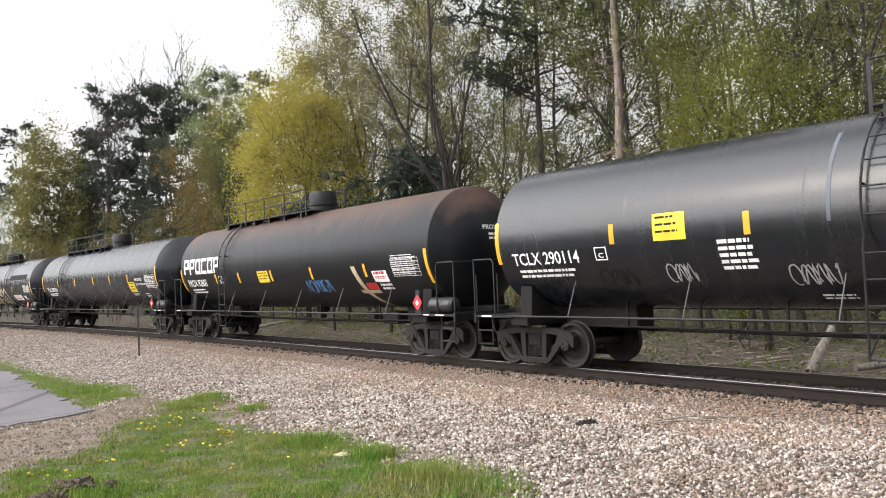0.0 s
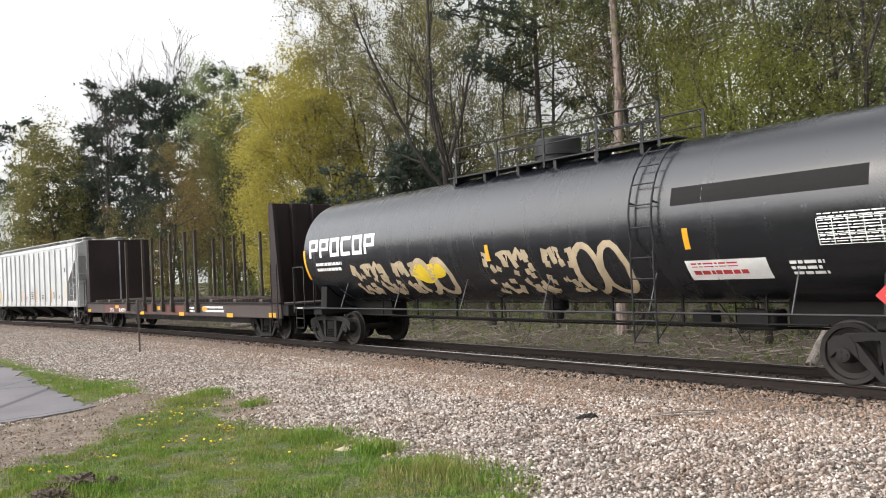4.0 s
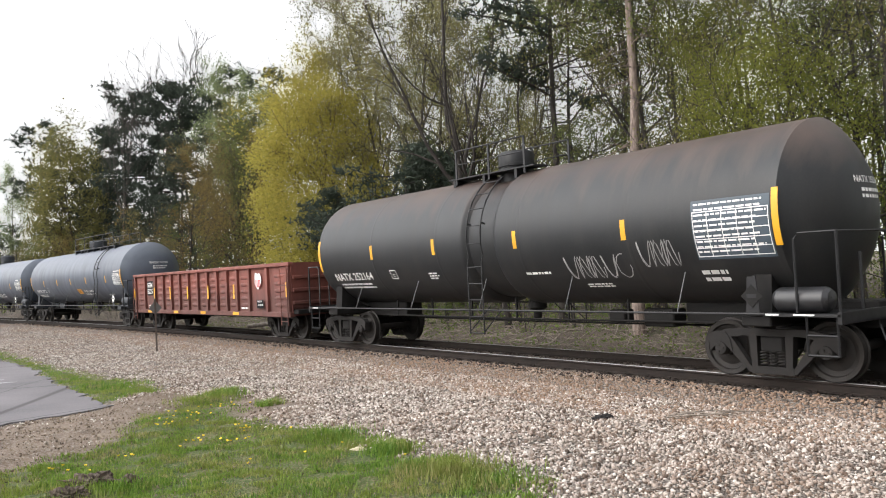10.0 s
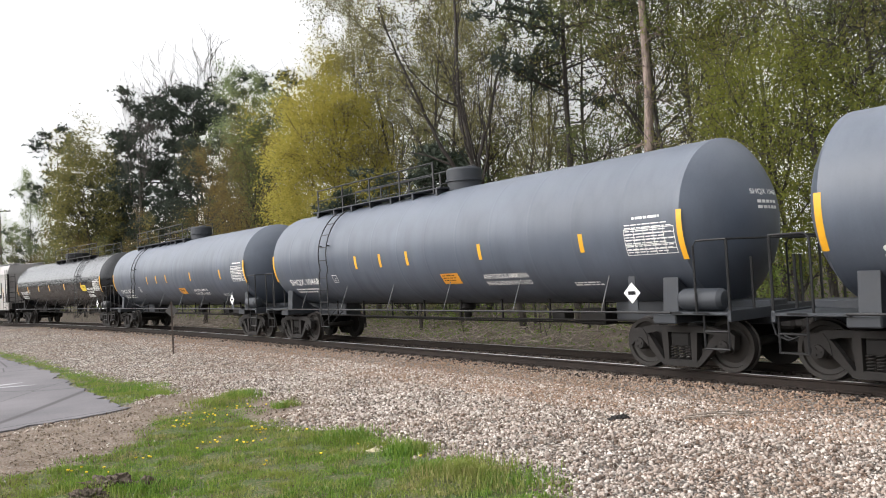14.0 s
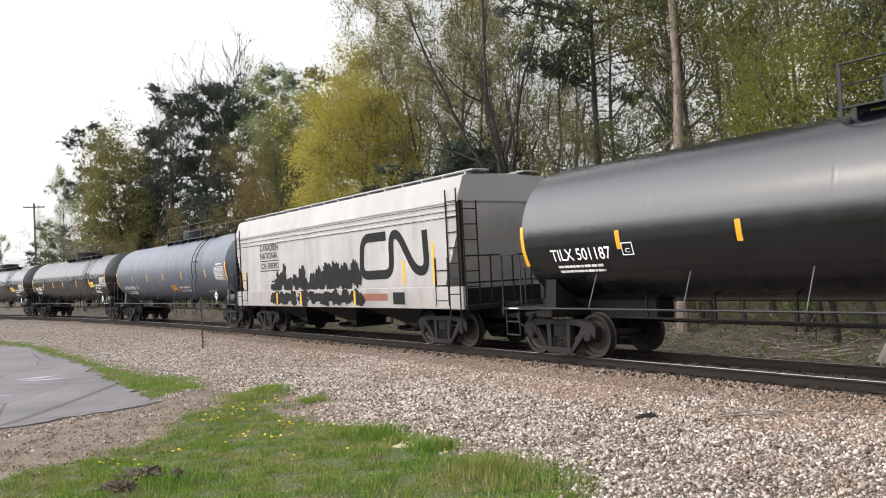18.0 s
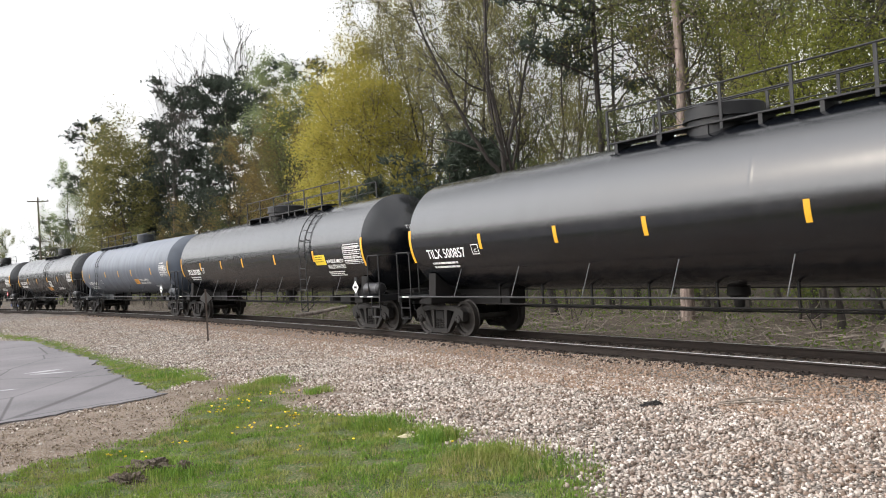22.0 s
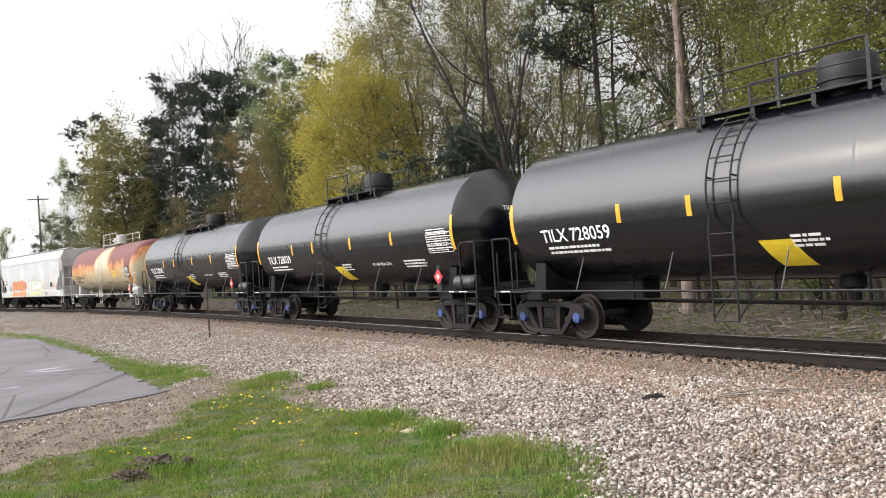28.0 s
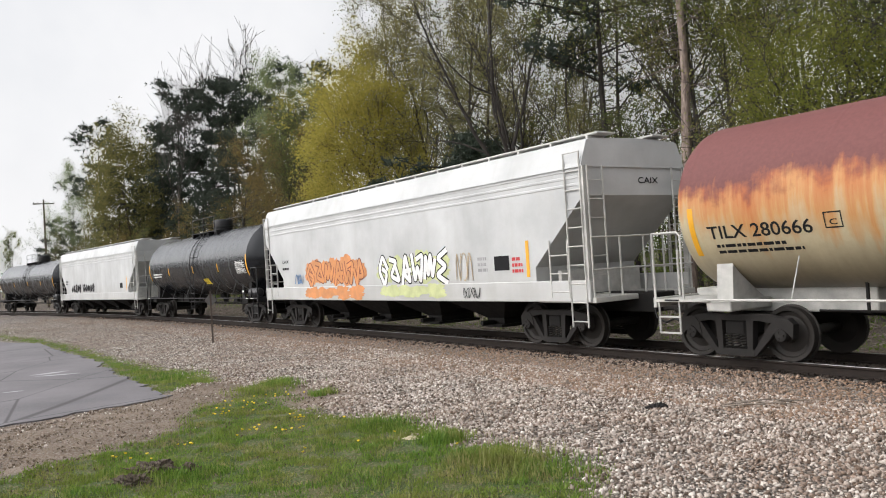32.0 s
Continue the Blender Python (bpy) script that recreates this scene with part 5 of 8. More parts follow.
def gear_meshes():
    out = {}

    def keep(key, bm, material):
        ob = part(key, bm, material)
        out[key] = ob.data
        bpy.data.objects.remove(ob)
    bm = bmesh.new()
    box(bm, -0.2, 0.2, -1.0, 1.0, 0.42, 0.68, bevel=0.03)
    box(bm, -0.3, 0.3, -0.35, 0.35, 0.68, 0.78, bevel=0.02)
    keep("bolster", bm, CAR_STEEL)
    bm = bmesh.new()
    half = ([(-1.0, 0.6), (-0.5, 0.68), (0.5, 0.68), (1.0, 0.6), (1.0, 0.72), (0.62, 0.79), (-0.62, 0.79), (-1.0, 0.72)], [(-0.36, 0.08), (0.36, 0.08), (0.36, 0.2), (-0.36, 0.2)])
    for outline in half:
        prism(bm, outline, -0.065, 0.065)
    for e in (-1, 1):
        prism(bm, [(e * 0.29, 0.08), (e * 0.40, 0.10), (e * 0.86, 0.56), (e * 0.80, 0.7), (e * 0.68, 0.62)], -0.06, 0.06)
        prism(bm, [(e * 0.24, 0.18), (e * 0.34, 0.18), (e * 0.38, 0.7), (e * 0.24, 0.7)], -0.07, 0.07)
        prism(bm, [(e * 0.68, 0.40), (e * 0.72, 0.62), (e * 0.8, 0.73), (e * 1.02, 0.73), (e * 1.12, 0.64), (e * 1.1, 0.4), (e * 1.0, 0.5), (e * 0.78, 0.5)], -0.075, 0.075)
    keep("side_frame", bm, TRUCK_STEEL)
    bm = bmesh.new()
    for x in (-0.15, 0.0, 0.15):
        pts = [(x + 0.062 * math.cos(a), 0.062 * math.sin(a), 0.2 + 0.24 * a / (2 * math.pi * 5)) for a in np.linspace(0, 2 * math.pi * 5, 41)]
        rod(bm, pts, 0.014, 5)
    keep("spring", bm, TRUCK_STEEL)
    bm = bmesh.new()
    rod(bm, [(0, -0.95, 0), (0, 0, 0), (0, 0.95, 0)], 0.085, 14)
    for e in (-1, 1):
        lathe(bm, [(0.085, e * 0.86), (0.13, e * 0.85), (0.14, e * 0.79), (0.3, e * 0.745), (0.37, e * 0.77), (0.385, e * 0.81), (0.452, e * 0.82), (0.455, e * 0.70), (0.482, e * 0.69), (0.486, e * 0.675), (0.47, e * 0.665), (0.38, e * 0.67), (0.3, e * 0.71), (0.14, e * 0.66), (0.085, e * 0.65)], 40)
    keep("wheelset", bm, WHEEL_STEEL)
    bm = bmesh.new()
    lathe(bm, [(0.06, -0.075), (0.1, -0.07), (0.115, -0.03), (0.115, 0.05)], 16)
    for q in range(3):
        a = q * 2.094
        box(bm, 0.055 * math.cos(a) - 0.015, 0.055 * math.cos(a) + 0.015, -0.09, -0.07, 0.055 * math.sin(a) - 0.015, 0.055 * math.sin(a) + 0.015)
    keep("bearing_cap", bm, TRUCK_STEEL)
    out["bearing_cap_blue"] = out["bearing_cap"].copy()
    out["bearing_cap_blue"].materials.clear()
    out["bearing_cap_blue"].materials.append(HUB_BLUE)
    bm = bmesh.new()
    lathe(bm, [(0.456, -0.815), (0.459, -0.8), (0.4605, -0.71), (0.458, -0.70)], 40)
    keep("tread", bm, TREAD)
    bm = bmesh.new()
    box(bm, 0.0, 0.52, -0.09, 0.09, 0.74, 0.96, bevel=0.02)
    box(bm, 0.46, 0.74, -0.15, 0.15, 0.70, 0.98, bevel=0.05)
    keep("coupler", bm, TRUCK_STEEL)
    bm = bmesh.new()
    rod(bm, [(0, 0, 0.74), (0.08, -0.02, 0.52), (0.3, -0.03, 0.42), (0.5, 0, 0.5)], 0.02, 6)
    keep("air_hose", bm, BLACK_STEEL)
    return out


GEAR = gear_meshes()
WHEELSETS = []


def add(parent, name, me, m=None, label=""):
    ob = new(name, me)
    ob.parent = parent
    if m is not None:
        ob.matrix_basis = m
    return tagged(ob, label) if label else ob


def add_truck(car, x, blue=False):
    truck = add(car, "truck", GEAR["bolster"], pose(x, 0, 0), "cast steel two-axle truck")
    for y in (-0.95, 0.95):
        add(truck, "side_frame", GEAR["side_frame"], pose(0, y, 0))
        add(truck, "spring", GEAR["spring"], pose(0, y, 0))
    for dx in (-0.889, 0.889):
        ws = add(truck, "wheelset", GEAR["wheelset"], None, "worn steel wheels on an axle")
        ws.matrix_parent_inverse = pose(dx, 0, 0.457)
        WHEELSETS.append(ws)
        for y, turn in ((-0.98, 0), (0.98, 180)):
            add(truck, "bearing_cap", GEAR["bearing_cap_blue" if blue else "bearing_cap"], pose(dx, y, 0.457, 0, 0, turn), "blue-painted bearing cap" if blue else "")
    return truck


# ---- train: lettering and marks ----
TEXTS = {}


def text_mesh(body, width, height):
    """Flat letters in x and y, from nought to width and height, cut into low strips."""
    key = (body, round(width, 3), round(height, 3))
    if key in TEXTS:
        return TEXTS[key]
    curve = bpy.data.curves.new("lettering", "FONT")
    curve.body, curve.resolution_u, curve.offset = body, 3, 0.012
    ob = new("lettering", curve)
    bpy.context.view_layer.update()
    me = bpy.data.meshes.new_from_object(ob.evaluated_get(bpy.context.evaluated_depsgraph_get()))
    bpy.data.objects.remove(ob)
    bpy.data.curves.remove(curve)
    bm = bmesh.new()
    bm.from_mesh(me)
    bpy.data.meshes.remove(me)
    xs, ys = [v.co.x for v in bm.verts], [v.co.y for v in bm.verts]
    x0, y0 = min(xs), min(ys)
    sx, sy = width / (max(xs) - x0), height / (max(ys) - y0)
    for v in bm.verts:
        v.co = ((v.co.x - x0) * sx, (v.co.y - y0) * sy, 0)
    for q in np.arange(0.08, height, 0.08):
        bmesh.ops.bisect_plane(bm, geom=bm.verts[:] + bm.edges[:] + bm.faces[:], plane_co=(0, q, 0), plane_no=(0, 1, 0))
    bmesh.ops.triangulate(bm, faces=bm.faces)
    TEXTS[key] = bm
    return bm


class Side:
    """The near side of a car, on which marks lie: a barrel (radius and height of its axis) or a flat wall."""

    def __init__(self, radius=None, axis=None, wall=None):
        self.r, self.c, self.wall = radius, axis, wall

    def put(self, x, v, off=0.005):
        """v: degrees above the barrel's middle, or the height on a wall."""
        if self.wall is not None:
            return Vector((x, self.wall - off, v))
        a = radians(v)
        return Vector((x, -(self.r + off) * math.cos(a), self.c + (self.r + off) * math.sin(a)))

    def rise(self, metres):
        return metres if self.wall is not None else math.degrees(metres / self.r)

    def patch(self, bm, x0, x1, v0, v1, off=0.005, slant=0.0):
        steps = 1 if self.wall is not None else max(1, int((v1 - v0) / 4))
        prev = None
        for q in range(steps + 1):
            v = v0 + (v1 - v0) * q / steps
            d = slant * (q / steps - 0.5)
            row = [bm.verts.new(self.put(x + d, v, off)) for x in (x0, x1)]
            if prev:
                bm.faces.new((prev[0], prev[1], row[1], row[0]))
            prev = row

    def text(self, body, x0, x1, v0, v1, off=0.006):
        """Letters between x0 and x1 and v0 and v1."""
        size = (v1 - v0) if self.wall is not None else radians(v1 - v0) * self.r
        src = text_mesh(body, x1 - x0, size)
        bm = src.copy()
        for p in bm.verts:
            p.co = self.put(x0 + p.co.x, v0 + self.rise(p.co.y), off)
        return bm

    def bars(self, bm, x0, x1, v0, v1, rows, seed, fill=0.55, ragged=0.25):
        """Rows of short strokes for lettering too small to read."""
        rng = random.Random(seed)
        for q in range(rows):
            top = v1 - (v1 - v0) * q / rows
            low = top - (v1 - v0) / rows * fill
            x, end = x0, x1 - rng.random() * ragged * (x1 - x0)
            while x < end - 0.02:
                w = min(rng.uniform(0.05, 0.2), end - x)
                self.patch(bm, x, x + w, low, top)
                x += w + 0.025

    def stroke(self, bm, pts, width, off=0.006):
        """A sprayed line through (x, v) points."""
        prev = None
        for q, (x, v) in enumerate(pts):
            a, b = pts[max(q - 1, 0)], pts[min(q + 1, len(pts) - 1)]
            dx, dv = b[0] - a[0], (b[1] - a[1]) / self.rise(1.0)
            ln = math.hypot(dx, dv) + 1e-9
            nx, nv = -dv / ln * width / 2, dx / ln * width / 2
            row = [bm.verts.new(self.put(x + s * nx, v + self.rise(s * nv), off)) for s in (-1, 1)]
            if prev:
                bm.faces.new((prev[0], prev[1], row[1], row[0]))
            prev = row

    def scrawl(self, bm, x0, x1, v0, v1, seed, letters=5, width=0.025, off=0.006):
        """Loose sprayed loops that spell nothing."""
        rng = random.Random(seed)
        step = (x1 - x0) / letters
        for q in range(letters):
            cx, cv = x0 + (q + 0.5) * step, (v0 + v1) / 2
            k, ph = rng.choice((1, 2, 2, 3)), rng.uniform(0, 6.3)
            pts = []
            for a in np.linspace(0, 6.283 * rng.uniform(0.7, 1.1), 18):
                pts.append((cx + step * 0.5 * math.sin(a + ph) * rng.uniform(0.9, 1.05), cv + (v1 - v0) * 0.48 * math.cos(k * a + ph)))
            self.stroke(bm, pts, width, off)

    def blob(self, bm, x0, x1, v0, v1, seed, off=0.005, jag=0.0):
        """A filled patch with a bumpy outline."""
        rng = random.Random(seed)
        n, ph = 34, [rng.uniform(0, 6.3) for _ in range(4)]
        ring = []
        for q in range(n):
            a = 2 * math.pi * q / n
            r = 1 + 0.14 * math.sin(2 * a + ph[0]) + 0.1 * math.sin(3 * a + ph[1]) + 0.08 * math.sin(5 * a + ph[2]) + jag * rng.uniform(-1, 0.7)
            ring.append(((x0 + x1) / 2 + (x1 - x0) / 2 * math.cos(a) * min(r, 1.15), (v0 + v1) / 2 + (v1 - v0) / 2 * math.sin(a) * min(r, 1.15)))
        centre = bm.verts.new(self.put((x0 + x1) / 2, (v0 + v1) / 2, off))
        mid = [bm.verts.new(self.put((x + (x0 + x1) / 2) / 2, (v + (v0 + v1) / 2) / 2, off)) for x, v in ring]
        rim = [bm.verts.new(self.put(x, v, off)) for x, v in ring]
        for q in range(n):
            j = (q + 1) % n
            bm.faces.new((centre, mid[q], mid[j]))
            bm.faces.new((mid[q], rim[q], rim[j], mid[j]))

    def letters(self, x0, x1, v0, v1, count, seed, width, off):
        """Thick sprayed strokes, letter by letter, that spell nothing."""
        rng = random.Random(seed)
        forms = ([(0, 0.1), (0.2, 0.95), (0.35, 0.2), (0.6, 1), (0.7, 0.15), (1, 0.8)], [(0.9, 0.5), (0.4, 0.95), (0, 0.5), (0.5, 0), (0.8, 0.4), (0.3, 0.55)], [(0, 0.9), (0.7, 0.8), (0.1, 0.3), (0.95, 0.1), (0.6, 0.6)],
                 [(0.1, 0), (0.5, 1), (0.9, 0.1), (0.2, 0.45), (1, 0.5)], [(0, 0.6), (0.3, 0), (0.6, 0.9), (0.95, 0.3), (0.5, 0.3)], [(0.9, 1), (0.1, 0.75), (0.8, 0.5), (0, 0.25), (0.9, 0)], [(0, 1), (0.25, 0.1), (0.5, 0.6), (0.75, 0.05), (1, 0.95), (0.4, 0.8)])
        step, made, order = (x1 - x0) / count, [], rng.sample(range(7), 7)
        for q in range(count):
            bm = bmesh.new()
            lift, tall = rng.uniform(0, 0.1), rng.uniform(0.82, 1.0)
            pts = [(x0 + (q + 0.04 + 0.92 * a) * step, v0 + (v1 - v0) * (lift + (tall - lift) * b)) for a, b in forms[order[q % 7]]]
            self.arc_band(bm, pts, width, off + 0.0004 * q, 0.12)
            made.append(bm)
        return made

    def arc_band(self, bm, pts, width, off=0.006, rounds=0.25):
        """A broad band along a bent line with rounded corners."""
        line = []
        for q, p in enumerate(pts):
            if 0 < q < len(pts) - 1:
                a, b = Vector(pts[q - 1]), Vector(pts[q + 1])
                c = Vector(p)
                ra, rb = min(rounds, (a - c).length * 0.48), min(rounds, (b - c).length * 0.48)
                s, e = c + (a - c).normalized() * ra, c + (b - c).normalized() * rb
                line += [tuple(s.lerp(c, t).lerp(c.lerp(e, t), t)) for t in np.linspace(0, 1, 9)]
            else:
                line.append(tuple(p))
        self.stroke(bm, line, width, off)


def mark(parent, name, bm, material, label=""):
    bmesh.ops.recalc_face_normals(bm, faces=bm.faces)
    return part(name, bm, material, parent, label, flat=True)


def patch_part(car, side, name, material, x0, x1, v0, v1, label="", off=0.005, slant=0.0):
    bm = bmesh.new()
    side.patch(bm, x0, x1, v0, v1, off, slant)
    return mark(car, name, bm, material, label)


def bars_part(car, side, material, x0, x1, v0, v1, rows, seed, fill=0.55, ragged=0.25, name="small_lettering"):
    bm = bmesh.new()
    side.bars(bm, x0, x1, v0, v1, rows, seed, fill, ragged)
    return mark(car, name, bm, material)


def data_table(car, side, x0, x1, v0, v1, seed, frame_color, ink, framed=False):
    """The inspection table: an outlined panel filled with rows of small print."""
    if framed:
        patch_part(car, side, "data_panel", frame_color, x0, x1, v0, v1, "inspection data panel")
        h = v1 - v0
        x0, x1, v0, v1 = x0 + 0.03, x1 - 0.03, v0 + h * 0.05, v1 - h * 0.05
    bm = bmesh.new()
    h = v1 - v0
    for q in range(6):
        v = v0 + h * q / 6
        side.patch(bm, x0, x1, v, v + h * 0.012 + (0.2 if side.wall is None else 0.004), 0.009)
    for q in range(6):
        x = x0 + (x1 - x0) * q / 5
        side.patch(bm, x - 0.006, x + 0.006, v0, v0 + h * 0.85, 0.009)
    side.bars(bm, x0 + 0.02, x1 - 0.02, v0 + h * 0.02, v1, 10, seed, 0.34, 0.2)
    return mark(car, "data_table", bm, ink, "printed inspection table")


def diamond(car, x, y, z, size, material, ink, label, numbered=None):
    """A placard on its holder, that faces the road."""
    bm = bmesh.new()
    prism(bm, [(x, z - size), (x + size, z), (x, z + size), (x - size, z)], y, y + 0.01)
    p = part("placard", bm, material, car, label)
    bm = bmesh.new()
    s = size * 0.45
    if material is SIGN_RED:
        s = size * 0.36
        prism(bm, [(x, z - s), (x + s, z), (x, z + s), (x - s, z)], y - 0.004, y - 0.001)
    else:
        box(bm, x - s, x + s, y - 0.004, y - 0.001, z - s * 0.4, z + s * 0.4)
    part("placard_band", bm, ink, p)
    return p


# ---- train: tank cars ----
def bulge(rho, r, crisp):
    """How far a tank's head stands out at a distance from its axis, as a share of its depth."""
    q = min(rho / r, 1.0)
    return 1 - q ** 2.3 if crisp else math.sqrt(1 - q * q)


def shell_mesh(half, r, axis, depth, rings, waist, crisp=True):
    bm = bmesh.new()
    prof = []
    steps = [math.sin(math.pi / 2 * q / 9) for q in range(10)]
    for q in steps:
        prof.append((max(r * q, 0.002), -half - depth * bulge(r * q, r, crisp)))
    prof += [(r, -half + 0.02), (r, -half + 0.05), (r + 0.004, -half + 0.08), (r, -half + 0.11), (r, -half + 0.14)]
    xs = sorted({round(x, 3) for x in rings})
    for x in xs:
        if waist and waist[0] - 0.1 < x < waist[1] + 0.1:
            continue
        if waist and prof[-1][1] < waist[0] < x:
            prof += [(r, waist[0] - 0.12), (r, waist[0] - 0.06), (r - 0.02, waist[0]), (waist[2], waist[0] + 0.1), (waist[2], waist[1] - 0.1), (r - 0.02, waist[1]), (r, waist[1] + 0.06), (r, waist[1] + 0.12)]
        prof += [(r, x - 0.06), (r, x - 0.03), (r + 0.006, x), (r, x + 0.03), (r, x + 0.06)]
    prof += [(r, half - 0.14), (r, half - 0.11), (r + 0.004, half - 0.08), (r, half - 0.05), (r, half - 0.02)]
    for q in steps[::-1]:
        prof.append((max(r * q, 0.002), half + depth * bulge(r * q, r, crisp)))
    lathe(bm, prof, 64, "x")
    bm.transform(Matrix.Translation((0, 0, axis)))
    return bm


def ladder_on(car, material, side, x0, x1, high, foot, m=None, r=0.018):
    """A ladder of two stiles bent round the barrel, from a foot below to the walkway, and its rungs."""
    bm = bmesh.new()
    for x in (x0, x1):
        rod(bm, [Vector((x, -side.r - 0.1, foot)), Vector((x, -side.r - 0.1, side.c - 0.55))] + [side.put(x, a, 0.1) for a in np.arange(-14, high + 0.1, 9)], r, 6)
        rod(bm, [(x, -side.r - 0.1, foot + 0.05), (x, -side.r + 0.5, foot + 0.55)], 0.014, 5)
        rod(bm, [side.put(x, 12, 0.1), side.put(x, 12, -0.02)], 0.02, 5)
    ladder = part("ladder", bm, material, car)
    if m is not None:
        ladder.matrix_basis = m
    places = [Vector((x0, -side.r - 0.1, z)) for z in np.arange(foot + 0.02, side.c - 0.4, 0.36)] + [side.put(x0, a, 0.1) for a in np.arange(-4, high, 14)]
    add_rungs(ladder, material, places, (x1 - x0, 0, 0), 0.013)
    return ladder


RUNGS = {}


def add_rungs(ladder, material, places, reach, r):
    """Rungs that share one mesh, each a part of its ladder."""
    key = (material.name, tuple(round(q, 3) for q in reach), r)
    if key not in RUNGS:
        bm = bmesh.new()
        rod(bm, [(0, 0, 0), reach], r, 5)
        me = bpy.data.meshes.new("rung")
        bm.to_mesh(me)
        bm.free()
        me.materials.append(material)
        RUNGS[key] = me
    for place in places:
        add(ladder, "rung", RUNGS[key], Matrix.Translation(place))


def tank_car(u0, u1, paint, label, spec):
    """A tank car with its parts; u0 and u1 are the ends of its barrel along the train."""
    half, r, axis = (u1 - u0) / 2, spec.get("r", 1.48), 2.64
    steel, rail_paint = spec.get("steel", BLACK_STEEL), spec.get("rail", BLACK_STEEL)
    car = tagged(new("tank_car"), label, "tank car", "cars of the train")
    side = Side(r, axis)
    crisp = paint not in (RUSTED, CREAM)
    rings = spec.get("rings") or [x for x in np.linspace(-half, half, 6)[1:-1]]
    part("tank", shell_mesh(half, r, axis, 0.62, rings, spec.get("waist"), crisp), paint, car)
    centres = 2 * half - 1.0
    for e in (-1, 1):
        add_truck(car, e * centres / 2, spec.get("blue", False))
        # stub sill, body bolster and cradle over the truck
        bm = bmesh.new()
        box(bm, e * (half - 2.6) if e > 0 else -half - 0.85, half + 0.85 if e > 0 else -(half - 2.6), -0.26, 0.26, 0.78, 1.2, bevel=0.02)
        x = e * centres / 2
        box(bm, x - 0.25, x + 0.25, -1.4, 1.4, 0.86, 1.04, bevel=0.02)
        for y in (-1, 1):
            a = [bm.verts.new((x - 0.16, y * q[0], q[1])) for q in ((1.2, 1.02), (1.15, 1.66), (0.98, 1.5), (0.55, 1.18), (0.3, 1.02))]
            b = [bm.verts.new((x + 0.16, y * q[0], q[1])) for q in ((1.2, 1.02), (1.15, 1.66), (0.98, 1.5), (0.55, 1.18), (0.3, 1.02))]
            bm.faces.new(a)
            bm.faces.new(b[::-1])
            for q in range(5):
                bm.faces.new((a[q], b[q], b[(q + 1) % 5], a[(q + 1) % 5]))
        bmesh.ops.recalc_face_normals(bm, faces=bm.faces)
        part("stub_sill", bm, CAR_STEEL if steel is BLACK_STEEL else steel, car)
        # the end platform with its rails and steps
        bm = bmesh.new()
        box(bm, *sorted((e * (half - 0.35), e * (half + 0.86))), -1.45, 1.45, 1.02, 1.07, bevel=0.008)
        box(bm, *sorted((e * (half + 0.8), e * (half + 0.87))), -1.45, 1.45, 0.92, 1.1, bevel=0.008)
        platform = part("end_platform", bm, steel, car)
        bm = bmesh.new()
        for y in (-1.42, 1.42):
            rod(bm, [(e * (half + 0.2), y, 1.06), (e * (half + 0.2), y, 2.18), (e * (half + 0.27), y, 2.26), (e * (half + 0.84), y, 2.26)], 0.02, 6)
        rod(bm, [(e * (half + 0.84), -1.42, 2.26), (e * (half + 0.84), 1.42, 2.26)], 0.02, 6)
        for y in (-1.42, -0.75, 0.75, 1.42):
            rod(bm, [(e * (half + 0.84), y, 1.06), (e * (half + 0.84), y, 2.26 if abs(y) > 1 else 1.95)], 0.024, 6)
        part("end_rail", bm, rail_paint, platform)
        for y in (-1.4, 1.4):
            bm = bmesh.new()
            for dx in (0.32, 0.78):
                rod(bm, [(e * (half + dx), y, 1.04), (e * (half + dx), y, 0.45)], 0.02, 5)
            for z in (0.46, 0.75):
                rod(bm, [(e * (half + 0.32), y, z), (e * (half + 0.78), y, z)], 0.02, 5)
            part("step", bm, rail_paint, platform)
        add(car, "coupler", GEAR["coupler"], pose(e * (half + 0.82), 0, 0, 0, 0, 0 if e > 0 else 180))
        add(car, "air_hose", GEAR["air_hose"], pose(e * (half + 0.86), -0.3, 0.1, 0, 0, 0 if e > 0 else 180))
    # side rails with their brackets
    for y in (-1, 1):
        bm = bmesh.new()
        rod(bm, [(-half + 0.3, y * 1.46, 1.06), (0, y * 1.46, 1.06), (half - 0.3, y * 1.46, 1.06)], 0.022, 6)
        part("side_rail", bm, rail_paint, car)
    count = spec.get("brackets", 6)
    bm = bmesh.new()
    rod(bm, [(0, -1.46, 1.06), (0.02, -1.2, 1.74)], 0.011, 5)
    bracket = bpy.data.meshes.new("rail_bracket")
    bm.to_mesh(bracket)
    bm.free()
    bracket.materials.append(BRACKET_GREY if rail_paint is BLACK_STEEL else rail_paint)
    for q in range(count):
        add(car, "rail_bracket", bracket, pose(-half + 1.9 + (2 * half - 3.8) * q / (count - 1), 0, 0))
    # ladders on both sides, walkway and dome on the back
    lx = spec.get("ladder", 0.0)
    for m in (None, pose(2 * lx, 0, 0, 0, 0, 180)):
        ladder_on(car, rail_paint, side, lx - 0.24, lx + 0.24, 62, 0.55, m)
    wx0, wx1 = spec.get("walk", (-1.9, 1.9))
    zt = axis + r
    bm = bmesh.new()
    for y in (-0.5, 0.5):
        box(bm, wx0, wx1, y - 0.22, y + 0.22, zt + 0.0, zt + 0.035, bevel=0.005)
        for x in np.arange(wx0 + 0.2, wx1, 1.1):
            box(bm, x - 0.04, x + 0.04, y - 0.2, y + 0.2, zt - 0.2, zt)
    walkway = part("walkway", bm, steel, car)
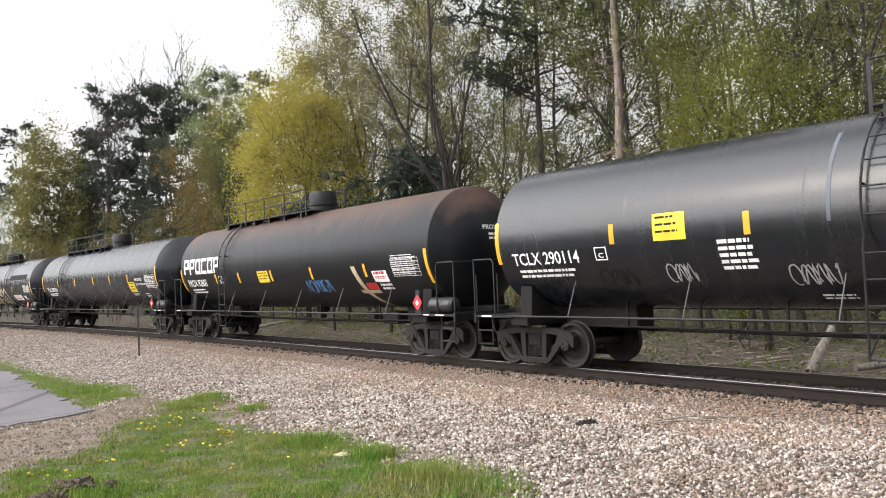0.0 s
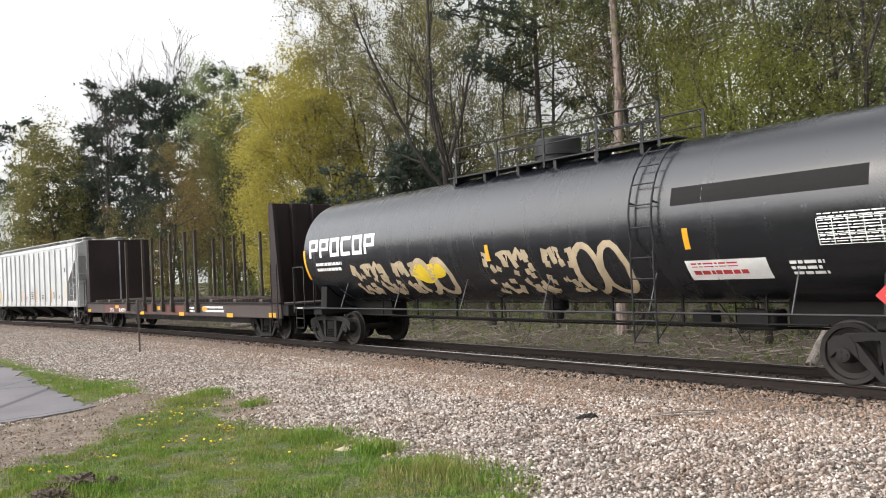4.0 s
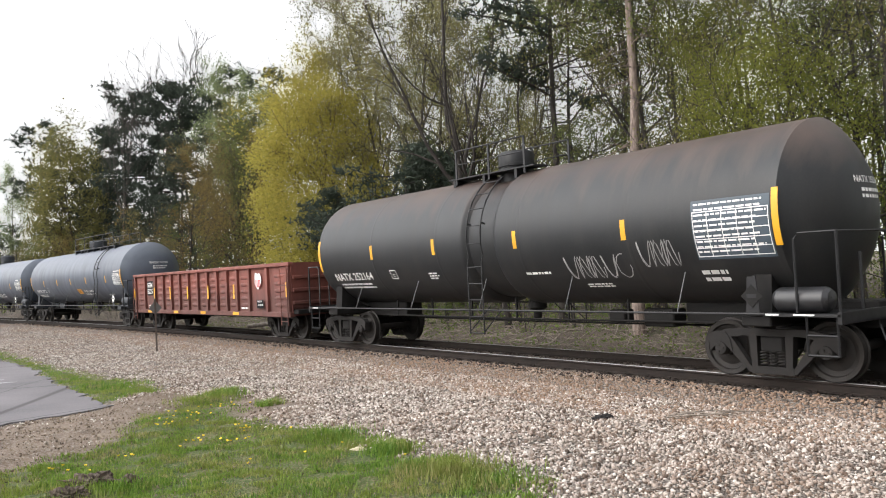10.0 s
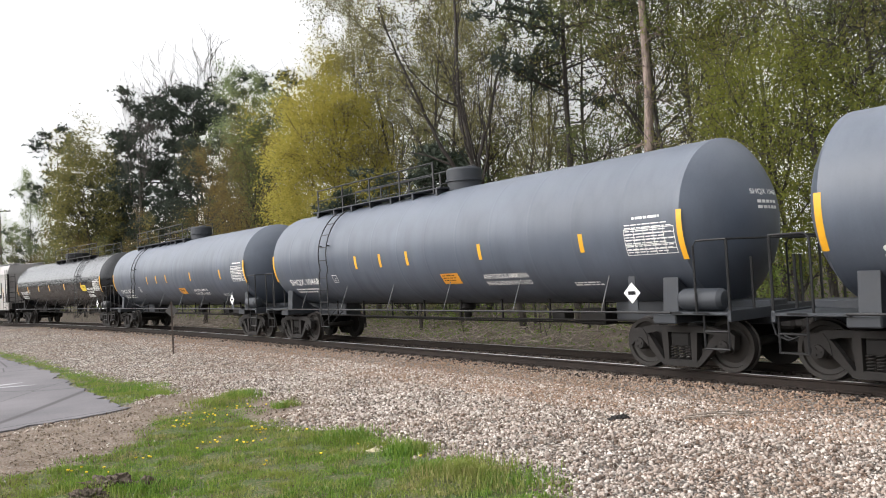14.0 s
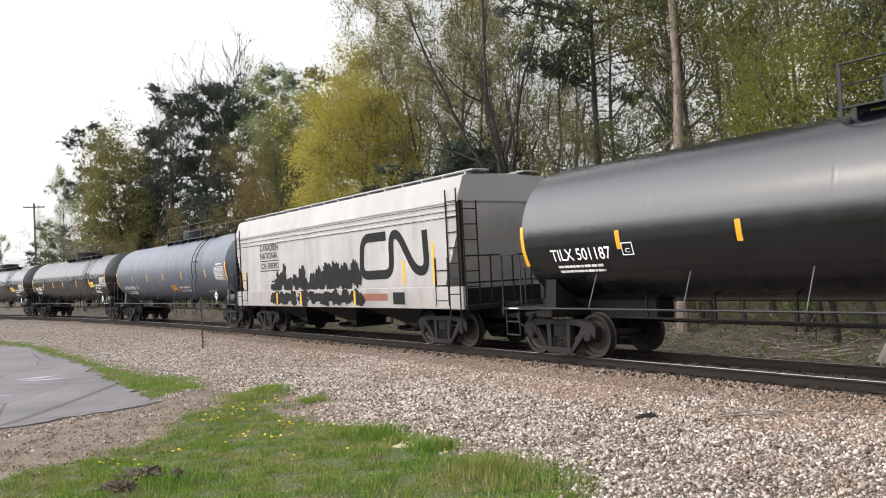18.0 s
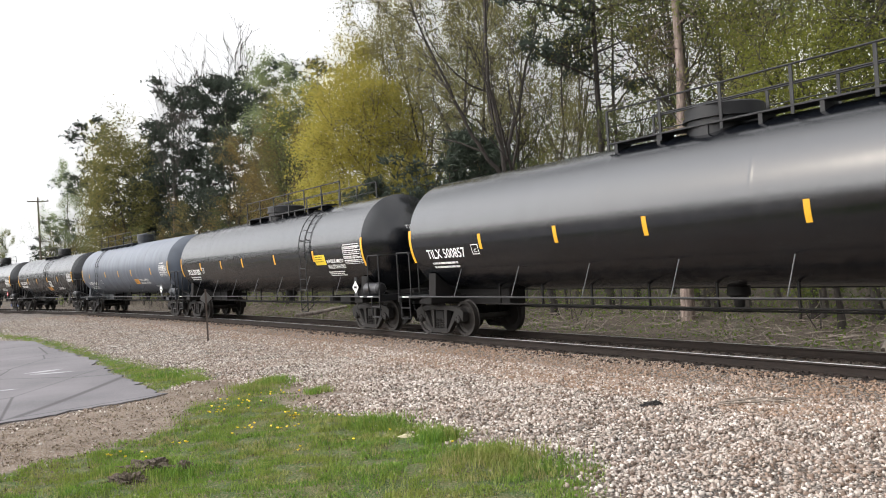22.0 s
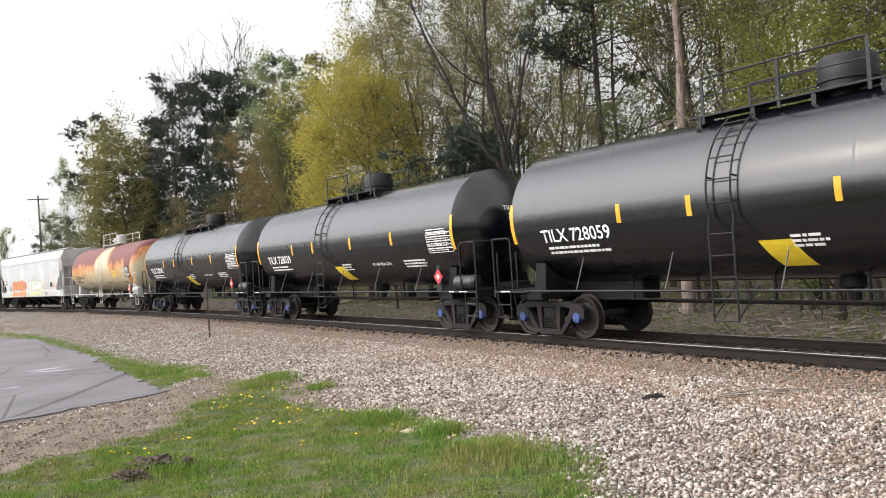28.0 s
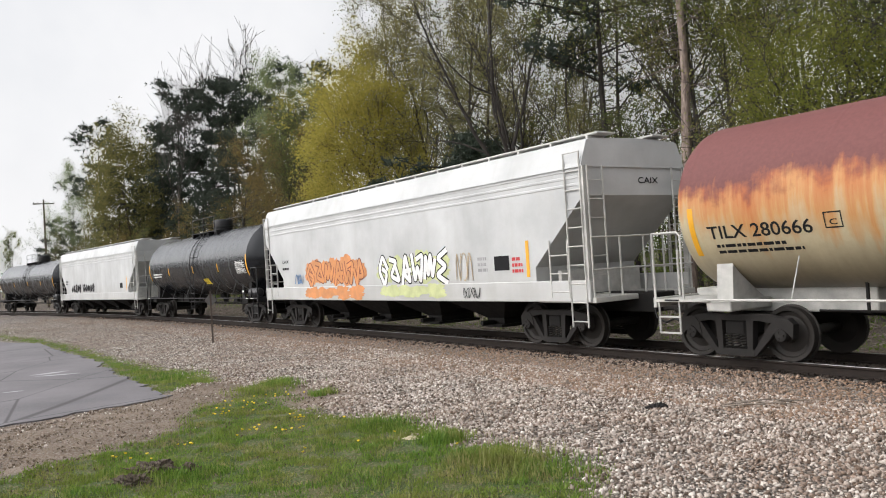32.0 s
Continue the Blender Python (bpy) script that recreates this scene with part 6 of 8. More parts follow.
    rx0, rx1 = spec.get("rails", (wx0 + 0.3, wx1 - 0.3))
    for y in (-0.7, 0.7):
        bm = bmesh.new()
        posts = max(3, int((rx1 - rx0) / 1.3) + 1)
        for x in np.linspace(rx0, rx1, posts):
            box(bm, x - 0.03, x + 0.03, y - 0.012, y + 0.012, zt - 0.12, zt + 0.7)
        rod(bm, [(rx0, y, zt + 0.69), (rx1, y, zt + 0.69)], 0.02, 6)
        rod(bm, [(rx0, y, zt + 0.36), (rx1, y, zt + 0.36)], 0.014, 5)
        part("walkway_rail", bm, rail_paint, walkway)
    dx, dr, dh = spec.get("dome", (0.5, 0.5, 0.55))
    if dr < 0.7:
        dr, dh = dr * 0.82, dh * 1.08
    bm = bmesh.new()
    lathe(bm, [(dr * 0.96, -0.25), (dr * 0.96, dh * 0.3), (dr * 1.06, dh * 0.31), (dr * 1.06, dh * 0.42), (dr, dh * 0.43), (dr, dh * 0.86), (dr * 0.92, dh * 0.95), (dr * 0.2, dh)], 24)
    bm.transform(Matrix.Translation((dx, 0, zt)) @ Matrix.Rotation(radians(90), 4, "X"))
    part("dome", bm, spec.get("dome_paint", steel), car, "round valve housing on the tank's back")
    if spec.get("valve"):
        bm = bmesh.new()
        lathe(bm, [(0.16, -0.2), (0.16, 0.25), (0.24, 0.26), (0.24, 0.36), (0.13, 0.38), (0.12, 0.5)], 16)
        bm.transform(Matrix.Translation((spec["valve"], 0, zt)) @ Matrix.Rotation(radians(90), 4, "X"))
        part("relief_valve", bm, steel, car)
    # brake gear and pipes below
    bm = bmesh.new()
    for y, z in ((-0.55, 0.83), (0.35, 0.7)):
        rod(bm, [(-half + 1.8, y, z), (0, y, z - 0.02), (half - 1.8, y, z)], 0.022, 5)
    for x in np.arange(-half + 2.6, half - 2.4, 1.6):
        box(bm, x - 0.02, x + 0.02, -0.57, -0.53, 0.8, 1.28)
    part("brake_pipe", bm, CAR_STEEL, car)
    bm = bmesh.new()
    lathe(bm, [(0.15, 0.0), (0.2, -0.05), (0.22, -0.22), (0.1, -0.3), (0.1, -0.42), (0.05, -0.5)], 14)
    bm.transform(Matrix.Translation((0.35, 0, 1.24)) @ Matrix.Rotation(radians(90), 4, "X"))
    part("outlet_valve", bm, CAR_STEEL, car)
    rx, rz = spec.get("reservoir", (half + 0.2, 1.27))
    bm = bmesh.new()
    lathe(bm, [(0.02, -0.46), (0.14, -0.43), (0.19, -0.36), (0.19, 0.36), (0.14, 0.43), (0.02, 0.46)], 20, "x")
    bm.transform(Matrix.Translation((rx, -1.22, rz)))
    part("brake_reservoir", bm, spec.get("reservoir_paint", RESERVOIR if steel is BLACK_STEEL else steel), car)
    bm = bmesh.new()
    box(bm, half - 3.4, half - 2.7, -0.5, -0.1, 0.72, 1.05, bevel=0.03)
    box(bm, half - 4.3, half - 3.9, -0.45, -0.15, 0.78, 1.02, bevel=0.02)
    part("brake_valve", bm, CAR_STEEL, car)
    # marks
    v0 = spec.get("stripe_at", -10)
    tape = spec.get("tape", YELLOW_TAPE)
    for q, x in enumerate(spec["stripes"]):
        ends = abs(abs(x) - half) < 0.6
        patch_part(car, side, "reflective_stripe", tape, x - 0.055, x + 0.055, v0 - (17 if ends else 7), v0 + (17 if ends else 7))
    ink = spec.get("ink", LETTER_WHITE)
    if "number" in spec:
        body, x0, x1, a0, a1 = spec["number"]
        mark(car, "lettering", side.text(body, x0, x1, a0, a1), ink, "car number in block letters")
        bars_part(car, side, ink, x0 + 0.1, x1 - 0.1, a0 - 13, a0 - 4, 2, spec["seed"], 0.5)
        # the same number high on the front head
        src = text_mesh(body, 0.95, 0.11)
        bm = src.copy()
        for p in bm.verts:
            y, z = -0.25 + p.co.x, 0.38 + p.co.y
            p.co = Vector((half + 0.62 * bulge(math.hypot(y, z), r, crisp) + 0.012, y, axis + z))
        mark(car, "lettering", bm, ink)
        bm = bmesh.new()
        rng = random.Random(spec["seed"])
        for q in range(2):
            y = -0.1
            while y < 0.55:
                w = rng.uniform(0.06, 0.16)
                corners = []
                for yy, zz in ((y, 0), (y + w, 0), (y + w, 0.055), (y, 0.055)):
                    z = 0.24 - 0.1 * q + zz
                    corners.append(bm.verts.new((half + 0.62 * bulge(math.hypot(yy, z), r, crisp) + 0.012, yy, axis + z)))
                bm.faces.new(corners)
                y += w + 0.03
        mark(car, "small_lettering", bm, ink)
    if "table" in spec:
        x0, x1, a0, a1 = spec["table"]
        data_table(car, side, x0, x1, a0, a1, spec["seed"], spec.get("table_panel", LETTER_BLACK), spec.get("table_ink", ink), spec.get("table_framed", False))
    if "box" in spec:
        x, a = spec["box"]
        bm = bmesh.new()
        for p in ((x, x + 0.28, a, a + 0.8), (x, x + 0.28, a + 9, a + 9.8), (x, x + 0.02, a, a + 9.5), (x + 0.26, x + 0.28, a, a + 9.5)):
            side.patch(bm, *p)
        frame_ob = mark(car, "plate_mark", bm, ink)
        mark(frame_ob, "plate_letter", side.text("C", x + 0.08, x + 0.2, a + 2.0, a + 5.5), ink)
    for kind, *d in spec.get("extra", ()):
        if kind == "panel":
            p = patch_part(car, side, "warning_panel", d[4], *d[:4], "printed warning panel")
            bars_part(p, side, LETTER_BLACK if len(d) < 6 else d[5], d[0] + 0.06, d[1] - 0.06, d[2] + 2, d[3] - 2, 3, spec["seed"] + 1, 0.3).matrix_parent_inverse = Matrix()
            for o in p.children:
                for vert in o.data.vertices:
                    vert.co.y -= 0.004
        elif kind == "text":
            mark(car, "lettering", side.text(*d[:5]), d[5] if len(d) > 5 else ink)
        elif kind == "bars":
            bars_part(car, side, d[5] if len(d) > 5 else ink, *d[:4], d[4], spec["seed"] + 5)
        elif kind == "patch":
            patch_part(car, side, d[5], d[4], *d[:4], d[6] if len(d) > 6 else "", 0.005, d[7] if len(d) > 7 else 0.0)
        elif kind == "scrawl":
            bm = bmesh.new()
            side.scrawl(bm, *d[:4], spec["seed"] + 9, d[4], d[6] if len(d) > 6 else 0.025)
            mark(car, "spray_mark", bm, d[5], "sprayed scrawl")
        elif kind == "blob":
            bm = bmesh.new()
            side.blob(bm, *d[:4], spec["seed"] + int(d[0] * 10))
            mark(car, "spray_mark", bm, d[4], "sprayed patch")
        elif kind == "logo":
            x0, x1, a0, a1, material = d
            bm = bmesh.new()
            n = 6
            w = (x1 - x0) / n
            for q in range(n):
                xa, xb = x0 + q * w, x0 + (q + 0.84) * w
                h = a1 - a0
                side.patch(bm, xa, xa + w * 0.2, a0, a1)
                side.patch(bm, xa, xb, a1 - h * 0.2, a1, 0.006)
                if q in (0, 1, 5):
                    side.patch(bm, xa, xb, a0 + h * 0.35, a0 + h * 0.52, 0.006)
                    side.patch(bm, xb - w * 0.2, xb, a0 + h * 0.35, a1, 0.007)
                else:
                    side.patch(bm, xa, xb, a0, a0 + h * 0.2, 0.006)
                    if q in (2, 4):
                        side.patch(bm, xb - w * 0.2, xb, a0, a1, 0.007)
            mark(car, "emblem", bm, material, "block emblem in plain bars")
        elif kind == "placard":
            x, a, size, material, band = d
            px, pz = (half - 1.12, 1.41) if paint is BLUE_GREY else (half - 0.72, 1.44) if spec.get("blue") else (half - 0.5, 1.34)
            bm = bmesh.new()
            prism(bm, [(px - 0.12, 1.05), (px + 0.12, 1.05), (px + 0.1, 1.3), (px + 0.07, pz + 0.3), (px - 0.07, pz + 0.3), (px - 0.1, 1.3)], -1.46, -1.44)
            part("placard_holder", bm, steel, car)
            diamond(car, px, -1.475, pz, size, material, band, "diamond hazard placard")
    for x in (-half - 0.6, half - 0.4, half + 0.15):
        bm = bmesh.new()
        box(bm, x, x + 0.32, -1.462, -1.455, 1.042, 1.068)
        part("sill_lettering", bm, LETTER_WHITE if steel is BLACK_STEEL else LETTER_BLACK, car)
    MOVERS.append((car, (u0 + u1) / 2, centres))
    return car


MOVERS = []
AMMONIA = "ANHYDROUS AMMONIA"
INHALE = "INHALATION HAZARD"


def black_ammonia(u0, u1, number, seed, shift=0.0):
    h = (u1 - u0) / 2
    return tank_car(u0, u1, GLOSS_BLACK, "long glossy black tank car with yellow stripes", dict(seed=seed, stripes=(-h, -6.05 + shift, -3.4 + shift, -0.95 + shift, 2.25 + shift, 5.48, h), number=(number, -8.0, -6.3, -24, -14), table=(7.6, 8.7, -23, 1), box=(-6.0, -22),
        ladder=4.9, walk=(-2.0, 5.2), rails=(-2.0, 6.2), dome=(0.3, 0.72, 0.42), brackets=7, extra=(("panel", 5.55, 6.3, -22, -9, YELLOW_SIGN), ("text", AMMONIA, 6.36, 7.52, -20.5, -15.5), ("text", INHALE, 6.36, 7.52, -28, -22.5), ("bars", 6.2, 7.3, -40, -32, 3), ("placard", 7.35, -62, 0.19, LETTER_WHITE, LETTER_BLACK))))


def grey_ammonia(u0, u1, number, seed, turned, marks=None, up=0):
    h = (u1 - u0) / 2
    rings = [x for x in np.linspace(-h, h, 14)[1:-1]]
    text_x, panel_x = ((2.6, 4.1), 1.0) if turned else ((1.8, 3.4), 0.75)
    between = (-2.8, -1.5, -0.2, 2.76, 5.9) if turned else (-5.3, -2.56, 0.05, 2.76, 5.9)
    if marks:
        between, panel_x, text_x = marks
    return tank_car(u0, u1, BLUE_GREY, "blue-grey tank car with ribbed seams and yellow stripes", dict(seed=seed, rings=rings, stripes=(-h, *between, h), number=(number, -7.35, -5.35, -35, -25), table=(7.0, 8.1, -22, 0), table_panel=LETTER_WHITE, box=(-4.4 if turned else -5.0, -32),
        ladder=-4.55 if turned else 4.8, walk=(-6.6, 0.4) if turned else (-1.6, 5.4), dome=(0.5, 0.56, 0.5), steel=plain("grey_blue_steel", (0.026, 0.03, 0.037), 0.6), rail=BLACK_STEEL, brackets=6,
        extra=(("panel", panel_x, panel_x + 0.7, -40 + up / 2, -28 + up / 2, ORANGE_SIGN), ("text", AMMONIA, *text_x, -36 + up, -31 + up), ("text", INHALE, *text_x, -43.5 + up, -38.5 + up), ("bars", 5.3, 6.2, -48, -43, 2), ("bars", 7.2, 8.0, 2, 5, 1), ("placard", 6.4, -58, 0.19, LETTER_WHITE, LETTER_BLACK))))


def black_general(u0, u1, number, seed):
    h = (u1 - u0) / 2
    return tank_car(u0, u1, GLOSS_BLACK, "glossy black tank car with orange stripes and blue bearing caps", dict(seed=seed, blue=True, stripes=(-h, -3.3, -1.65, 1.03, 3.5, h), stripe_at=-4, number=(number, -5.6, -3.6, -22, -11), table=(5.3, 6.4, -23, 1), ladder=-0.95, walk=(-2.1, 1.5), dome=(0.5, 0.55, 0.58), brackets=5,
        extra=(("patch", -0.4, 0.2, -56, -32, YELLOW_SIGN, "warning_panel", "yellow and white warning panel", -0.18), ("bars", 0.1, 0.75, -40, -29, 3), ("text", "VENT TANK WHEN UNLOADING", 2.0, 3.1, -34, -30), ("bars", 3.8, 5.0, -40, -29, 3), ("placard", 5.3, -56, 0.2, SIGN_RED, LETTER_WHITE))))


tank_car(204.36, 221.0, DULL_BLACK, "black tank car with white lettering and pale scrawls", dict(seed=1, stripes=(-8.3, -5.25, -2.6, 0.1, 2.8, 5.4, 8.3), stripe_at=-3, number=("TCLX 290114", -7.9, -6.1, -22, -12), box=(-5.7, -21), ladder=-0.6, walk=(-1.0, 3.0), rails=(-1.0, 3.0), dome=(0.9, 0.5, 0.5),
    extra=(("panel", -4.35, -3.7, -10, 8, YELLOW_SIGN), ("bars", -3.15, -2.45, -34, -12, 5), ("scrawl", -2.1, -1.35, -46, -30, 4, GREY_STEEL), ("scrawl", -4.25, -3.7, -41, -26, 3, GREY_STEEL), ("scrawl", -5.75, -4.95, -43, -28, 3, CAR_STEEL), ("bars", -1.8, -1.2, -62, -55, 2), ("patch", -1.36, -1.3, -6, 50, BLUE_GREY, "faded_streak"))))
tank_car(186.3, 201.95, BROWN_TOP, "long black tank car with brown rust on its back", dict(seed=2, stripes=(-7.8, -4.65, -2.75, -0.36, 2.17, 5.0, 7.7), stripe_at=-18, number=("PROX 92803", -7.3, -5.6, -28, -17), box=(-4.4, -24), table=(6.25, 7.38, -26, -5), ladder=-3.8, walk=(-5.3, 1.05), dome=(0.6, 0.52, 0.62),
    extra=(("logo", -7.5, -4.15, -9, 13, LETTER_WHITE), ("panel", -1.3, -0.55, -26, -11, YELLOW_SIGN), ("scrawl", 1.65, 3.0, -43, -26, 6, BLUE_PAINT, 0.035), ("patch", 4.35, 5.25, -46, -41, TAN_PAINT, "spray_mark"), ("patch", 4.6, 4.8, -80, -13, TAN_PAINT, "spray_mark", "", -0.5), ("patch", 5.3, 5.95, -31, -19, LETTER_WHITE, "label"), ("bars", 5.35, 5.9, -30, -20, 2, SIGN_RED), ("patch", 4.8, 5.3, -40, -32, SIGN_RED, "label"), ("bars", 5.45, 6.0, -43, -29, 3), ("placard", 6.6, -58, 0.19, SIGN_RED, LETTER_WHITE))))
tank_car(166.51, 183.43, DULL_BLACK, "dull black tank car with narrow yellow stripes", dict(seed=3, stripes=(-8.5, -5.5, -2.5, 0.4, 2.8, 5.17, 8.45), stripe_at=-8, number=("TILX 308964", -7.75, -5.9, -25, -16), box=(-5.3, -23), table=(7.2, 8.3, -26, -4), ladder=-4.65, walk=(-6.4, 0.3), dome=(0.45, 0.55, 0.6), brackets=7,
    extra=(("panel", 5.15, 5.9, -33, -14, YELLOW_SIGN), ("text", "NON-ODORIZED", 6.0, 6.85, -12.5, -8), ("text", "LIQUEFIED PETROLEUM GAS", 6.0, 7.12, -21, -17), ("bars", 5.2, 5.95, -41, -36, 2), ("bars", 6.62, 7.1, -47, -36, 3), ("placard", 7.05, -58, 0.2, SIGN_RED, LETTER_WHITE))))
tank_car(147.38, 163.99, DULL_BLACK, "black tank car with a sprayed beige scrawl", dict(seed=4, stripes=(-8.3, -0.3, 4.65, 8.2), stripe_at=-14, table=(6.85, 7.95, -23, -5), ladder=3.85, walk=(-2.4, 4.0), dome=(0.55, 0.6, 0.55),
    # the lighter patch above the table is a sky gleam put in as colour
    extra=(("logo", -8.0, -4.5, -6, 14, LETTER_WHITE), ("bars", -7.7, -6.1, -24, -12, 2), ("scrawl", -5.9, -1.8, -56, -16, 6, TAN_PAINT, 0.16), ("blob", -3.2, -2.0, -40, -18, YELLOW_SIGN), ("scrawl", -0.5, 3.3, -58, -12, 6, TAN_PAINT, 0.14), ("patch", 4.5, 5.95, -45, -29, LETTER_WHITE, "label"), ("bars", 4.6, 5.6, -43, -31, 2, SIGN_RED), ("bars", 6.3, 6.9, -44, -32, 3), ("patch", 4.4, 7.6, 8, 20, CAR_STEEL, "repainted_patch"), ("placard", 6.4, -60, 0.2, SIGN_RED, LETTER_WHITE))))
tank_car(90.09, 103.72, CREAM, "cream-white tank car with grimy belly and white rails", dict(seed=6, steel=WHITE_STEEL, rail=WHITE_STEEL, stripes=(-6.8, -4.5, -2.5, -0.8, 2.05, 4.5, 6.7), stripe_at=-16, number=("PROX 43085", -6.4, -4.65, -24, -15), box=(-4.3, -24), ink=LETTER_BLACK, table=(5.5, 6.4, -19, -1), ladder=-0.3, walk=(-1.8, 1.3), dome=(0.53, 0.36, 0.75), valve=-1.1, dome_paint=WHITE_STEEL, brackets=5,
    extra=(("logo", -6.25, -3.0, -8, 13, LETTER_BLACK), ("bars", 0.95, 1.75, -21, -6, 6), ("bars", 1.05, 1.65, 10, 17, 4), ("text", "NO VACUUM RELIEF DEVICE", 0.95, 2.75, -34, -29.5), ("patch", 1.0, 1.9, -42, -38, YELLOW_TAPE, "warning_strip"), ("panel", 4.4, 5.1, -19, -5, ORANGE_SIGN), ("bars", 5.3, 5.75, -45, -33, 3), ("placard", 5.35, -60, 0.2, SIGN_RED, LETTER_WHITE))))
tank_car(72.7, 87.0, OLD_BLACK, "faded black tank car with a waist and dusty brown back", dict(seed=7, r=1.5, waist=(-0.45, 0.65, 1.36), stripes=(-7.13, -4.3, -1.55, 1.31, 4.2, 7.13), stripe_at=-4, number=("NATX 252164", -6.5, -4.55, -33, -24), box=(-3.65, -33), table=(5.65, 7.05, -28, 10), table_framed=True, table_panel=plain("slate_panel", (0.05, 0.07, 0.09), 0.5), ladder=0.1, walk=(-1.8, 1.2), dome=(-0.1, 0.5, 0.5), brackets=5,
    extra=(("scrawl", 2.6, 4.2, -40, -20, 5, GREY_STEEL, 0.02), ("scrawl", 4.45, 5.3, -32, -12, 3, GREY_STEEL, 0.016), ("bars", 1.4, 2.2, -36, -32, 1), ("bars", 2.9, 3.6, -50, -45, 2), ("bars", 5.6, 6.15, -48, -36, 2), ("bars", -2.0, -1.6, -36, -28, 3), ("placard", 6.4, -52, 0.18, CAR_STEEL, BLACK_STEEL))))
grey_ammonia(36.95, 53.25, "SHQX 10720", 9, False)
grey_ammonia(18.07, 34.51, "SHQX 10468", 10, True)
grey_ammonia(-0.86, 15.44, "SHQX 10523", 11, True)
black_ammonia(-21.02, -3.36, "TILX 501187", 12)
grey_ammonia(-56.6, -40.0, "SHQX 10758", 14, False)
black_ammonia(-76.6, -59.2, "TILX 500857", 15, 0.45)
black_ammonia(-97.0, -79.4, "TILX 501205", 16)
grey_ammonia(-115.9, -99.2, "SHQX 10843", 17, True, ((-6.64, -2.96, -0.26, 2.2, 5.6), 2.45, (3.3, 4.88)), 6)
tank_car(-132.85, -118.62, DULL_BLACK, "dull black tank car with an orange warning panel", dict(seed=18, stripes=(-7.1, -4.25, -1.72, 1.07, 3.68, 7.1), number=("TILX 255781", -6.45, -4.55, -20, -11), box=(-4.1, -21), table=(5.95, 7.0, -20, 2), ladder=0.75, walk=(-2.1, 1.5), dome=(0.7, 0.55, 0.55), brackets=5,
    extra=(("panel", 0.65, 1.45, -45, -32, ORANGE_SIGN), ("bars", 1.3, 2.2, -34, -14, 5), ("bars", 3.0, 4.6, -44, -36, 2), ("placard", 5.6, -56, 0.18, CAR_STEEL, BLACK_STEEL))))
black_general(-148.52, -135.5, "TILX 728059", 19)
black_general(-163.9, -150.95, "TILX 728039", 20)
black_general(-179.3, -166.3, "TILX 728042", 21)
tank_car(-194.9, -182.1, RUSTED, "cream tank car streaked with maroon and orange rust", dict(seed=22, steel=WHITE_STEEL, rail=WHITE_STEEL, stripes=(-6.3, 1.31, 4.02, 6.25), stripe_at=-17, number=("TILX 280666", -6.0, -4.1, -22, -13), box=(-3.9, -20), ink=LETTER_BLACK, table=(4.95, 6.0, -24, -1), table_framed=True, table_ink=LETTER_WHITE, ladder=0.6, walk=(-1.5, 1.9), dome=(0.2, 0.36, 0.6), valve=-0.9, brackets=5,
    extra=(("panel", 2.7, 3.4, -22, -8, YELLOW_SIGN), ("patch", 4.2, 4.7, -32, -20, CREAM, "label"), ("bars", 4.2, 5.2, -40, -34, 2), ("bars", 1.2, 2.0, -38, -35, 1), ("bars", -3.0, -2.3, -38, -34, 2), ("placard", 5.2, -62, 0.2, SIGN_RED, LETTER_WHITE))))
tank_car(-230.4, -216.7, DULL_BLACK, "plain black tank car", dict(seed=24, stripes=(-6.8, -3.5, 0.2, 3.5, 6.8), ladder=0.4, walk=(-2.0, 1.6), dome=(0.6, 0.55, 0.55), table=(5.6, 6.6, -22, -2), extra=(("panel", 1.2, 1.9, -40, -28, YELLOW_SIGN), ("bars", -6.2, -4.4, -22, -12, 2), ("placard", 5.3, -56, 0.19, CAR_STEEL, LETTER_WHITE))))
tank_car(-267.5, -252.3, DULL_BLACK, "plain black tank car", dict(seed=26, stripes=(-7.6, -3.0, 1.0, 4.5, 7.6), ladder=0.4, walk=(-2.0, 1.6), dome=(0.6, 0.55, 0.55)))


# ---- train: covered hoppers, gondola and flat car ----
def flat_ladder(car, material, x0, x1, y, z0, z1, step=0.38, r=0.02, axis="x"):
    at = (lambda a, z: (a, y, z)) if axis == "x" else (lambda a, z: (y, a, z))
    bm = bmesh.new()
    for a in (x0, x1):
        rod(bm, [at(a, z0), at(a, z1)], r, 5)
    ladder = part("ladder", bm, material, car)
    reach = (x1 - x0, 0, 0) if axis == "x" else (0, x1 - x0, 0)
    add_rungs(ladder, material, [Vector(at(x0, z)) for z in np.arange(z0 + 0.12, z1, step)], reach, 0.014)
    return ladder


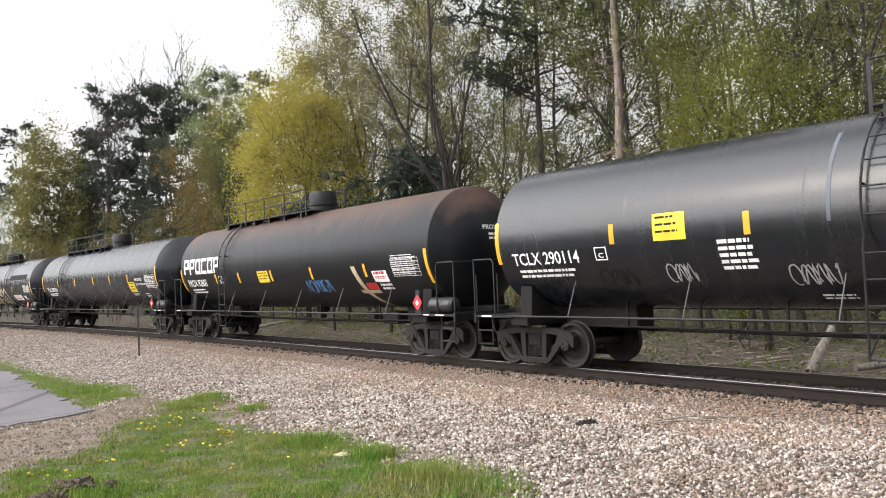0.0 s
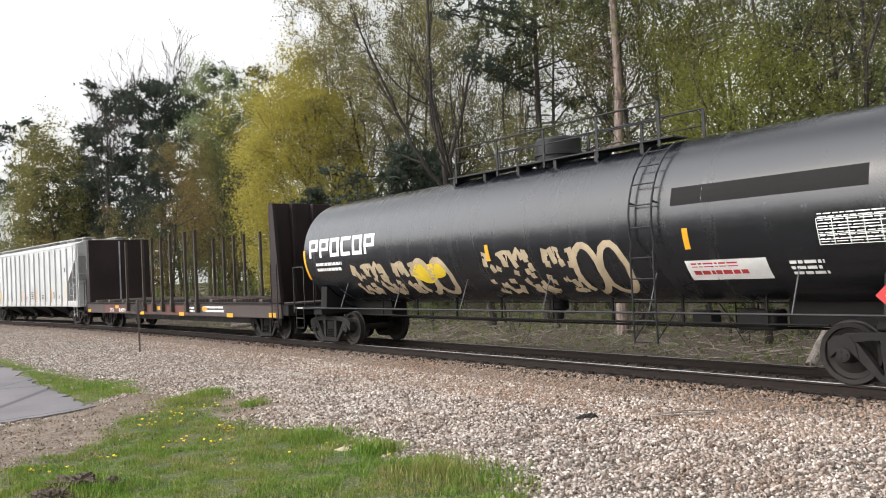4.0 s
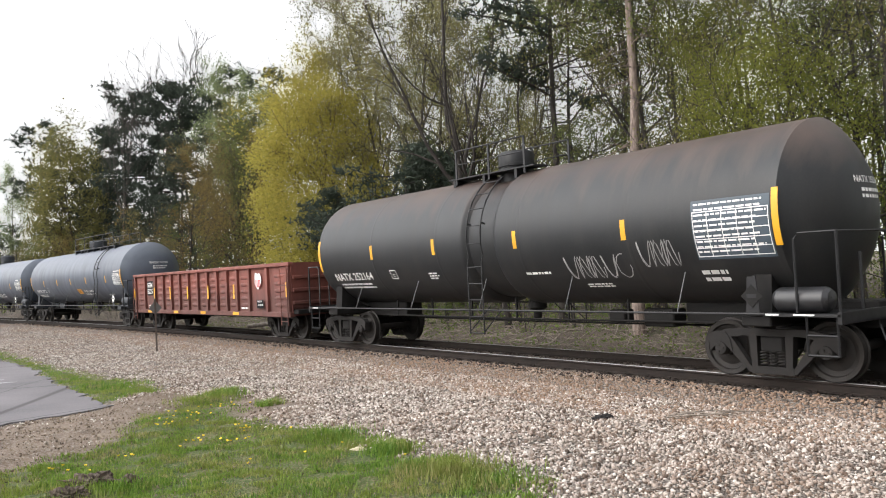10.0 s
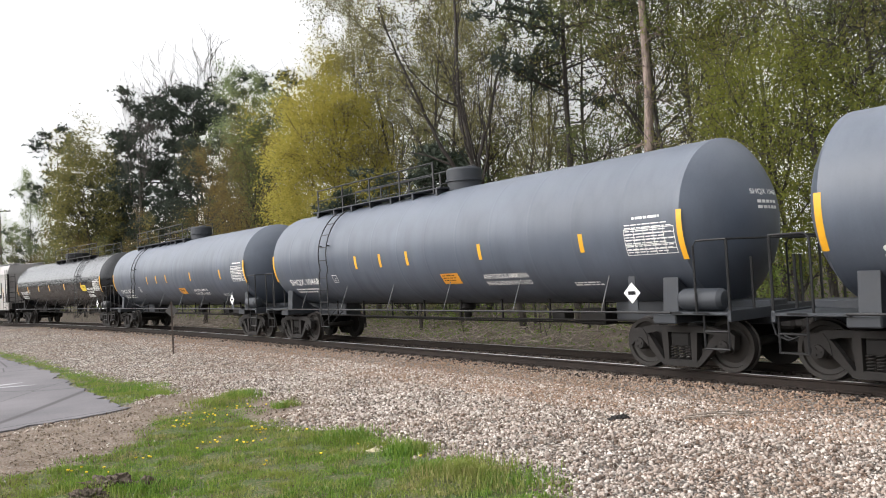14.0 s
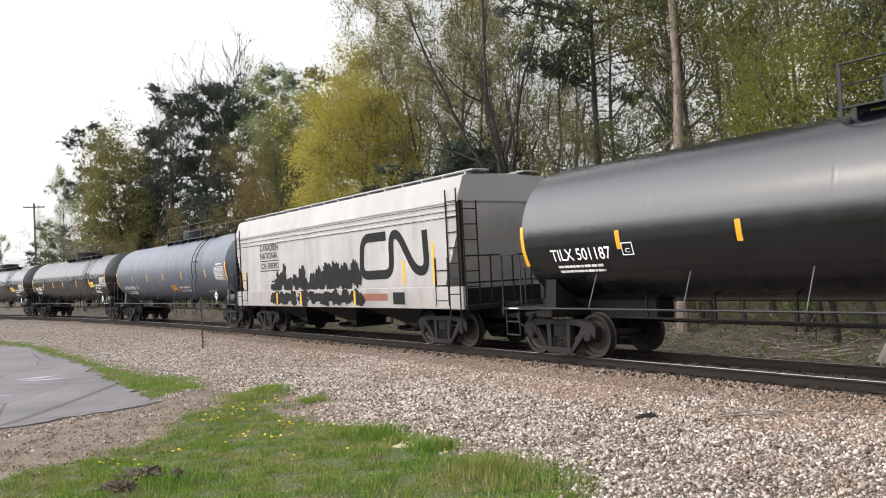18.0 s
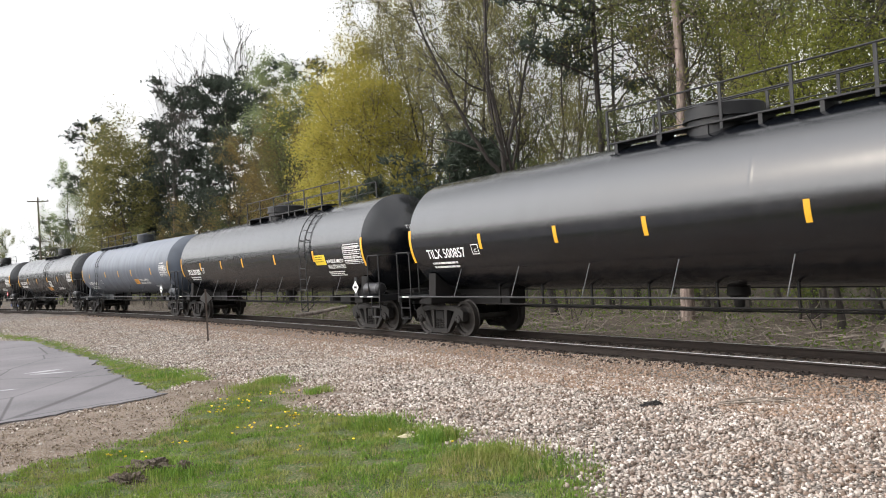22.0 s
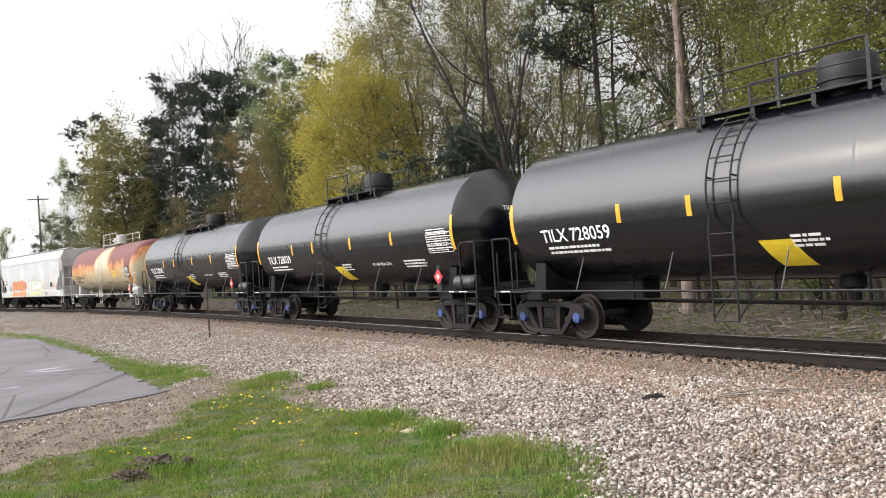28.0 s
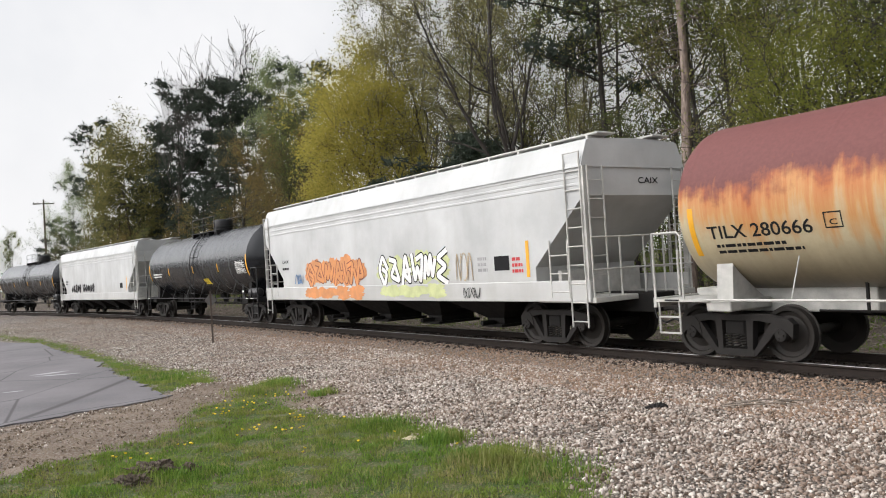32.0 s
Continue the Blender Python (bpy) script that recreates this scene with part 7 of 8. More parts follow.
def hopper_car(u0, u1, paint, label, spec):
    half = (u1 - u0) / 2
    eave, top, sill, wall = spec["eave"], spec["top"], spec.get("sill", 1.05), -1.52
    cut, shoulder, notch = spec["cut"], spec["shoulder"], spec["notch"]
    steel = spec.get("steel", WHITE_STEEL)
    car = tagged(new("hopper_car"), label, "hopper car", "cars of the train")
    side = Side(wall=wall)
    # the body: sides that rake in at both ends over the slope sheets
    bm = bmesh.new()
    e = half - 0.08
    outline = [(-cut, sill), (cut, sill), (cut, notch), (e, shoulder), (e, eave), (-e, eave), (-e, shoulder), (-cut, notch)]
    prism(bm, outline, wall, -wall)
    part("body", bm, paint, car)
    # the roof, arched, with its eave band
    bm = bmesh.new()
    ring = []
    prof = [(-1.56, eave - 0.02), (-1.54, eave + 0.05)] + ([(-1.05, eave + (top - eave) * 0.72), (-0.55, top - 0.03), (0, top)] if not spec.get("steep") else [(-1.36, eave + (top - eave) * 0.86), (-1.28, eave + (top - eave) * 0.93), (-0.62, top - 0.02), (0, top)])
    prof = prof + [(-y, z) for y, z in prof[-2::-1]]
    for x in (-e - 0.03, e + 0.03):
        ring.append([bm.verts.new((x, y, z)) for y, z in prof])
    for q in range(len(prof) - 1):
        bm.faces.new((ring[0][q], ring[0][q + 1], ring[1][q + 1], ring[1][q]))
    for r_ in ring:
        bm.faces.new(r_)
    bmesh.ops.recalc_face_normals(bm, faces=bm.faces)
    roof = part("roof", bm, paint, car)
    for q in range(spec.get("bands", 0)):
        bm = bmesh.new()
        z = eave - 0.06 - 0.15 * q
        for s in (-1, 1):
            box(bm, -e, e, *sorted((s * 1.515, s * 1.535)), z - 0.03, z + 0.03, bevel=0.01)
            part("eave_band", bm, paint, car)
            bm = bmesh.new()
        bm.free()
        if spec.get("dark_bands"):
            patch_part(car, Side(wall=-1.536), "painted_line", LETTER_BLACK, -e, e, z - 0.035, z - 0.02)
    # running boards on the roof
    for y in (-0.82, 0.82):
        bm = bmesh.new()
        box(bm, -half, half, y - 0.26, y + 0.26, top + 0.06, top + 0.1, bevel=0.008)
        for x in np.linspace(-half + 0.3, half - 0.3, 16):
            box(bm, x - 0.03, x + 0.03, y - 0.27, y + 0.2, top - 0.38 if y < 0 else top - 0.2, top + 0.07)
        part("running_board", bm, steel, roof)
    for x in np.linspace(-half + 2.2, half - 2.2, 5):
        bm = bmesh.new()
        lathe(bm, [(0.38, 0.0), (0.38, 0.1), (0.3, 0.14), (0.02, 0.16)], 16)
        bm.transform(Matrix.Translation((x, 0, top - 0.03)) @ Matrix.Rotation(radians(90), 4, "X"))
        part("hatch", bm, steel, roof)
    # side posts
    if spec.get("posts"):
        post = None
        for q, x in enumerate(np.linspace(-cut, cut, spec["posts"])):
            for s in (-1, 1):
                if post is None:
                    bm = bmesh.new()
                    prism(bm, [(-0.09, sill), (0.09, sill), (0.07, eave - 0.12), (-0.07, eave - 0.12)], -0.075, 0.0)
                    ob = part("side_post", bm, paint, car)
                    post = ob.data
                else:
                    ob = add(car, "side_post", post)
                ob.matrix_basis = pose(x, s * 1.52, 0, 0, 0, 0 if s < 0 else 180)
    # sills, end posts, platforms, ladders
    for s in (-1, 1):
        bm = bmesh.new()
        box(bm, -half, half, *sorted((s * 1.40, s * 1.55)), sill - 0.04, sill + spec.get("sill_deep", 0.26), bevel=0.015)
        part("side_sill", bm, paint, car)
    bm = bmesh.new()
    box(bm, -half - 0.55, half + 0.55, -0.3, 0.3, 0.72, 1.12, bevel=0.02)
    part("centre_sill", bm, CAR_STEEL, car)
    for s in (-1, 1):
        bm = bmesh.new()
        box(bm, *sorted((s * (cut + 0.02), s * (half + 0.1))), -1.5, 1.5, sill - 0.06, sill + 0.05, bevel=0.01)
        x = s * (cut + 0.4)
        box(bm, x - 0.05, x + 0.05, -1.2, 1.2, sill, notch - 0.1)
        part("end_platform", bm, spec.get("end_paint", steel), car)
        for y in (-1.5, 1.5):
            bm = bmesh.new()
            prism(bm, [(s * (half - 0.13), sill), (s * (half - 0.02), sill), (s * (half - 0.02), eave), (s * (half - 0.13), eave)], y - 0.04, y + 0.04)
            part("corner_post", bm, spec.get("end_paint", steel), car)
            flat_ladder(car, spec.get("end_paint", steel), s * (half - 0.55), s * (half - 0.1), y * 1.035, 0.5, eave + 0.3)
            flat_ladder(car, spec.get("end_paint", steel), *sorted((y * 0.98, y * 0.7)), s * (half + 0.03), sill, eave, axis="y")
            flat_ladder(car, spec.get("end_paint", steel), s * (half - 1.15), s * (half - 0.6), y * 1.03, 1.1, 2.3)
        bm = bmesh.new()
        for z in (1.65, 2.3):
            rod(bm, [(s * (half + 0.05), -1.5, z), (s * (half + 0.05), 1.5, z)], 0.02, 5)
        for y in (-0.7, 0.0, 0.6):
            rod(bm, [(s * (half + 0.05), y, sill), (s * (half + 0.05), y, 2.3)], 0.022, 5)
        part("end_rail", bm, spec.get("end_paint", steel), car)
        add(car, "coupler", GEAR["coupler"], pose(s * (half + 0.45), 0, 0, 0, 0, 0 if s > 0 else 180))
        add(car, "air_hose", GEAR["air_hose"], pose(s * (half + 0.5), -0.3, 0.1, 0, 0, 0 if s > 0 else 180))
        add_truck(car, s * (half - 1.75))
    # the discharge hoppers between the trucks, their dark steel standing in for underbody shade
    for q in range(spec.get("bays", 4)):
        n = spec.get("bays", 4)
        run_x = cut - 1.4
        x = -run_x + 2 * run_x * (q + 0.5) / n
        w = run_x / n
        bm = bmesh.new()
        rings2 = [[bm.verts.new((x + a * hx, b * hy, z)) for a, b in ((-1, -1), (1, -1), (1, 1), (-1, 1))] for hx, hy, z in ((w * 0.98, 1.3, sill + 0.02), (0.34, 0.55, 0.52), (0.34, 0.55, 0.36))]
        for a, b in zip(rings2, rings2[1:]):
            for k2 in range(4):
                bm.faces.new((a[k2], a[(k2 + 1) % 4], b[(k2 + 1) % 4], b[k2]))
        bm.faces.new(rings2[0])
        bm.faces.new(rings2[-1])
        bmesh.ops.recalc_face_normals(bm, faces=bm.faces)
        bay = part("discharge_hopper", bm, spec.get("bay_paint", CAR_STEEL), car)
        bm = bmesh.new()
        box(bm, x - 0.42, x + 0.42, -0.7, 0.7, 0.3, 0.37, bevel=0.01)
        rod(bm, [(x, -1.0, 0.42), (x, -0.6, 0.42)], 0.06, 8)
        part("outlet_gate", bm, GREY_STEEL if spec.get("bay_paint", CAR_STEEL) is not CAR_STEEL else CAR_STEEL, bay)
    for x, z0, z1 in spec.get("stripes", ()):
        if spec.get("posts"):
            gap = 2 * cut / (spec["posts"] - 1)
            near_post = -cut + gap * round((x + cut) / gap)
            x = near_post + (0.17 if x >= near_post else -0.17) if abs(x - near_post) < 0.17 else x
        patch_part(car, Side(wall=-1.564 if z1 < 1.6 and spec.get("posts") is None else -1.522), "reflective_stripe", YELLOW_TAPE, x - 0.055, x + 0.055, z0, z1)
    for kind, *d in spec.get("extra", ()):
        sd = Side(wall=-1.5575 if d[0] == "sill" else -1.523)
        d = d[1:] if d[0] == "sill" else d
        if kind == "text":
            mark(car, "lettering", sd.text(*d[:5]), d[5])
        elif kind == "bars":
            bars_part(car, sd, d[5], *d[:4], d[4], int(d[0] * 7) + 50)
        elif kind == "patch":
            patch_part(car, sd, d[5], d[4], *d[:4])
        elif kind == "blob":
            for q, b in enumerate(d[0]):
                bm = bmesh.new()
                sd.blob(bm, *b, q + 3, 0.004 + 0.0004 * q, 0.22)
                mark(car, "spray_mark", bm, d[1], d[2])
        elif kind == "scrawl":
            bm = bmesh.new()
            sd.scrawl(bm, *d[:4], d[6], d[4], d[7], 0.012)
            mark(car, "spray_mark", bm, d[5], "sprayed scrawl")
        elif kind == "letters":
            x0, x1, z0, z1, count, fill, edge, seed = d
            for wide, off, material in ((0.2, 0.008, edge), (0.13, 0.0115, fill)):
                for bm in sd.letters(x0, x1, z0, z1, count, seed, wide, off):
                    mark(car, "spray_mark", bm, material, "thick sprayed letter shape")
        elif kind == "band":
            bm = bmesh.new()
            sd.arc_band(bm, d[0], d[1], 0.005, d[3])
            mark(car, "emblem", bm, d[2], "dark banded emblem")
    if spec.get("end_text"):
        src = text_mesh(spec["end_text"], 0.62, 0.13)
        bm = src.copy()
        for p in bm.verts:
            p.co = Vector((half - 0.072, 0.1 + p.co.x, eave - 0.35 + p.co.y))
        mark(car, "lettering", bm, LETTER_BLACK)
    MOVERS.append((car, (u0 + u1) / 2, 2 * half - 3.5))
    return car


hopper_car(105.76, 124.04, HOPPER_WHITE, "white ribbed covered hopper car, clean", dict(eave=4.2, top=4.5, cut=7.6, shoulder=3.62, notch=2.26, posts=17, bays=4, end_text="GACX", end_paint=HOPPER_WHITE,
    stripes=[(x, 1.25, 1.95) for x in (-7.35, -5.3, -2.9, -0.55, 1.95, 4.8)] + [(7.3, 1.25, 2.35)],
    extra=(("text", "GA", -7.3, -6.98, 2.25, 2.45, LETTER_BLACK), ("text", "CX", -6.6, -6.25, 2.25, 2.45, LETTER_BLACK), ("text", "73", -7.25, -6.98, 1.8, 2.0, LETTER_BLACK), ("text", "24", -6.6, -6.3, 1.8, 2.0, LETTER_BLACK), ("text", "3", -5.45, -5.34, 1.8, 2.0, LETTER_BLACK),
        ("bars", -7.25, -5.5, 1.35, 1.6, 2, LETTER_BLACK), ("bars", 1.2, 1.75, 1.4, 1.85, 4, LETTER_BLACK), ("bars", 3.2, 3.75, 1.4, 1.65, 3, LETTER_BLACK), ("patch", 5.25, 5.7, 1.45, 1.8, LETTER_BLACK, "label"), ("bars", 6.1, 6.5, 1.4, 1.6, 2, LETTER_BLACK), ("patch", 7.1, 7.52, 2.84, 3.08, plain("navy_label", (0.06, 0.07, 0.1), 0.5), "label"), ("bars", -0.2, 0.3, 1.45, 1.6, 2, SIGN_RED), ("bars", -4.7, -4.4, 1.95, 2.2, 2, GREY_STEEL))))
hopper_car(-38.58, -23.27, HOPPER_GREY, "grey covered hopper car with a dark band emblem and black spray", dict(eave=3.66, top=4.35, sill=1.05, cut=6.9, shoulder=3.05, notch=1.6, sill_deep=0.52, bands=3, dark_bands=True, steep=True, bays=3, end_paint=CAR_STEEL, steel=GREY_STEEL,
    stripes=[(-3.6, 1.08, 1.5), (-1.6, 1.08, 1.5), (2.2, 1.08, 1.5)],
    extra=(("band", [(4.1, 3.02), (2.75, 3.02), (2.62, 1.95), (4.35, 1.95), (4.35, 3.0), (4.75, 3.05), (5.55, 2.0), (6.12, 2.0), (6.05, 3.05)], 0.26, LETTER_BLACK, 0.38),
        ("text", "CANADIEN", -5.1, -3.45, 3.02, 3.26, LETTER_BLACK), ("text", "NATIONAL", -5.1, -3.45, 2.72, 2.96, LETTER_BLACK), ("text", "CN 388392", -5.05, -3.4, 2.36, 2.58, LETTER_BLACK), ("patch", -5.15, -3.35, 2.64, 2.67, LETTER_BLACK, "painted_line"), ("patch", -5.15, -3.35, 2.28, 2.31, LETTER_BLACK, "painted_line"), ("bars", -5.0, -3.5, 1.75, 2.0, 2, GREY_STEEL),
        ("blob", [(-4.2, -3.4, 1.5, 2.0), (-3.7, -3.1, 1.5, 2.3), (-3.2, -2.75, 1.55, 2.5), (-2.9, -2.2, 1.5, 2.0), (-2.3, -1.6, 1.5, 2.15), (-1.75, -1.25, 1.5, 2.5), (-1.5, -0.9, 1.5, 1.95), (-1.0, -0.3, 1.5, 2.1), (-0.5, 0.2, 1.5, 2.3), (0.0, 0.8, 1.5, 2.45), (0.5, 1.3, 1.5, 2.5), (1.1, 1.8, 1.5, 2.4), (1.6, 2.1, 1.5, 2.2), (1.95, 2.6, 1.55, 2.45)], LETTER_BLACK, "black sprayed lettering, painted over"), ("blob", "sill", [(-4.2, -3.2, 1.04, 1.56), (-3.4, -2.5, 1.04, 1.56), (-2.6, -1.9, 1.06, 1.56), (-1.9, -0.9, 1.04, 1.56), (-1.0, -0.2, 1.08, 1.56), (-0.3, 0.7, 1.04, 1.56), (0.6, 1.4, 1.04, 1.56), (1.3, 2.0, 1.1, 1.56), (1.9, 2.8, 1.05, 1.55)], LETTER_BLACK, "black spray on the sill"),
        ("patch", "sill", 2.5, 4.1, 1.22, 1.42, RUST_SPRAY, "rust_patch"), ("patch", "sill", 4.4, 5.0, 1.12, 1.45, LETTER_BLACK, "label"), ("patch", 4.9, 5.02, 1.65, 2.3, YELLOW_TAPE, "reflective_stripe"), ("patch", 6.35, 6.47, 1.65, 2.7, YELLOW_TAPE, "reflective_stripe"), ("patch", -7.0, -6.9, 1.7, 2.3, YELLOW_TAPE, "reflective_stripe"))))
hopper_car(-214.6, -197.3, HOPPER_WHITE, "white smooth-sided covered hopper car with orange and green spray", dict(eave=3.75, top=4.35, cut=7.0, shoulder=3.15, notch=1.75, sill_deep=0.4, bands=3, bays=4, steep=True, end_text="CAIX",
    stripes=[(6.75, 1.55, 2.35)],
    extra=(("text", "CAIX", -7.0, -6.4, 2.3, 2.42, LETTER_BLACK), ("bars", -7.0, -6.4, 2.0, 2.15, 1, LETTER_BLACK), ("blob", [(-5.0, -3.9, 1.5, 2.35), (-4.3, -3.2, 1.5, 2.4), (-3.4, -2.3, 1.5, 2.35), (-2.6, -1.5, 1.5, 2.4), (-1.7, -0.7, 1.5, 2.3)], ORANGE_PAINT, "orange sprayed letters"), ("blob", "sill", [(-5.0, -3.8, 1.04, 1.46), (-4.0, -2.7, 1.04, 1.46), (-2.9, -1.7, 1.04, 1.46), (-1.9, -0.7, 1.04, 1.46)], ORANGE_PAINT, "orange spray on the sill"), ("letters", -4.9, -0.8, 1.45, 2.35, 6, ORANGE_PAINT, RUST_SPRAY, 4),
        ("blob", [(0.0, 1.2, 1.5, 2.2), (0.9, 2.1, 1.5, 2.3), (1.8, 3.0, 1.5, 2.35), (2.7, 3.8, 1.5, 2.2)], GREEN_PAINT, "pale green sprayed letters"), ("blob", "sill", [(0.2, 1.4, 1.1, 1.46), (1.2, 2.6, 1.08, 1.46), (2.4, 3.6, 1.1, 1.46)], GREEN_PAINT, "green spray on the sill"), ("letters", 0.1, 3.7, 1.42, 2.35, 6, LETTER_WHITE, LETTER_BLACK, 8), ("scrawl", 4.0, 4.7, 1.5, 2.2, 3, TAN_PAINT, 11, 0.03), ("scrawl", "sill", 4.3, 5.0, 1.08, 1.35, 3, LETTER_BLACK, 13, 0.02), ("scrawl", -5.9, -5.2, 1.55, 1.9, 3, BLUE_PAINT, 15, 0.03),
        ("bars", 4.9, 5.35, 1.65, 2.05, 3, GREY_STEEL), ("patch", 5.55, 6.1, 1.72, 2.05, LETTER_BLACK, "label"), ("bars", 6.2, 6.6, 1.6, 2.0, 3, SIGN_RED))))
hopper_car(-250.1, -232.7, HOPPER_WHITE, "white smooth-sided covered hopper car with dark scrawls", dict(eave=3.75, top=4.35, cut=7.0, shoulder=3.15, notch=1.75, sill_deep=0.4, bands=3, bays=4, steep=True,
    stripes=[(6.75, 1.55, 2.35)], extra=(("letters", -5.5, -3.0, 1.5, 2.1, 5, LETTER_BLACK, GREY_STEEL, 5), ("letters", -2.6, 0.2, 1.5, 2.1, 5, LETTER_BLACK, GREY_STEEL, 6), ("bars", -7.0, -6.4, 2.0, 2.35, 2, LETTER_BLACK), ("patch", 5.5, 6.0, 1.7, 2.0, LETTER_BLACK, "label"))))


def gondola_car(u0, u1):
    half, z0, z1 = (u1 - u0) / 2, 0.78, 2.38
    car = tagged(new("gondola_car"), "worn red open gondola car with ribbed sides", "gondola car", "cars of the train")
    bm = bmesh.new()
    box(bm, -half, half, -1.42, 1.42, 0.95, 1.05)
    part("floor", bm, CAR_STEEL, car)
    panel = None
    posts = [-7.54, -6.22, -4.85, -3.86, -2.88, -1.92, -0.95, 0.03, 0.98, 1.9, 2.8, 3.68, 4.68, 6.05, 7.54]
    for s in (-1, 1):
        bm = bmesh.new()
        box(bm, -half, half, *sorted((s * 1.40, s * 1.44)), z0, z1)
        part("side_wall", bm, GONDOLA_RED, car)
        bm = bmesh.new()
        box(bm, -half - 0.03, half + 0.03, *sorted((s * 1.38, s * 1.56)), z1 - 0.02, z1 + 0.1, bevel=0.02)
        part("top_rail", bm, GONDOLA_RED, car)
        bm = bmesh.new()
        box(bm, -half, half, *sorted((s * 1.40, s * 1.53)), z0 - 0.03, z0 + 0.13, bevel=0.015)
        part("side_sill", bm, GONDOLA_RED, car)
        for q, x in enumerate(posts):
            if s < 0 and q == 0:
                bm = bmesh.new()
                prism(bm, [(-0.075, z0), (0.075, z0), (0.075, z1), (-0.075, z1)], -0.1, 0.0)
                ob = part("side_post", bm, GONDOLA_RED, car)
                post = ob.data
            else:
                ob = add(car, "side_post", post)
            ob.matrix_basis = pose(x, s * 1.43, 0, 0, 0, 0 if s < 0 else 180)
        for a, b in zip(posts, posts[1:]):
            if s < 0 and (-6.3 < a < -6.2 or 4.6 < a < 4.7):
                continue
            if panel is None:
                bm = bmesh.new()
                w = 0.36
                for q in range(5):
                    z = z0 + 0.34 + q * 0.235
                    bmesh.ops.create_uvsphere(bm, u_segments=10, v_segments=6, radius=1, matrix=Matrix.Translation((0, -0.005, z)) @ Matrix.Diagonal((w, 0.036, 0.07, 1)))
                ob = part("corrugation", bm, GONDOLA_RED, car)
                panel = ob.data
            else:
                ob = add(car, "corrugation", panel)
            ob.matrix_basis = pose((a + b) / 2, s * 1.44, 0, 0, 0, 0 if s < 0 else 180)
    for s in (-1, 1):
        bm = bmesh.new()
        box(bm, *sorted((s * half, s * (half - 0.06))), -1.42, 1.42, z0, z1 + 0.08)
        for z in (1.2, 1.6, 2.0):
            box(bm, *sorted((s * half, s * (half + 0.07))), -1.42, 1.42, z - 0.06, z + 0.06, bevel=0.02)
        part("end_wall", bm, GONDOLA_RED, car)
        flat_ladder(car, GONDOLA_RED, s * (half - 0.5), s * (half - 0.05), -1.58, 0.5, 2.3)
        bm = bmesh.new()
        box(bm, *sorted((s * (half - 0.2), s * (half + 0.3))), -1.4, 1.4, 0.85, 0.98, bevel=0.01)
        part("end_platform", bm, CAR_STEEL, car)
        add(car, "coupler", GEAR["coupler"], pose(s * (half + 0.25), 0, 0, 0, 0, 0 if s > 0 else 180))
        add_truck(car, s * (half - 1.55))
    bm = bmesh.new()
    box(bm, -half, half, -0.3, 0.3, 0.6, 0.98, bevel=0.02)
    for x in np.linspace(-half + 3, half - 3, 6):
        box(bm, x - 0.06, x + 0.06, -1.4, 1.4, 0.7, 0.95)
    part("centre_sill", bm, CAR_STEEL, car)
    side = Side(wall=-1.5385)
    for x in (-7.55, -4.85, -2.9, -0.94, 1.15, 3.5, 7.5):
        patch_part(car, side, "reflective_stripe", YELLOW_TAPE, x - 0.06, x + 0.06, 1.35, 1.85)
    for x in (-5.5, -2.3, 0.6, 3.6):
        patch_part(car, side, "reflective_stripe", YELLOW_TAPE, x - 0.25, x + 0.25, 0.78, 0.88)
    flat = Side(wall=-1.495)
    p = patch_part(car, flat, "label", LETTER_BLACK, -5.9, -5.1, 1.52, 2.15)
    mark(p, "lettering", Side(wall=-1.499).text("GSSX", -5.82, -5.18, 1.88, 2.08), LETTER_WHITE)
    mark(p, "lettering", Side(wall=-1.499).text("5225", -5.82, -5.18, 1.6, 1.8), LETTER_WHITE)
    bm = bmesh.new()
    flat.blob(bm, 5.15, 5.6, 1.65, 2.25, 4)
    p = mark(car, "emblem", bm, LETTER_WHITE, "worn shield emblem")
    bm = bmesh.new()
    for q in range(4):
        Side(wall=-1.502).patch(bm, 5.22 + 0.1 * q, 5.27 + 0.1 * q, 1.72, 1.98)
    mark(p, "emblem_bar", bm, SIGN_RED)
    patch_part(car, flat, "label", LETTER_BLACK, 5.25, 5.75, 1.02, 1.3)
    bars_part(car, flat, LETTER_WHITE, 5.3, 5.7, 1.05, 1.28, 2, 77)
    bars_part(car, flat, LETTER_WHITE, -5.7, -4.9, 0.95, 1.1, 2, 78)
    bars_part(car, flat, LETTER_WHITE, 4.0, 4.6, 0.95, 1.05, 1, 79)
    MOVERS.append((car, (u0 + u1) / 2, 2 * half - 3.1))


gondola_car(55.37, 70.7)


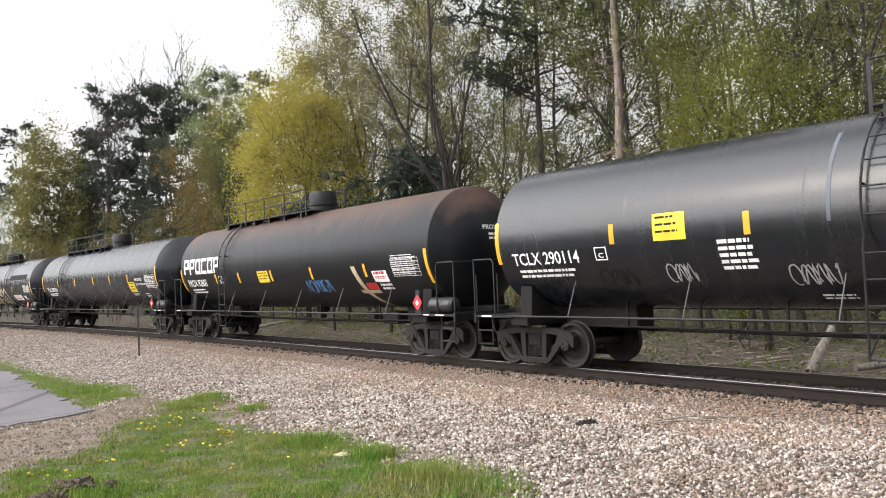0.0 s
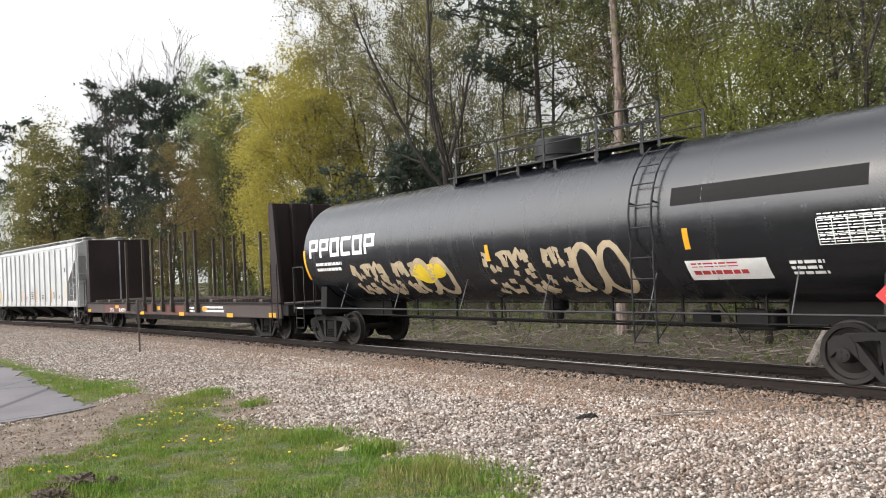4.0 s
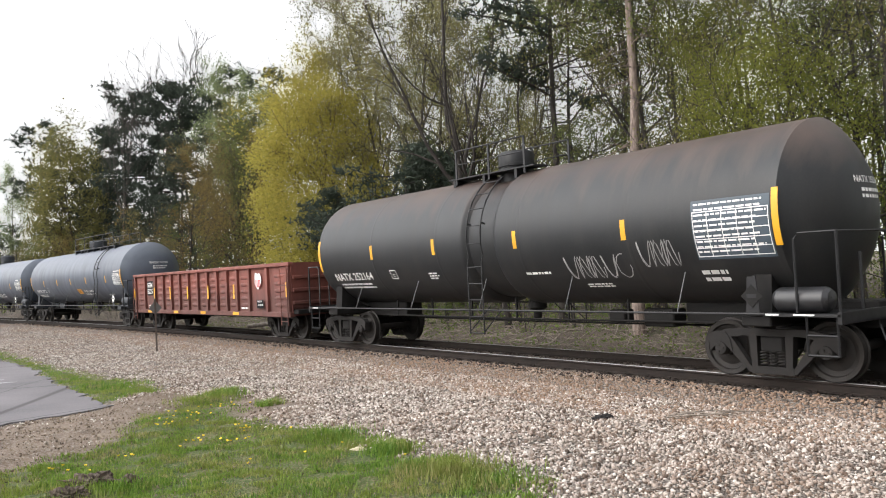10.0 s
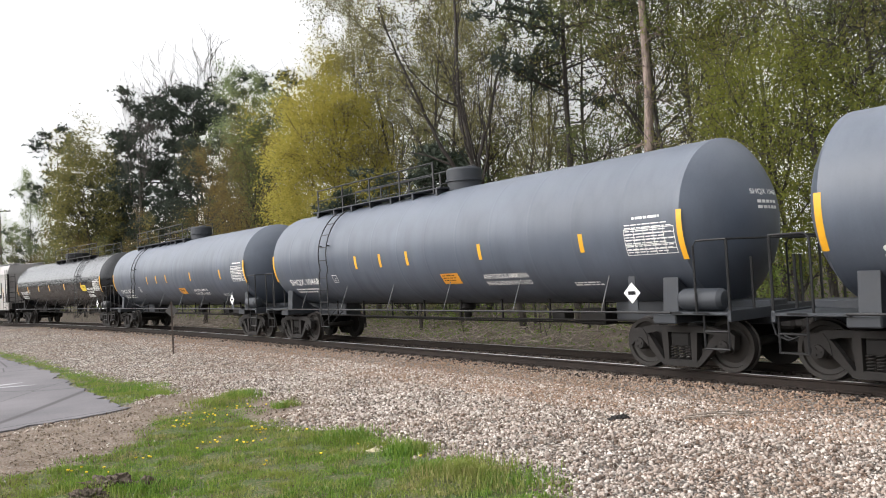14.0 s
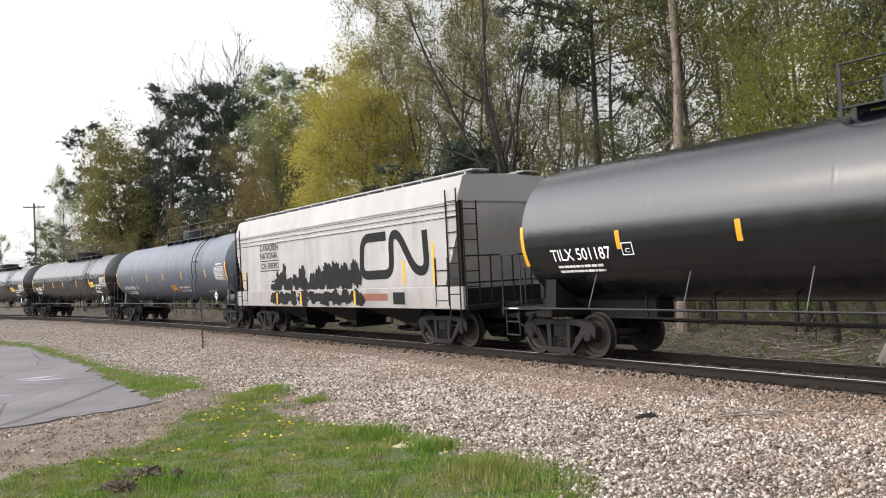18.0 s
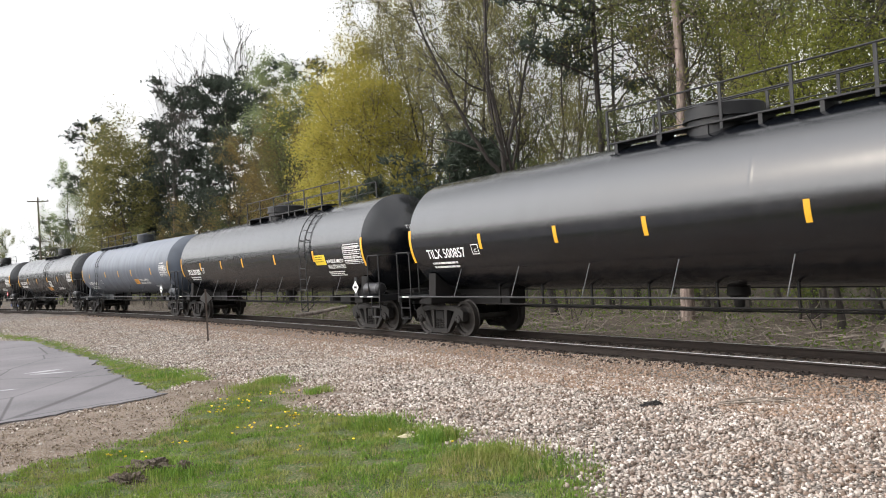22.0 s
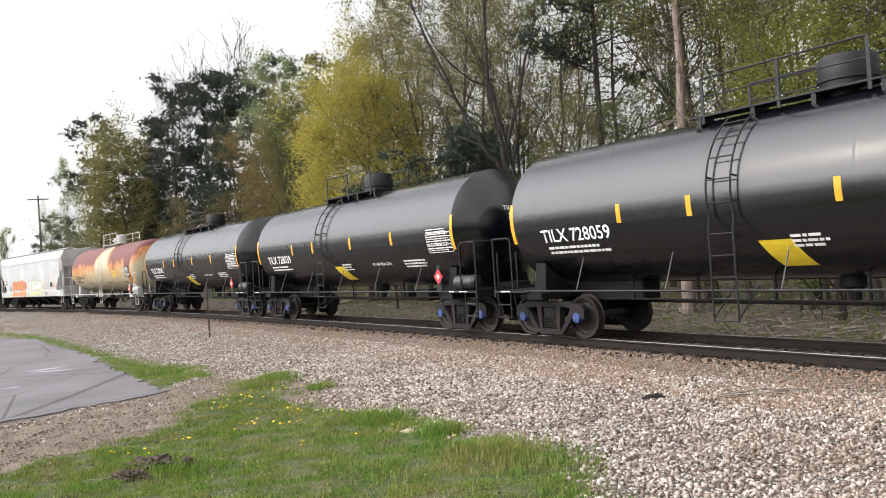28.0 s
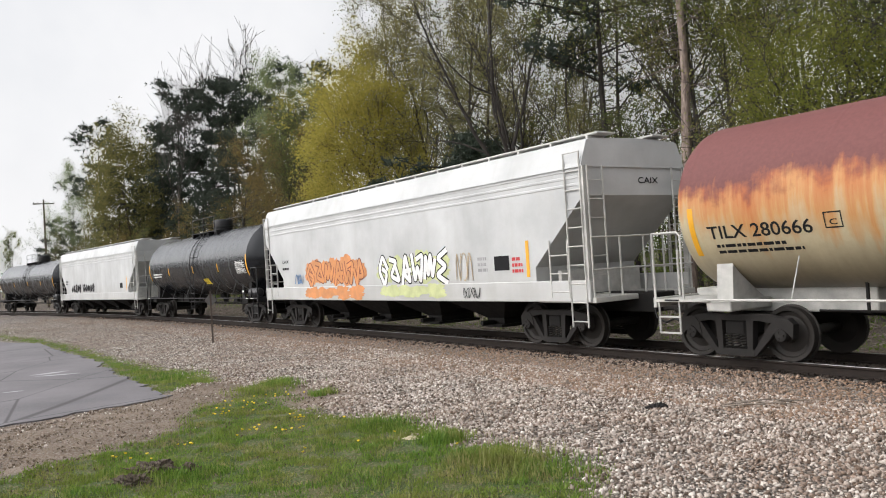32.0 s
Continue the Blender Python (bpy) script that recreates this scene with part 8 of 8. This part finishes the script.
def flat_car(u0, u1):
    half = (u1 - u0) / 2
    car = tagged(new("flat_car"), "long bulkhead flat car, empty, with tall side stakes", "flat car", "cars of the train")
    bm = bmesh.new()
    box(bm, -half + 0.3, half - 0.3, -1.4, 1.4, 1.1, 1.16)
    part("deck", bm, DECK_WOOD, car)
    plank = None
    for x in np.arange(-half + 1.2, half - 0.8, 1.95):
        if plank is None:
            bm = bmesh.new()
            box(bm, -0.13, 0.13, -1.38, 1.38, 1.16, 1.32, bevel=0.02)
            ob = part("deck_beam", bm, DECK_WOOD, car)
            plank = ob.data
        else:
            ob = add(car, "deck_beam", plank)
        ob.matrix_basis = pose(x, 0, 0)
    for s in (-1, 1):
        bm = bmesh.new()
        box(bm, -half, half, *sorted((s * 1.42, s * 1.5)), 0.72, 1.2, bevel=0.012)
        part("side_sill", bm, FLAT_PAINT, car)
        bm = bmesh.new()
        box(bm, -half, half, *sorted((s * 1.38, s * 1.56)), 1.17, 1.22, bevel=0.008)
        part("top_flange", bm, CAR_STEEL, car)
    bm = bmesh.new()
    prism(bm, [(-half + 1.0, 0.78), (half - 1.0, 0.78), (half - 3.6, 0.45), (-half + 3.6, 0.45)], -0.75, 0.75)
    part("centre_sill", bm, BLACK_STEEL, car)
    stake = None
    for x in (-3.76, -1.67, -0.59, 0.43, 1.42, 2.9, 3.88):
        for s in (-1, 1):
            if stake is None:
                bm = bmesh.new()
                box(bm, -0.05, 0.05, -0.05, 0.05, 0.95, 3.88, bevel=0.008)
                box(bm, -0.09, 0.09, -0.08, 0.08, 0.85, 1.25, bevel=0.01)
                ob = part("stake", bm, STAKE_STEEL, car)
                stake = ob.data
            else:
                ob = add(car, "stake", stake)
            ob.matrix_basis = pose(x, s * 1.56, 0)
    for s in (-1, 1):
        bm = bmesh.new()
        xa = s * (half - 0.55)
        box(bm, xa - 0.05, xa + 0.05, -1.5, 1.5, 1.2, 4.32, bevel=0.01)
        bulkhead = part("bulkhead", bm, BULKHEAD, car)
        for y in (-0.75, 0.0, 0.75):
            bm = bmesh.new()
            box(bm, *sorted((xa + s * 0.05, xa + s * 0.24)), y - 0.06, y + 0.06, 1.2, 4.3, bevel=0.01)
            part("bulkhead_post", bm, BULKHEAD, bulkhead)
        for y in (-1.45, 1.45):
            outline = [(xa + s * 0.05, 1.2), (xa + s * 0.55, 1.2), (xa + s * 0.24, 4.3), (xa + s * 0.05, 4.3)]
            bm = bmesh.new()
            prism(bm, outline, y - 0.05, y + 0.05)
            part("bulkhead_brace", bm, BULKHEAD, bulkhead)
        bm = bmesh.new()
        box(bm, *sorted((xa - s * 0.06, xa - s * 0.052)), -0.04, 0.03, 1.25, 4.25)
        part("seam", bm, GREY_STEEL, bulkhead)
        bm = bmesh.new()
        box(bm, *sorted((s * (half - 0.1), s * (half + 0.35))), -1.45, 1.45, 0.8, 1.15, bevel=0.02)
        part("end_sill", bm, CAR_STEEL, car)
        flat_ladder(car, BULKHEAD, s * (half - 0.4), s * (half - 0.02), -1.6, 0.5, 2.4)
        add(car, "coupler", GEAR["coupler"], pose(s * (half + 0.3), 0, 0, 0, 0, 0 if s > 0 else 180))
        add_truck(car, s * (half - 2.0))
    side = Side(wall=-1.501)
    for x, z in ((-9.7, 0.82), (-5.45, 1.02), (-2.2, 0.78), (-0.1, 0.99), (2.2, 0.78), (4.4, 0.99), (6.5, 0.78), (9.6, 0.82)):
        patch_part(car, side, "reflective_stripe", YELLOW_TAPE, x - 0.24, x + 0.24, z - 0.07, z + 0.07)
    for x0, x1 in ((-7.2, -3.9), (-1.8, -0.6), (0.2, 2.9)):
        patch_part(car, side, "paint_patch", GONDOLA_RED, x0, x1, 0.76, 1.1, "", 0.001)
    mark(car, "lettering", side.text("ZEKX", -6.5, -5.9, 0.8, 0.96), LETTER_WHITE)
    mark(car, "lettering", side.text("864050", -5.2, -4.3, 0.8, 0.96), LETTER_WHITE)
    bars_part(car, side, LETTER_WHITE, 4.3, 6.2, 0.82, 1.08, 2, 81)
    bars_part(car, side, LETTER_WHITE, 2.95, 3.9, 0.82, 1.05, 2, 82)
    bars_part(car, side, GREY_STEEL, -3.3, -2.6, 0.86, 1.0, 1, 83)
    MOVERS.append((car, (u0 + u1) / 2, 2 * half - 4.0))


flat_car(125.39, 145.74)


def motions():
    for car, u, centres in MOVERS:
        walk(car, [(t, car_pose(u, centres, t)) for t in range(0, 33)])
    # all wheels have one size and one speed, so they share one turning
    first = WHEELSETS[0]
    turns = []
    for q in range(0, 32 * FPS + 1):
        t = q / FPS
        turns.append((t, Matrix.Rotation((run(t) - run(0)) / 0.457, 4, "Y")))
    walk(first, turns)
    for ws in WHEELSETS[1:]:
        ws.rotation_mode = "QUATERNION"
        keys = ws.animation_data_create()
        keys.action = first.animation_data.action
        keys.action_slot = first.animation_data.action_slot


motions()
